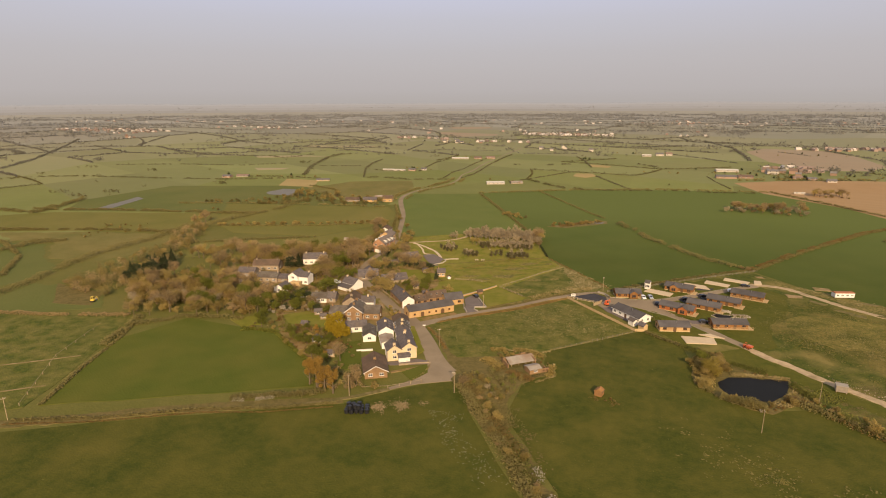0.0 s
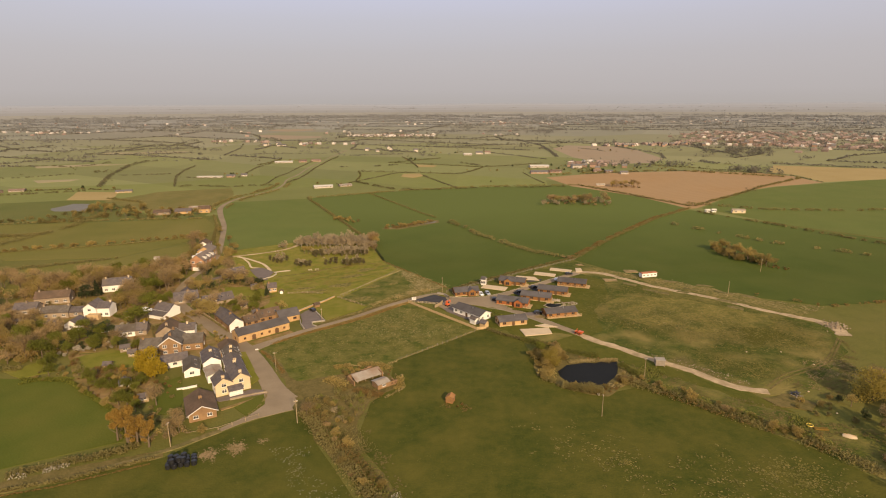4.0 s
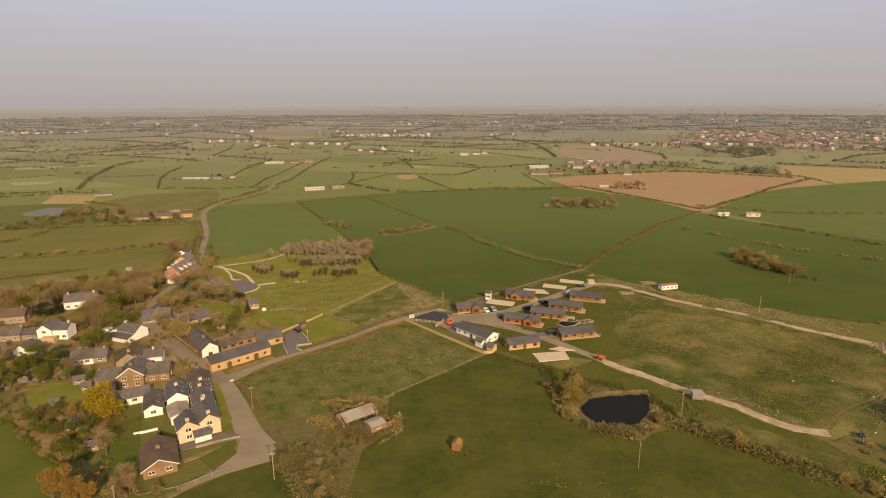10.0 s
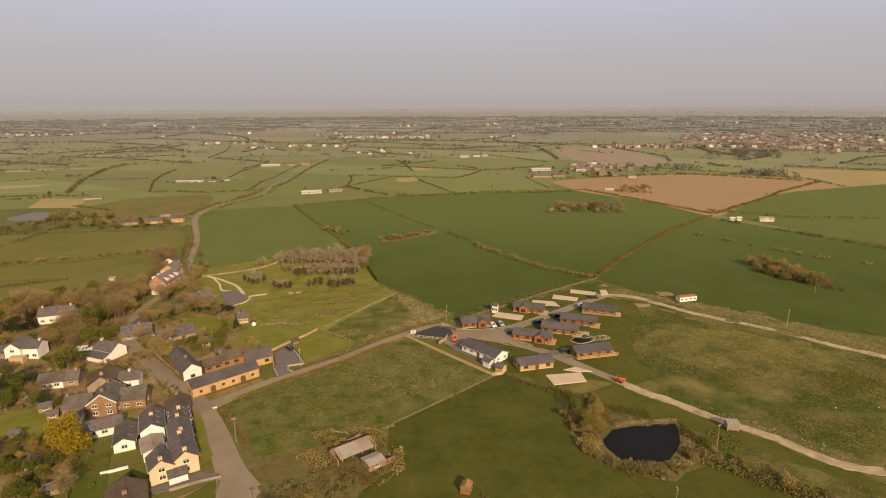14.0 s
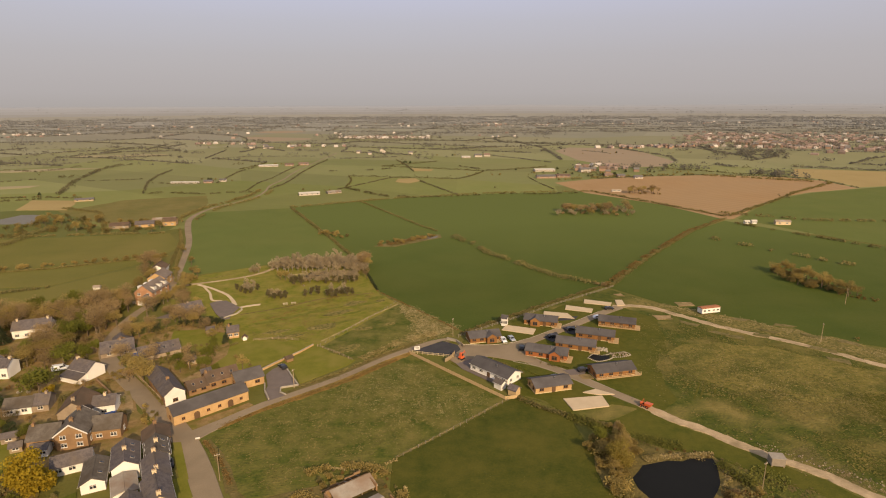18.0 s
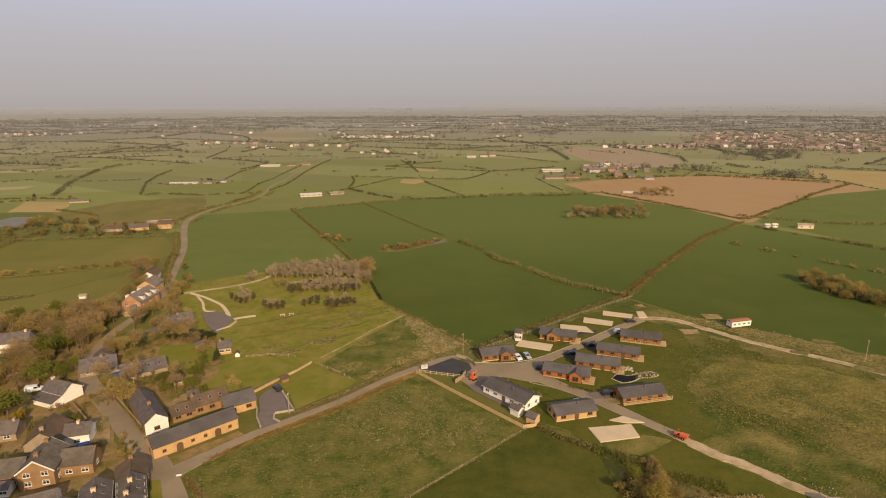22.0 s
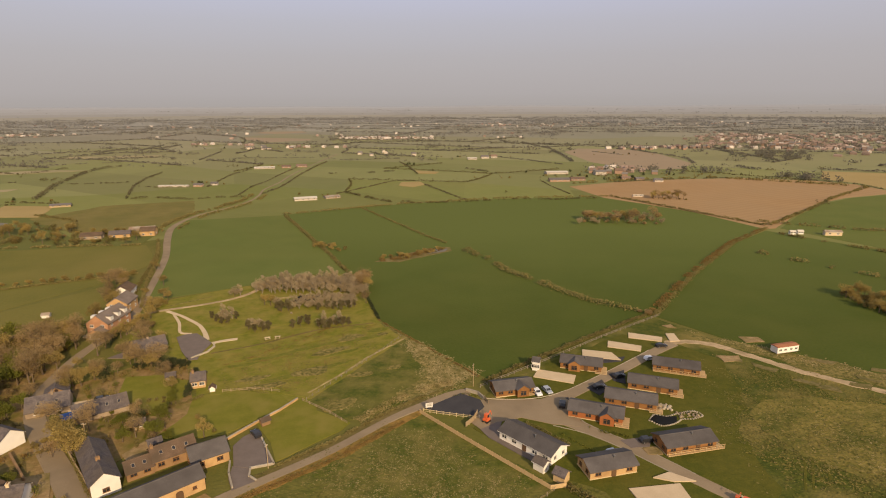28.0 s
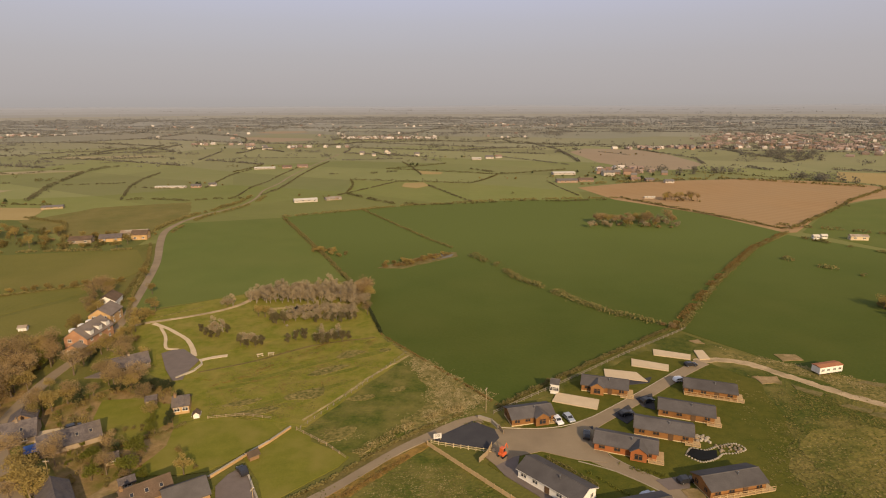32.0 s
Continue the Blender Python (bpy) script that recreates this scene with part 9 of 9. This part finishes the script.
def bales():
    rng = random.Random(8)
    proto = None
    spots = [(u * 1.3, v * 1.3, 0) for u in range(5) for v in range(3)] + [(0.7 + u * 1.3, 0.62 + v * 1.3, 1.05) for u in range(3) for v in range(2)]
    for u, v, z in spots:
        x, y = -59.9 + u * 0.9 - v * 0.35 + rng.uniform(-0.3, 0.3), 88.9 + u * 0.35 + v * 0.9 + rng.uniform(-0.3, 0.3)
        m = pose(x, y, 0.1 + z, 0, 0, rng.uniform(0, 360))
        if proto is None:
            bm = rod(bmesh.new(), (0, 0, 0), (0, 0, 1.1), 0.62, 0.62, 14)
            bmesh.ops.bevel(bm, geom=[e for e in bm.edges if abs(e.verts[0].co.z - e.verts[1].co.z) < 0.01], offset=0.12, segments=2, affect="EDGES")
            me = bpy.data.meshes.new("silage_bale")
            bm.to_mesh(me)
            bm.free()
            me.materials.append(M["black"])
            proto = tagged(new("silage_bale", me), "round silage bale wrapped in black plastic", "bale", "stack of bales")
            proto.matrix_basis = m
        else:
            copy_thing(proto, m)


bales()


def pole(x, y, h=7.0, arm=True, label="weathered wooden telegraph pole"):
    p = thing("telegraph_pole", pose(x, y, 0, 0, 0, random.uniform(0, 90)) @ Matrix.Diagonal((0.75, 0.75, 1, 1)), label, "pole", "telegraph poles")
    part("post", rod(bmesh.new(), (0, 0, -0.3), (0, 0, h), 0.13, 0.09, 8), M["wood"], p)
    if arm:
        part("crossarm", boxed(-0.7, -0.06, h - 0.5, 0.7, 0.06, h - 0.38), M["wood"], p)
        for u in (-0.6, -0.2, 0.2, 0.6):
            part("insulator", rod(bmesh.new(), (u, 0, h - 0.38), (u, 0, h - 0.22), 0.05, 0.04, 6), M["frame"], p)


for x, y, h in ((-36.2, 107.8, 6.6), (-50, 136.5, 6.4), (41.4, 111.2, 6.4), (59.4, 132.6, 6.4), (-63.5, 97.5, 6.5), (118, 205, 6.5), (-142, 60, 6.5), (-0.6, 211, 6.5), (-44.6, 176.0, 5.6), (150, 240, 6.5), (-86, 183, 6.5)):
    pole(x, y, h)


def fence(points, spacing, post_h, rails, mat, label, board=False, post=0.07):
    """Posts and rails, each its own part."""
    f = thing("fence", pose(0, 0, 0), label, "fence")
    pm = None
    pts = [Vector((*p, 0)) for p in points]
    for a, b in zip(pts, pts[1:]):
        n = max(1, round((b - a).length / spacing))
        ang = math.degrees(math.atan2(b.y - a.y, b.x - a.x))
        for k in range(n):
            at = a.lerp(b, k / n)
            if pm is None:
                bm = boxed(-post, -post, -0.1, post, post, post_h)
                pm = bpy.data.meshes.new("post")
                bm.to_mesh(pm)
                bm.free()
                pm.materials.append(mat)
            part("post", pm, None, f, at=Matrix.Translation(at) @ pose(0, 0, 0, 0, 0, ang))
        length = (b - a).length
        for z0, z1 in rails:
            wide = 0.03 if z1 - z0 > 0.03 else 0.008
            part("panel" if board else "rail", boxed(0, -wide, z0, length, wide, z1), mat, f, at=Matrix.Translation(a) @ pose(0, 0, 0, 0, 0, ang))
    return f


fence([(-14.2, 197.4), (-1, 183), (12.2, 168.9), (15.4, 169.6)], 2.2, 1.15, ((0.1, 1.05),), M["deck"], "tan close-boarded fence below the white lodge", board=True)
fence([(14.4, 170), (0, 156.5), (-14.5, 143.2)], 2.2, 0.95, ((0.45, 0.47), (0.82, 0.845)), M["weatherwood"], "weathered post and wire fence across the pasture", post=0.045)
fence([(-13.4, 198), (-8.6, 196.6), (-0.6, 194.6)], 1.8, 1.0, ((0.3, 0.4), (0.75, 0.85)), M["palewood"], "pale rail fence beside the tarmac")
fence([(1.2, 210.2), (21.3, 226), (42, 243), (68, 262.6)], 2.6, 1.05, ((0.42, 0.5), (0.86, 0.94)), M["weatherwood"], "weathered post and rail fence above the lodges", post=0.055)
fence([(-43.2, 204), (-32, 224.6), (-21.7, 245)], 2.4, 0.85, ((0.4, 0.42), (0.75, 0.775)), M["weatherwood"], "weathered post and wire fence across the meadow", post=0.05)
fence([(-44, 203.4), (-36, 197.4), (-31, 192.6)], 2.4, 0.9, ((0.35, 0.42), (0.72, 0.8)), M["wood"], "wooden fence beside the mown green")
fence([(-66, 208.2), (-58, 209.6), (-51, 208)], 2.2, 0.9, ((0.35, 0.42), (0.72, 0.8)), M["wood"], "low wooden fence below the meadow")
fence([(-146, 66), (-165, 92), (-175, 118)], 6.0, 1.0, ((0.85, 0.9),), M["wood"], "wire and post fence between paddocks")
fence([(-47, 111), (-55, 104.6), (-62, 102)], 3.0, 1.0, ((0.85, 0.92),), M["wood"], "post fence behind the bungalow")
fence([(1.9, 203.6), (2.6, 201.4)], 1.0, 1.3, ((0.3, 1.2),), M["wood"], "short timber screen at the site entrance", board=True)
fence([(-0.4, 196.4), (-1.6, 193.4), (-3.4, 191)], 1.4, 1.5, ((0.2, 1.4),), M["wood"], "dark timber screen beside the digger", board=True)


def garden_wall(points, h, mat, label, t=0.35, name="garden_wall"):
    w = thing(name, pose(0, 0, 0), label, "wall")
    for (x0, y0), (x1, y1) in zip(points, points[1:]):
        length, ang = math.hypot(x1 - x0, y1 - y0), math.degrees(math.atan2(y1 - y0, x1 - x0))
        m = pose(x0, y0, 0, 0, 0, ang)
        part("wall_face", boxed(0, -t / 2, -0.1, length + t / 2, t / 2, h), mat, w, at=m)
        part("coping", boxed(-0.04, -t / 2 - 0.04, h, length + t / 2 + 0.04, t / 2 + 0.04, h + 0.08, bevel=0.02), mat if mat is not M["sandstone"] else M["stone"], w, at=m)


garden_wall([(-50.2, 188.4), (-46.8, 182.4), (-43.8, 177.3), (-48.2, 175.8), (-47.6, 173.2), (-45.9, 171.9)], 0.4, M["stone"], "low pale stone wall round the paved yard", 0.3)
garden_wall([(-53.2, 178.1), (-52.0, 174.0), (-49.7, 169.6)], 0.5, M["stone"], "low pale stone wall beside the barn", 0.3)
garden_wall([(-57, 186), (-52.4, 193.2), (-48.6, 198.5), (-45.6, 204)], 0.6, M["sandstone"], "orange brick wall behind the yard")
garden_wall([(-74.6, 124.7), (-72.3, 125.7), (-70.0, 126.9)], 0.5, M["white"], "low white painted garden wall", 0.3)
garden_wall([(-57.5, 119.3), (-52.6, 122), (-48.8, 123.4)], 0.5, M["greystone"], "low stone wall in front of the cream house")
garden_wall([(-75.6, 167.4), (-85.4, 177.4), (-92.2, 184.6)], 0.8, M["wood"], "brown timber edged wall along the road", 0.15)
garden_wall([(-92, 172), (-101, 180.4)], 0.9, M["brick"], "brick yard wall beside the white house")
garden_wall([(-83, 228.6), (-80, 233), (-79.4, 237), (-80.6, 239.4)], 0.5, M["stone"], "low pale wall round the car park")
garden_wall([(-2.6, 208.4), (0.4, 206.6), (1.6, 204.2)], 0.8, M["stone"], "curved pale entrance wall")


# ruined sheds, brick hut and small structures
def ruin():
    r = thing("ruined_shed", pose(-24.9, 127.0, 0, 0, 0, 37) @ Matrix.Diagonal((0.95, 0.95, 0.72, 1)), "derelict farm shed with weathered sheet roofing", "shed")
    part("wall", boxed(0, 0, -0.1, 0.35, 4.4, 2.2), M["brick"], r)
    part("wall", boxed(0.35, 4.1, -0.1, 10.2, 4.4, 2.6), M["brick"], r)
    part("wall", boxed(9.9, 0.2, -0.1, 10.2, 4.1, 2.4), M["brick"], r)
    part("roof", extruded([(0.5, 1.25), (3.9, 2.75), (3.9, 2.83), (0.5, 1.33)], 1.0, 10.6), M["tin"], r, "grey sheet roof sagging towards the ground")
    for u in (1.6, 4.2, 6.8, 9.4):
        part("post", boxed(u, 0.75, -0.1, u + 0.18, 0.93, 1.33), M["wood"], r)
    for k, (tip, drop) in enumerate(((2.0, 4), (2.4, -7), (1.7, 12), (2.6, 2), (2.1, -12), (2.5, 6))):
        part("rafter", boxed(0, 0, 0, 0.11, tip, 0.11), M["weatherwood"], r, at=pose(4.2 + k * 0.95, 4.35, 1.9, -22 + drop, 0, 2.5 * drop))
    for u0, u1, top in ((0.5, 2.6, 0.5), (2.6, 4.4, 1.0), (4.4, 6.0, 0.7), (6.0, 8.2, 1.4), (8.2, 9.8, 1.8)):
        part("wall", boxed(u0, 6.7, -0.1, u1 - 0.004, 7.0, top), M["brick"], r, "broken brick wall")
    s = thing("brick_shed", pose(-17.8, 124.8, 0, 0, 0, 38) @ Matrix.Diagonal((0.9, 0.9, 0.8, 1)), "small brick shed under a rusting sheet roof", "shed")
    gabled(s, 0, 0, 4.4, 3.8, 2.0, 2.5, M["brick"], M["tin"], windows=1, over=0.2, ridge_cap=False)
    part("yard_wall", boxed(4.42, 0, -0.1, 7.2, 0.3, 1.7), M["brick"], s, "roofless brick wall with two openings")
    # dark panels on the solid wall stand in for the shade inside two openings
    for u in (4.8, 6.1):
        part("opening", boxed(u, -0.012, 0.6, u + 0.75, 0.1, 1.35), M["door"], s, "dark panel for the shade in an opening")
    part("yard_wall", boxed(6.9, 0.3, -0.1, 7.2, 3.2, 0.9), M["brick"], s)
    h = thing("brick_hut", pose(1.2, 118.0, 0, 0, 0, -18) @ Matrix.Diagonal((0.95, 0.95, 0.78, 1)), "tiny brick hut standing alone in a pasture", "hut")
    gabled(h, 0, 0, 2.1, 2.3, 2.0, 2.7, M["hutbrick"], M["hutbrick"], "y", over=0.1, ridge_cap=False)
    add_door(h, pose(0.0, 1.1, 0, 0, 0, -90), 0.7, 1.6)
    b = thing("site_cabin", pose(65.2, 139.8, 0, 0, 0, -8), "grey box cabin raised on legs beside the track", "cabin")
    part("body", boxed(0, 0, 0.35, 2.8, 2.2, 2.1, bevel=0.05), M["weatherwood"], b)
    part("roof", boxed(-0.1, -0.1, 2.1, 2.9, 2.3, 2.2), M["tin"], b)
    for u in (0.1, 2.5):
        for v in (0.2, 1.9):
            part("leg", boxed(u, v - 0.1, 0, u + 0.2, v + 0.1, 0.35), M["wood"], b)
    c = thing("static_caravan", pose(90.6, 229.6, 0, 0, 0, 15) @ Matrix.Diagonal((0.84, 0.9, 0.85, 1)), "white static caravan with a low rusty roof", "caravan")
    part("body", boxed(0, 0, 0.5, 9.2, 3.0, 2.7, bevel=0.08), M["white"], c)
    part("roof", extruded([(-0.1, 2.7), (3.1, 2.7), (3.1, 2.8), (1.5, 3.1), (-0.1, 2.8)], -0.1, 9.3), M["rustroof"], c)
    for u in (1.2, 3.4, 5.8, 8.0):
        add_window(c, Matrix.Translation((u, 0, 1.35)), 1.2, 0.8)
    for u in (0.8, 4.4, 8.2):
        part("wheel", rod(bmesh.new(), (u, 0.3, 0.3), (u, 0.5, 0.3), 0.3, 0.3, 10), M["rubber"], c)
        part("support", boxed(u + 0.5, 1.2, 0, u + 0.8, 1.8, 0.5), M["concrete"], c)
    k = thing("kiosk", pose(16.4, 220.2, 0, 0, 0, -19), "small white kiosk on a concrete base", "kiosk")
    gabled(k, 0, 0, 1.9, 2.2, 2.9, 3.6, M["white"], M["slate_light"], "x", windows=2)
    s = thing("sign_board", pose(-12.0, 199.0, 0, 0, 0, 15), "pale notice board on two posts at the site entrance", "sign")
    part("board", boxed(-0.9, -0.03, 0.7, 0.9, 0.03, 1.9), M["frame"], s)
    for u in (-0.7, 0.7):
        part("post", boxed(u - 0.05, 0.04, -0.1, u + 0.05, 0.14, 2.0), M["wood"], s)
    for z in (1.6, 1.35, 1.1):
        part("text_bar", boxed(-0.6, -0.045, z, 0.6, -0.032, z + 0.1), M["slate"], s, "unreadable dark lettering")
    s = thing("road_sign", pose(-60.6, 151.2, 0, 0, 0, 20), "low white road sign at the lane corner", "sign")
    part("board", boxed(-0.5, -0.03, 0.35, 0.5, 0.03, 0.75), M["frame"], s)
    for u in (-0.4, 0.4):
        part("post", boxed(u - 0.04, 0.03, -0.1, u + 0.04, 0.1, 0.7), M["wood"], s)
    h = thing("garden_shed", pose(9.8, 175.6, 0, 0, 0, -46), "small dark-roofed shed behind the white lodge", "shed")
    gabled(h, 0, 0, 2.6, 2.0, 1.9, 2.5, M["white"], M["slate"])
    h = thing("garden_shed", pose(13.2, 171.7, 0, 0, 0, -40), "small pale shed at the fence corner", "shed")
    gabled(h, 0, 0, 2.4, 2.2, 1.9, 2.6, M["deck"], M["slate"])


ruin()


def ornamental_pond():
    patch("garden_pond", [(40.2, 193.6), (42, 191.6), (44, 191.8), (46, 192.8), (47, 195.2), (44.5, 195.0), (42.2, 195.8)], M["water"], 0.2, "small ornamental pond edged with pale stone", "pond", ragged=0.3, step=0.7, keep=False)
    rng = random.Random(4)
    rim = smooth_line([(40, 193.6), (42, 191.3), (44.2, 191.6), (46.2, 192.6), (48, 194), (50.6, 194.2), (53.4, 195.6), (52.4, 197.6), (49.6, 197.2), (47.4, 196.4), (44.6, 195.3), (42.1, 196.1), (40, 193.6)], 0.55)
    edge = thing("pond_edging", pose(0, 0, 0), "ring of pale stones round the garden pond", "edging")
    me = None
    for p in rim:
        if me is None:
            bm = boxed(-0.24, -0.18, -0.1, 0.24, 0.18, 0.28, bevel=0.06)
            me = bpy.data.meshes.new("stone")
            bm.to_mesh(me)
            bm.free()
            me.materials.append(M["stone"])
        part("stone", me, None, edge, at=pose(p.x, p.y, 0, 0, 0, rng.uniform(0, 180)))
    brown = me.copy()
    brown.materials.clear()
    brown.materials.append(M["rubblestone"])
    heap = thing("rockery", pose(0, 0, 0), "rockery of tumbled stones beside the pond", "rockery")
    for _ in range(34):
        x, y = rng.uniform(47.6, 52.4), rng.uniform(194.6, 197.0)
        s = rng.uniform(0.6, 1.2)
        part("stone", brown, None, heap, at=pose(x, y, rng.uniform(0, 0.25), rng.uniform(-20, 20), rng.uniform(-20, 20), rng.uniform(0, 180)) @ Matrix.Scale(s, 4))
    dusty = me.copy()
    dusty.materials.clear()
    dusty.materials.append(M["rubblestone"])
    heap = thing("rubble_heap", pose(0, 0, 0.1), "heap of broken pale rubble at the track end", "rubble")
    for _ in range(80):
        x, y = rng.gauss(140.5, 2.4), rng.gauss(172.5, 2.2)
        z = max(0, 1.0 - math.hypot(x - 140.5, y - 172.5) * 0.25)
        part("stone", dusty, None, heap, at=pose(x, y, z * 0.7 * rng.random(), rng.uniform(-40, 40), rng.uniform(-40, 40), rng.uniform(0, 180)) @ Matrix.Scale(rng.uniform(0.5, 1.5), 4))
    heap = thing("rubble_heap", pose(0, 0, 0.1), "scattered pale stones beside the gravel track", "rubble")
    for _ in range(90):
        t = rng.random()
        x, y = 66 + 22 * t + rng.gauss(0, 1.0), 148 - 19 * t + rng.gauss(1.2, 1.0)
        part("stone", dusty, None, heap, at=pose(x, y, 0, rng.uniform(-30, 30), rng.uniform(-30, 30), rng.uniform(0, 180)) @ Matrix.Scale(rng.uniform(0.25, 0.7), 4))
    clutter = thing("patio_clutter", pose(0, 0, 0.1), "pots and timber heaped beside a lodge", "clutter")
    for _ in range(22):
        x, y = rng.uniform(44.4, 47.6), rng.uniform(198.0, 201.4)
        part("stone", me, None, clutter, at=pose(x, y, 0, 0, 0, rng.uniform(0, 180)) @ Matrix.Scale(rng.uniform(0.7, 1.8), 4))


ornamental_pond()

car(39.4, 215.6, 20, M["cardark"], "dark car on a tarmac bay between lodges")
line([(-15, 143.4), (0, 157.2), (14, 170.4)], 0.35, 0.4, "strawgrass", leaf=0.16, per=14, gap=0.2, label="pale long grass along a wire fence")
line([(-46.5, 134), (-53, 144), (-59, 150.6)], 0.5, 1.2, "bracken", leaf=0.25, per=12, gap=0.2, label="dry grass on the road verge")
for spot in ((-100, 170.4), (-91, 166), (-86.5, 162)):
    b = thing("yard_clutter", pose(*spot, 0.15, 0, 0, tree_rng.uniform(0, 90)), "stack of covered timber in an earth yard", "clutter")
    part("stack", boxed(-1.2, -0.7, 0, 1.2, 0.7, 0.7, bevel=0.05), M["wood"], b)
    part("sheet", boxed(-1.3, -0.8, 0.7, 1.3, 0.8, 0.78, bevel=0.02), M["bluesheet"], b, "blue tarpaulin")
for x, y, rot, L, W, wall in ((-81.5, 117.5, 30, 2.4, 2.0, "wood"), (-103, 137.5, 10, 2.2, 1.8, "wood"), (-121, 166, 20, 3.0, 2.2, "white"), (-104.5, 149.5, 24, 3.0, 2.4, "greystone"), (-100, 146, 24, 2.4, 2.0, "wood"), (-144, 172, 10, 3.2, 2.4, "greystone"), (-157, 173, 14, 3, 2.2, "wood"), (-120, 180, 5, 2.6, 2.0, "wood"), (-72, 182, 38, 2.6, 2, "wood"), (-79.5, 190, 30, 2.4, 2, "wood"), (-83.5, 214, 20, 2.4, 2.0, "wood")):
    h = building("garden_shed", "small pitched garden shed among shrubs", x, y, rot, "shed")
    gabled(h, 0, 0, L, W, 1.9, 2.6, M[wall], M["slate"], windows=1)


def picnic_bench(x, y, rot):
    b = thing("picnic_bench", pose(x, y, 0.1, 0, 0, rot), "pale wooden picnic bench on the meadow", "bench")
    part("tabletop", boxed(-0.9, -0.38, 0.70, 0.9, 0.38, 0.76, bevel=0.01), M["palewood"], b)
    for s in (-1, 1):
        part("seat", boxed(-0.9, s * 0.72 - 0.14, 0.42, 0.9, s * 0.72 + 0.14, 0.46, bevel=0.01), M["palewood"], b)
        part("leg_frame", boxed(s * 0.65 - 0.04, -0.8, 0.36, s * 0.65 + 0.04, 0.8, 0.42), M["palewood"], b)
        for v in (-0.55, 0.55):
            part("leg", rod(bmesh.new(), (s * 0.65, v, 0), (s * 0.65, v * 0.5, 0.7), 0.045, 0.045, 4), M["palewood"], b)


picnic_bench(-64.6, 242.6, 25)
picnic_bench(-61.6, 243.4, 10)
h = building("garden_shed", "small red-brown shed beside the yard wall", -50.6, 191.6, 40, "shed")
gabled(h, 0, 0, 2.0, 1.6, 1.5, 2.0, M["brick"], M["browntile"])


def bank_clutter():
    rng = random.Random(31)
    d = thing("upturned_boat", pose(98.4, 101.9, 0.12, 0, 0, -28) @ Matrix.Diagonal((0.62, 1, 1, 1)), "pale upturned boat hull lying among scrub", "boat")
    n, verts, faces = 9, [], []
    for k in range(n):
        u = k / (n - 1)
        w = 0.85 * math.sin(math.pi * (0.12 + 0.8 * u)) ** 0.6
        for a in range(7):
            q = math.pi * a / 6
            verts.append((-2.4 + 4.8 * u, -w * math.cos(q), 0.75 * math.sin(q) * w))
    for k in range(n - 1):
        for a in range(6):
            i = k * 7 + a
            faces.append((i, i + 7, i + 8, i + 1))
    faces += [tuple(range(7)), tuple(range((n - 1) * 7, n * 7))[::-1]]
    part("hull", mesh_of("hull", verts, faces, M["concrete"]), None, d)
    part("keel", boxed(-2.2, -0.04, 0.55, 2.2, 0.04, 0.68), M["deck"], d)
    r = thing("hose_coil", pose(91.9, 106.9, 0.12), "bright yellow coil of pipe on the ground", "pipe")
    for z in (0.08, 0.22):
        ring = [(0.75 + 0.08 * math.cos(math.tau * b / 6), z + 0.08 * math.sin(math.tau * b / 6)) for b in range(6)]
        verts = [(u * math.cos(math.tau * k / 20), u * math.sin(math.tau * k / 20), h) for k in range(20) for u, h in ring]
        faces = [(k * 6 + b, (k + 1) % 20 * 6 + b, (k + 1) % 20 * 6 + (b + 1) % 6, k * 6 + (b + 1) % 6) for k in range(20) for b in range(6)]
        part("coil", mesh_of("coil", verts, faces, M["yellow"]), None, r)
    t = thing("tarpaulin", pose(93.6, 105.2, 0.1, 0, 0, -5), "crumpled tan tarpaulin over a low heap", "tarpaulin")
    part("heap", boxed(-1.7, -0.6, 0, 1.7, 0.6, 0.35, bevel=0.15), M["rust"], t)
    t = thing("scrap_heap", pose(97.6, 122.4, 0.1, 0, 0, 20), "dark heap of tipped timber and sheeting", "heap")
    for _ in range(26):
        a, rad = rng.uniform(0, 6.28), rng.uniform(0, 1.4)
        part("plank", boxed(-rng.uniform(0.4, 1.1), -0.1, 0, rng.uniform(0.4, 1.1), 0.1, 0.07), M["black"] if rng.random() < 0.6 else M["weatherwood"], t, at=pose(rad * math.cos(a), rad * math.sin(a), max(0, 0.7 - 0.4 * rad), rng.uniform(-20, 20), rng.uniform(-20, 20), rng.uniform(0, 180)))
    for x, y in ((96.4, 118.6), (102.4, 112.6), (114, 141), (109, 150), (98, 150), (102, 124)):
        s = thing("plastic_sack", pose(x, y, 0.1, 0, 0, rng.uniform(0, 90)), "pale plastic sack dropped on rough grass", "sack")
        part("sack", boxed(-0.28, -0.2, 0, 0.28, 0.2, 0.22, bevel=0.09), M["concrete"], s)


bank_clutter()
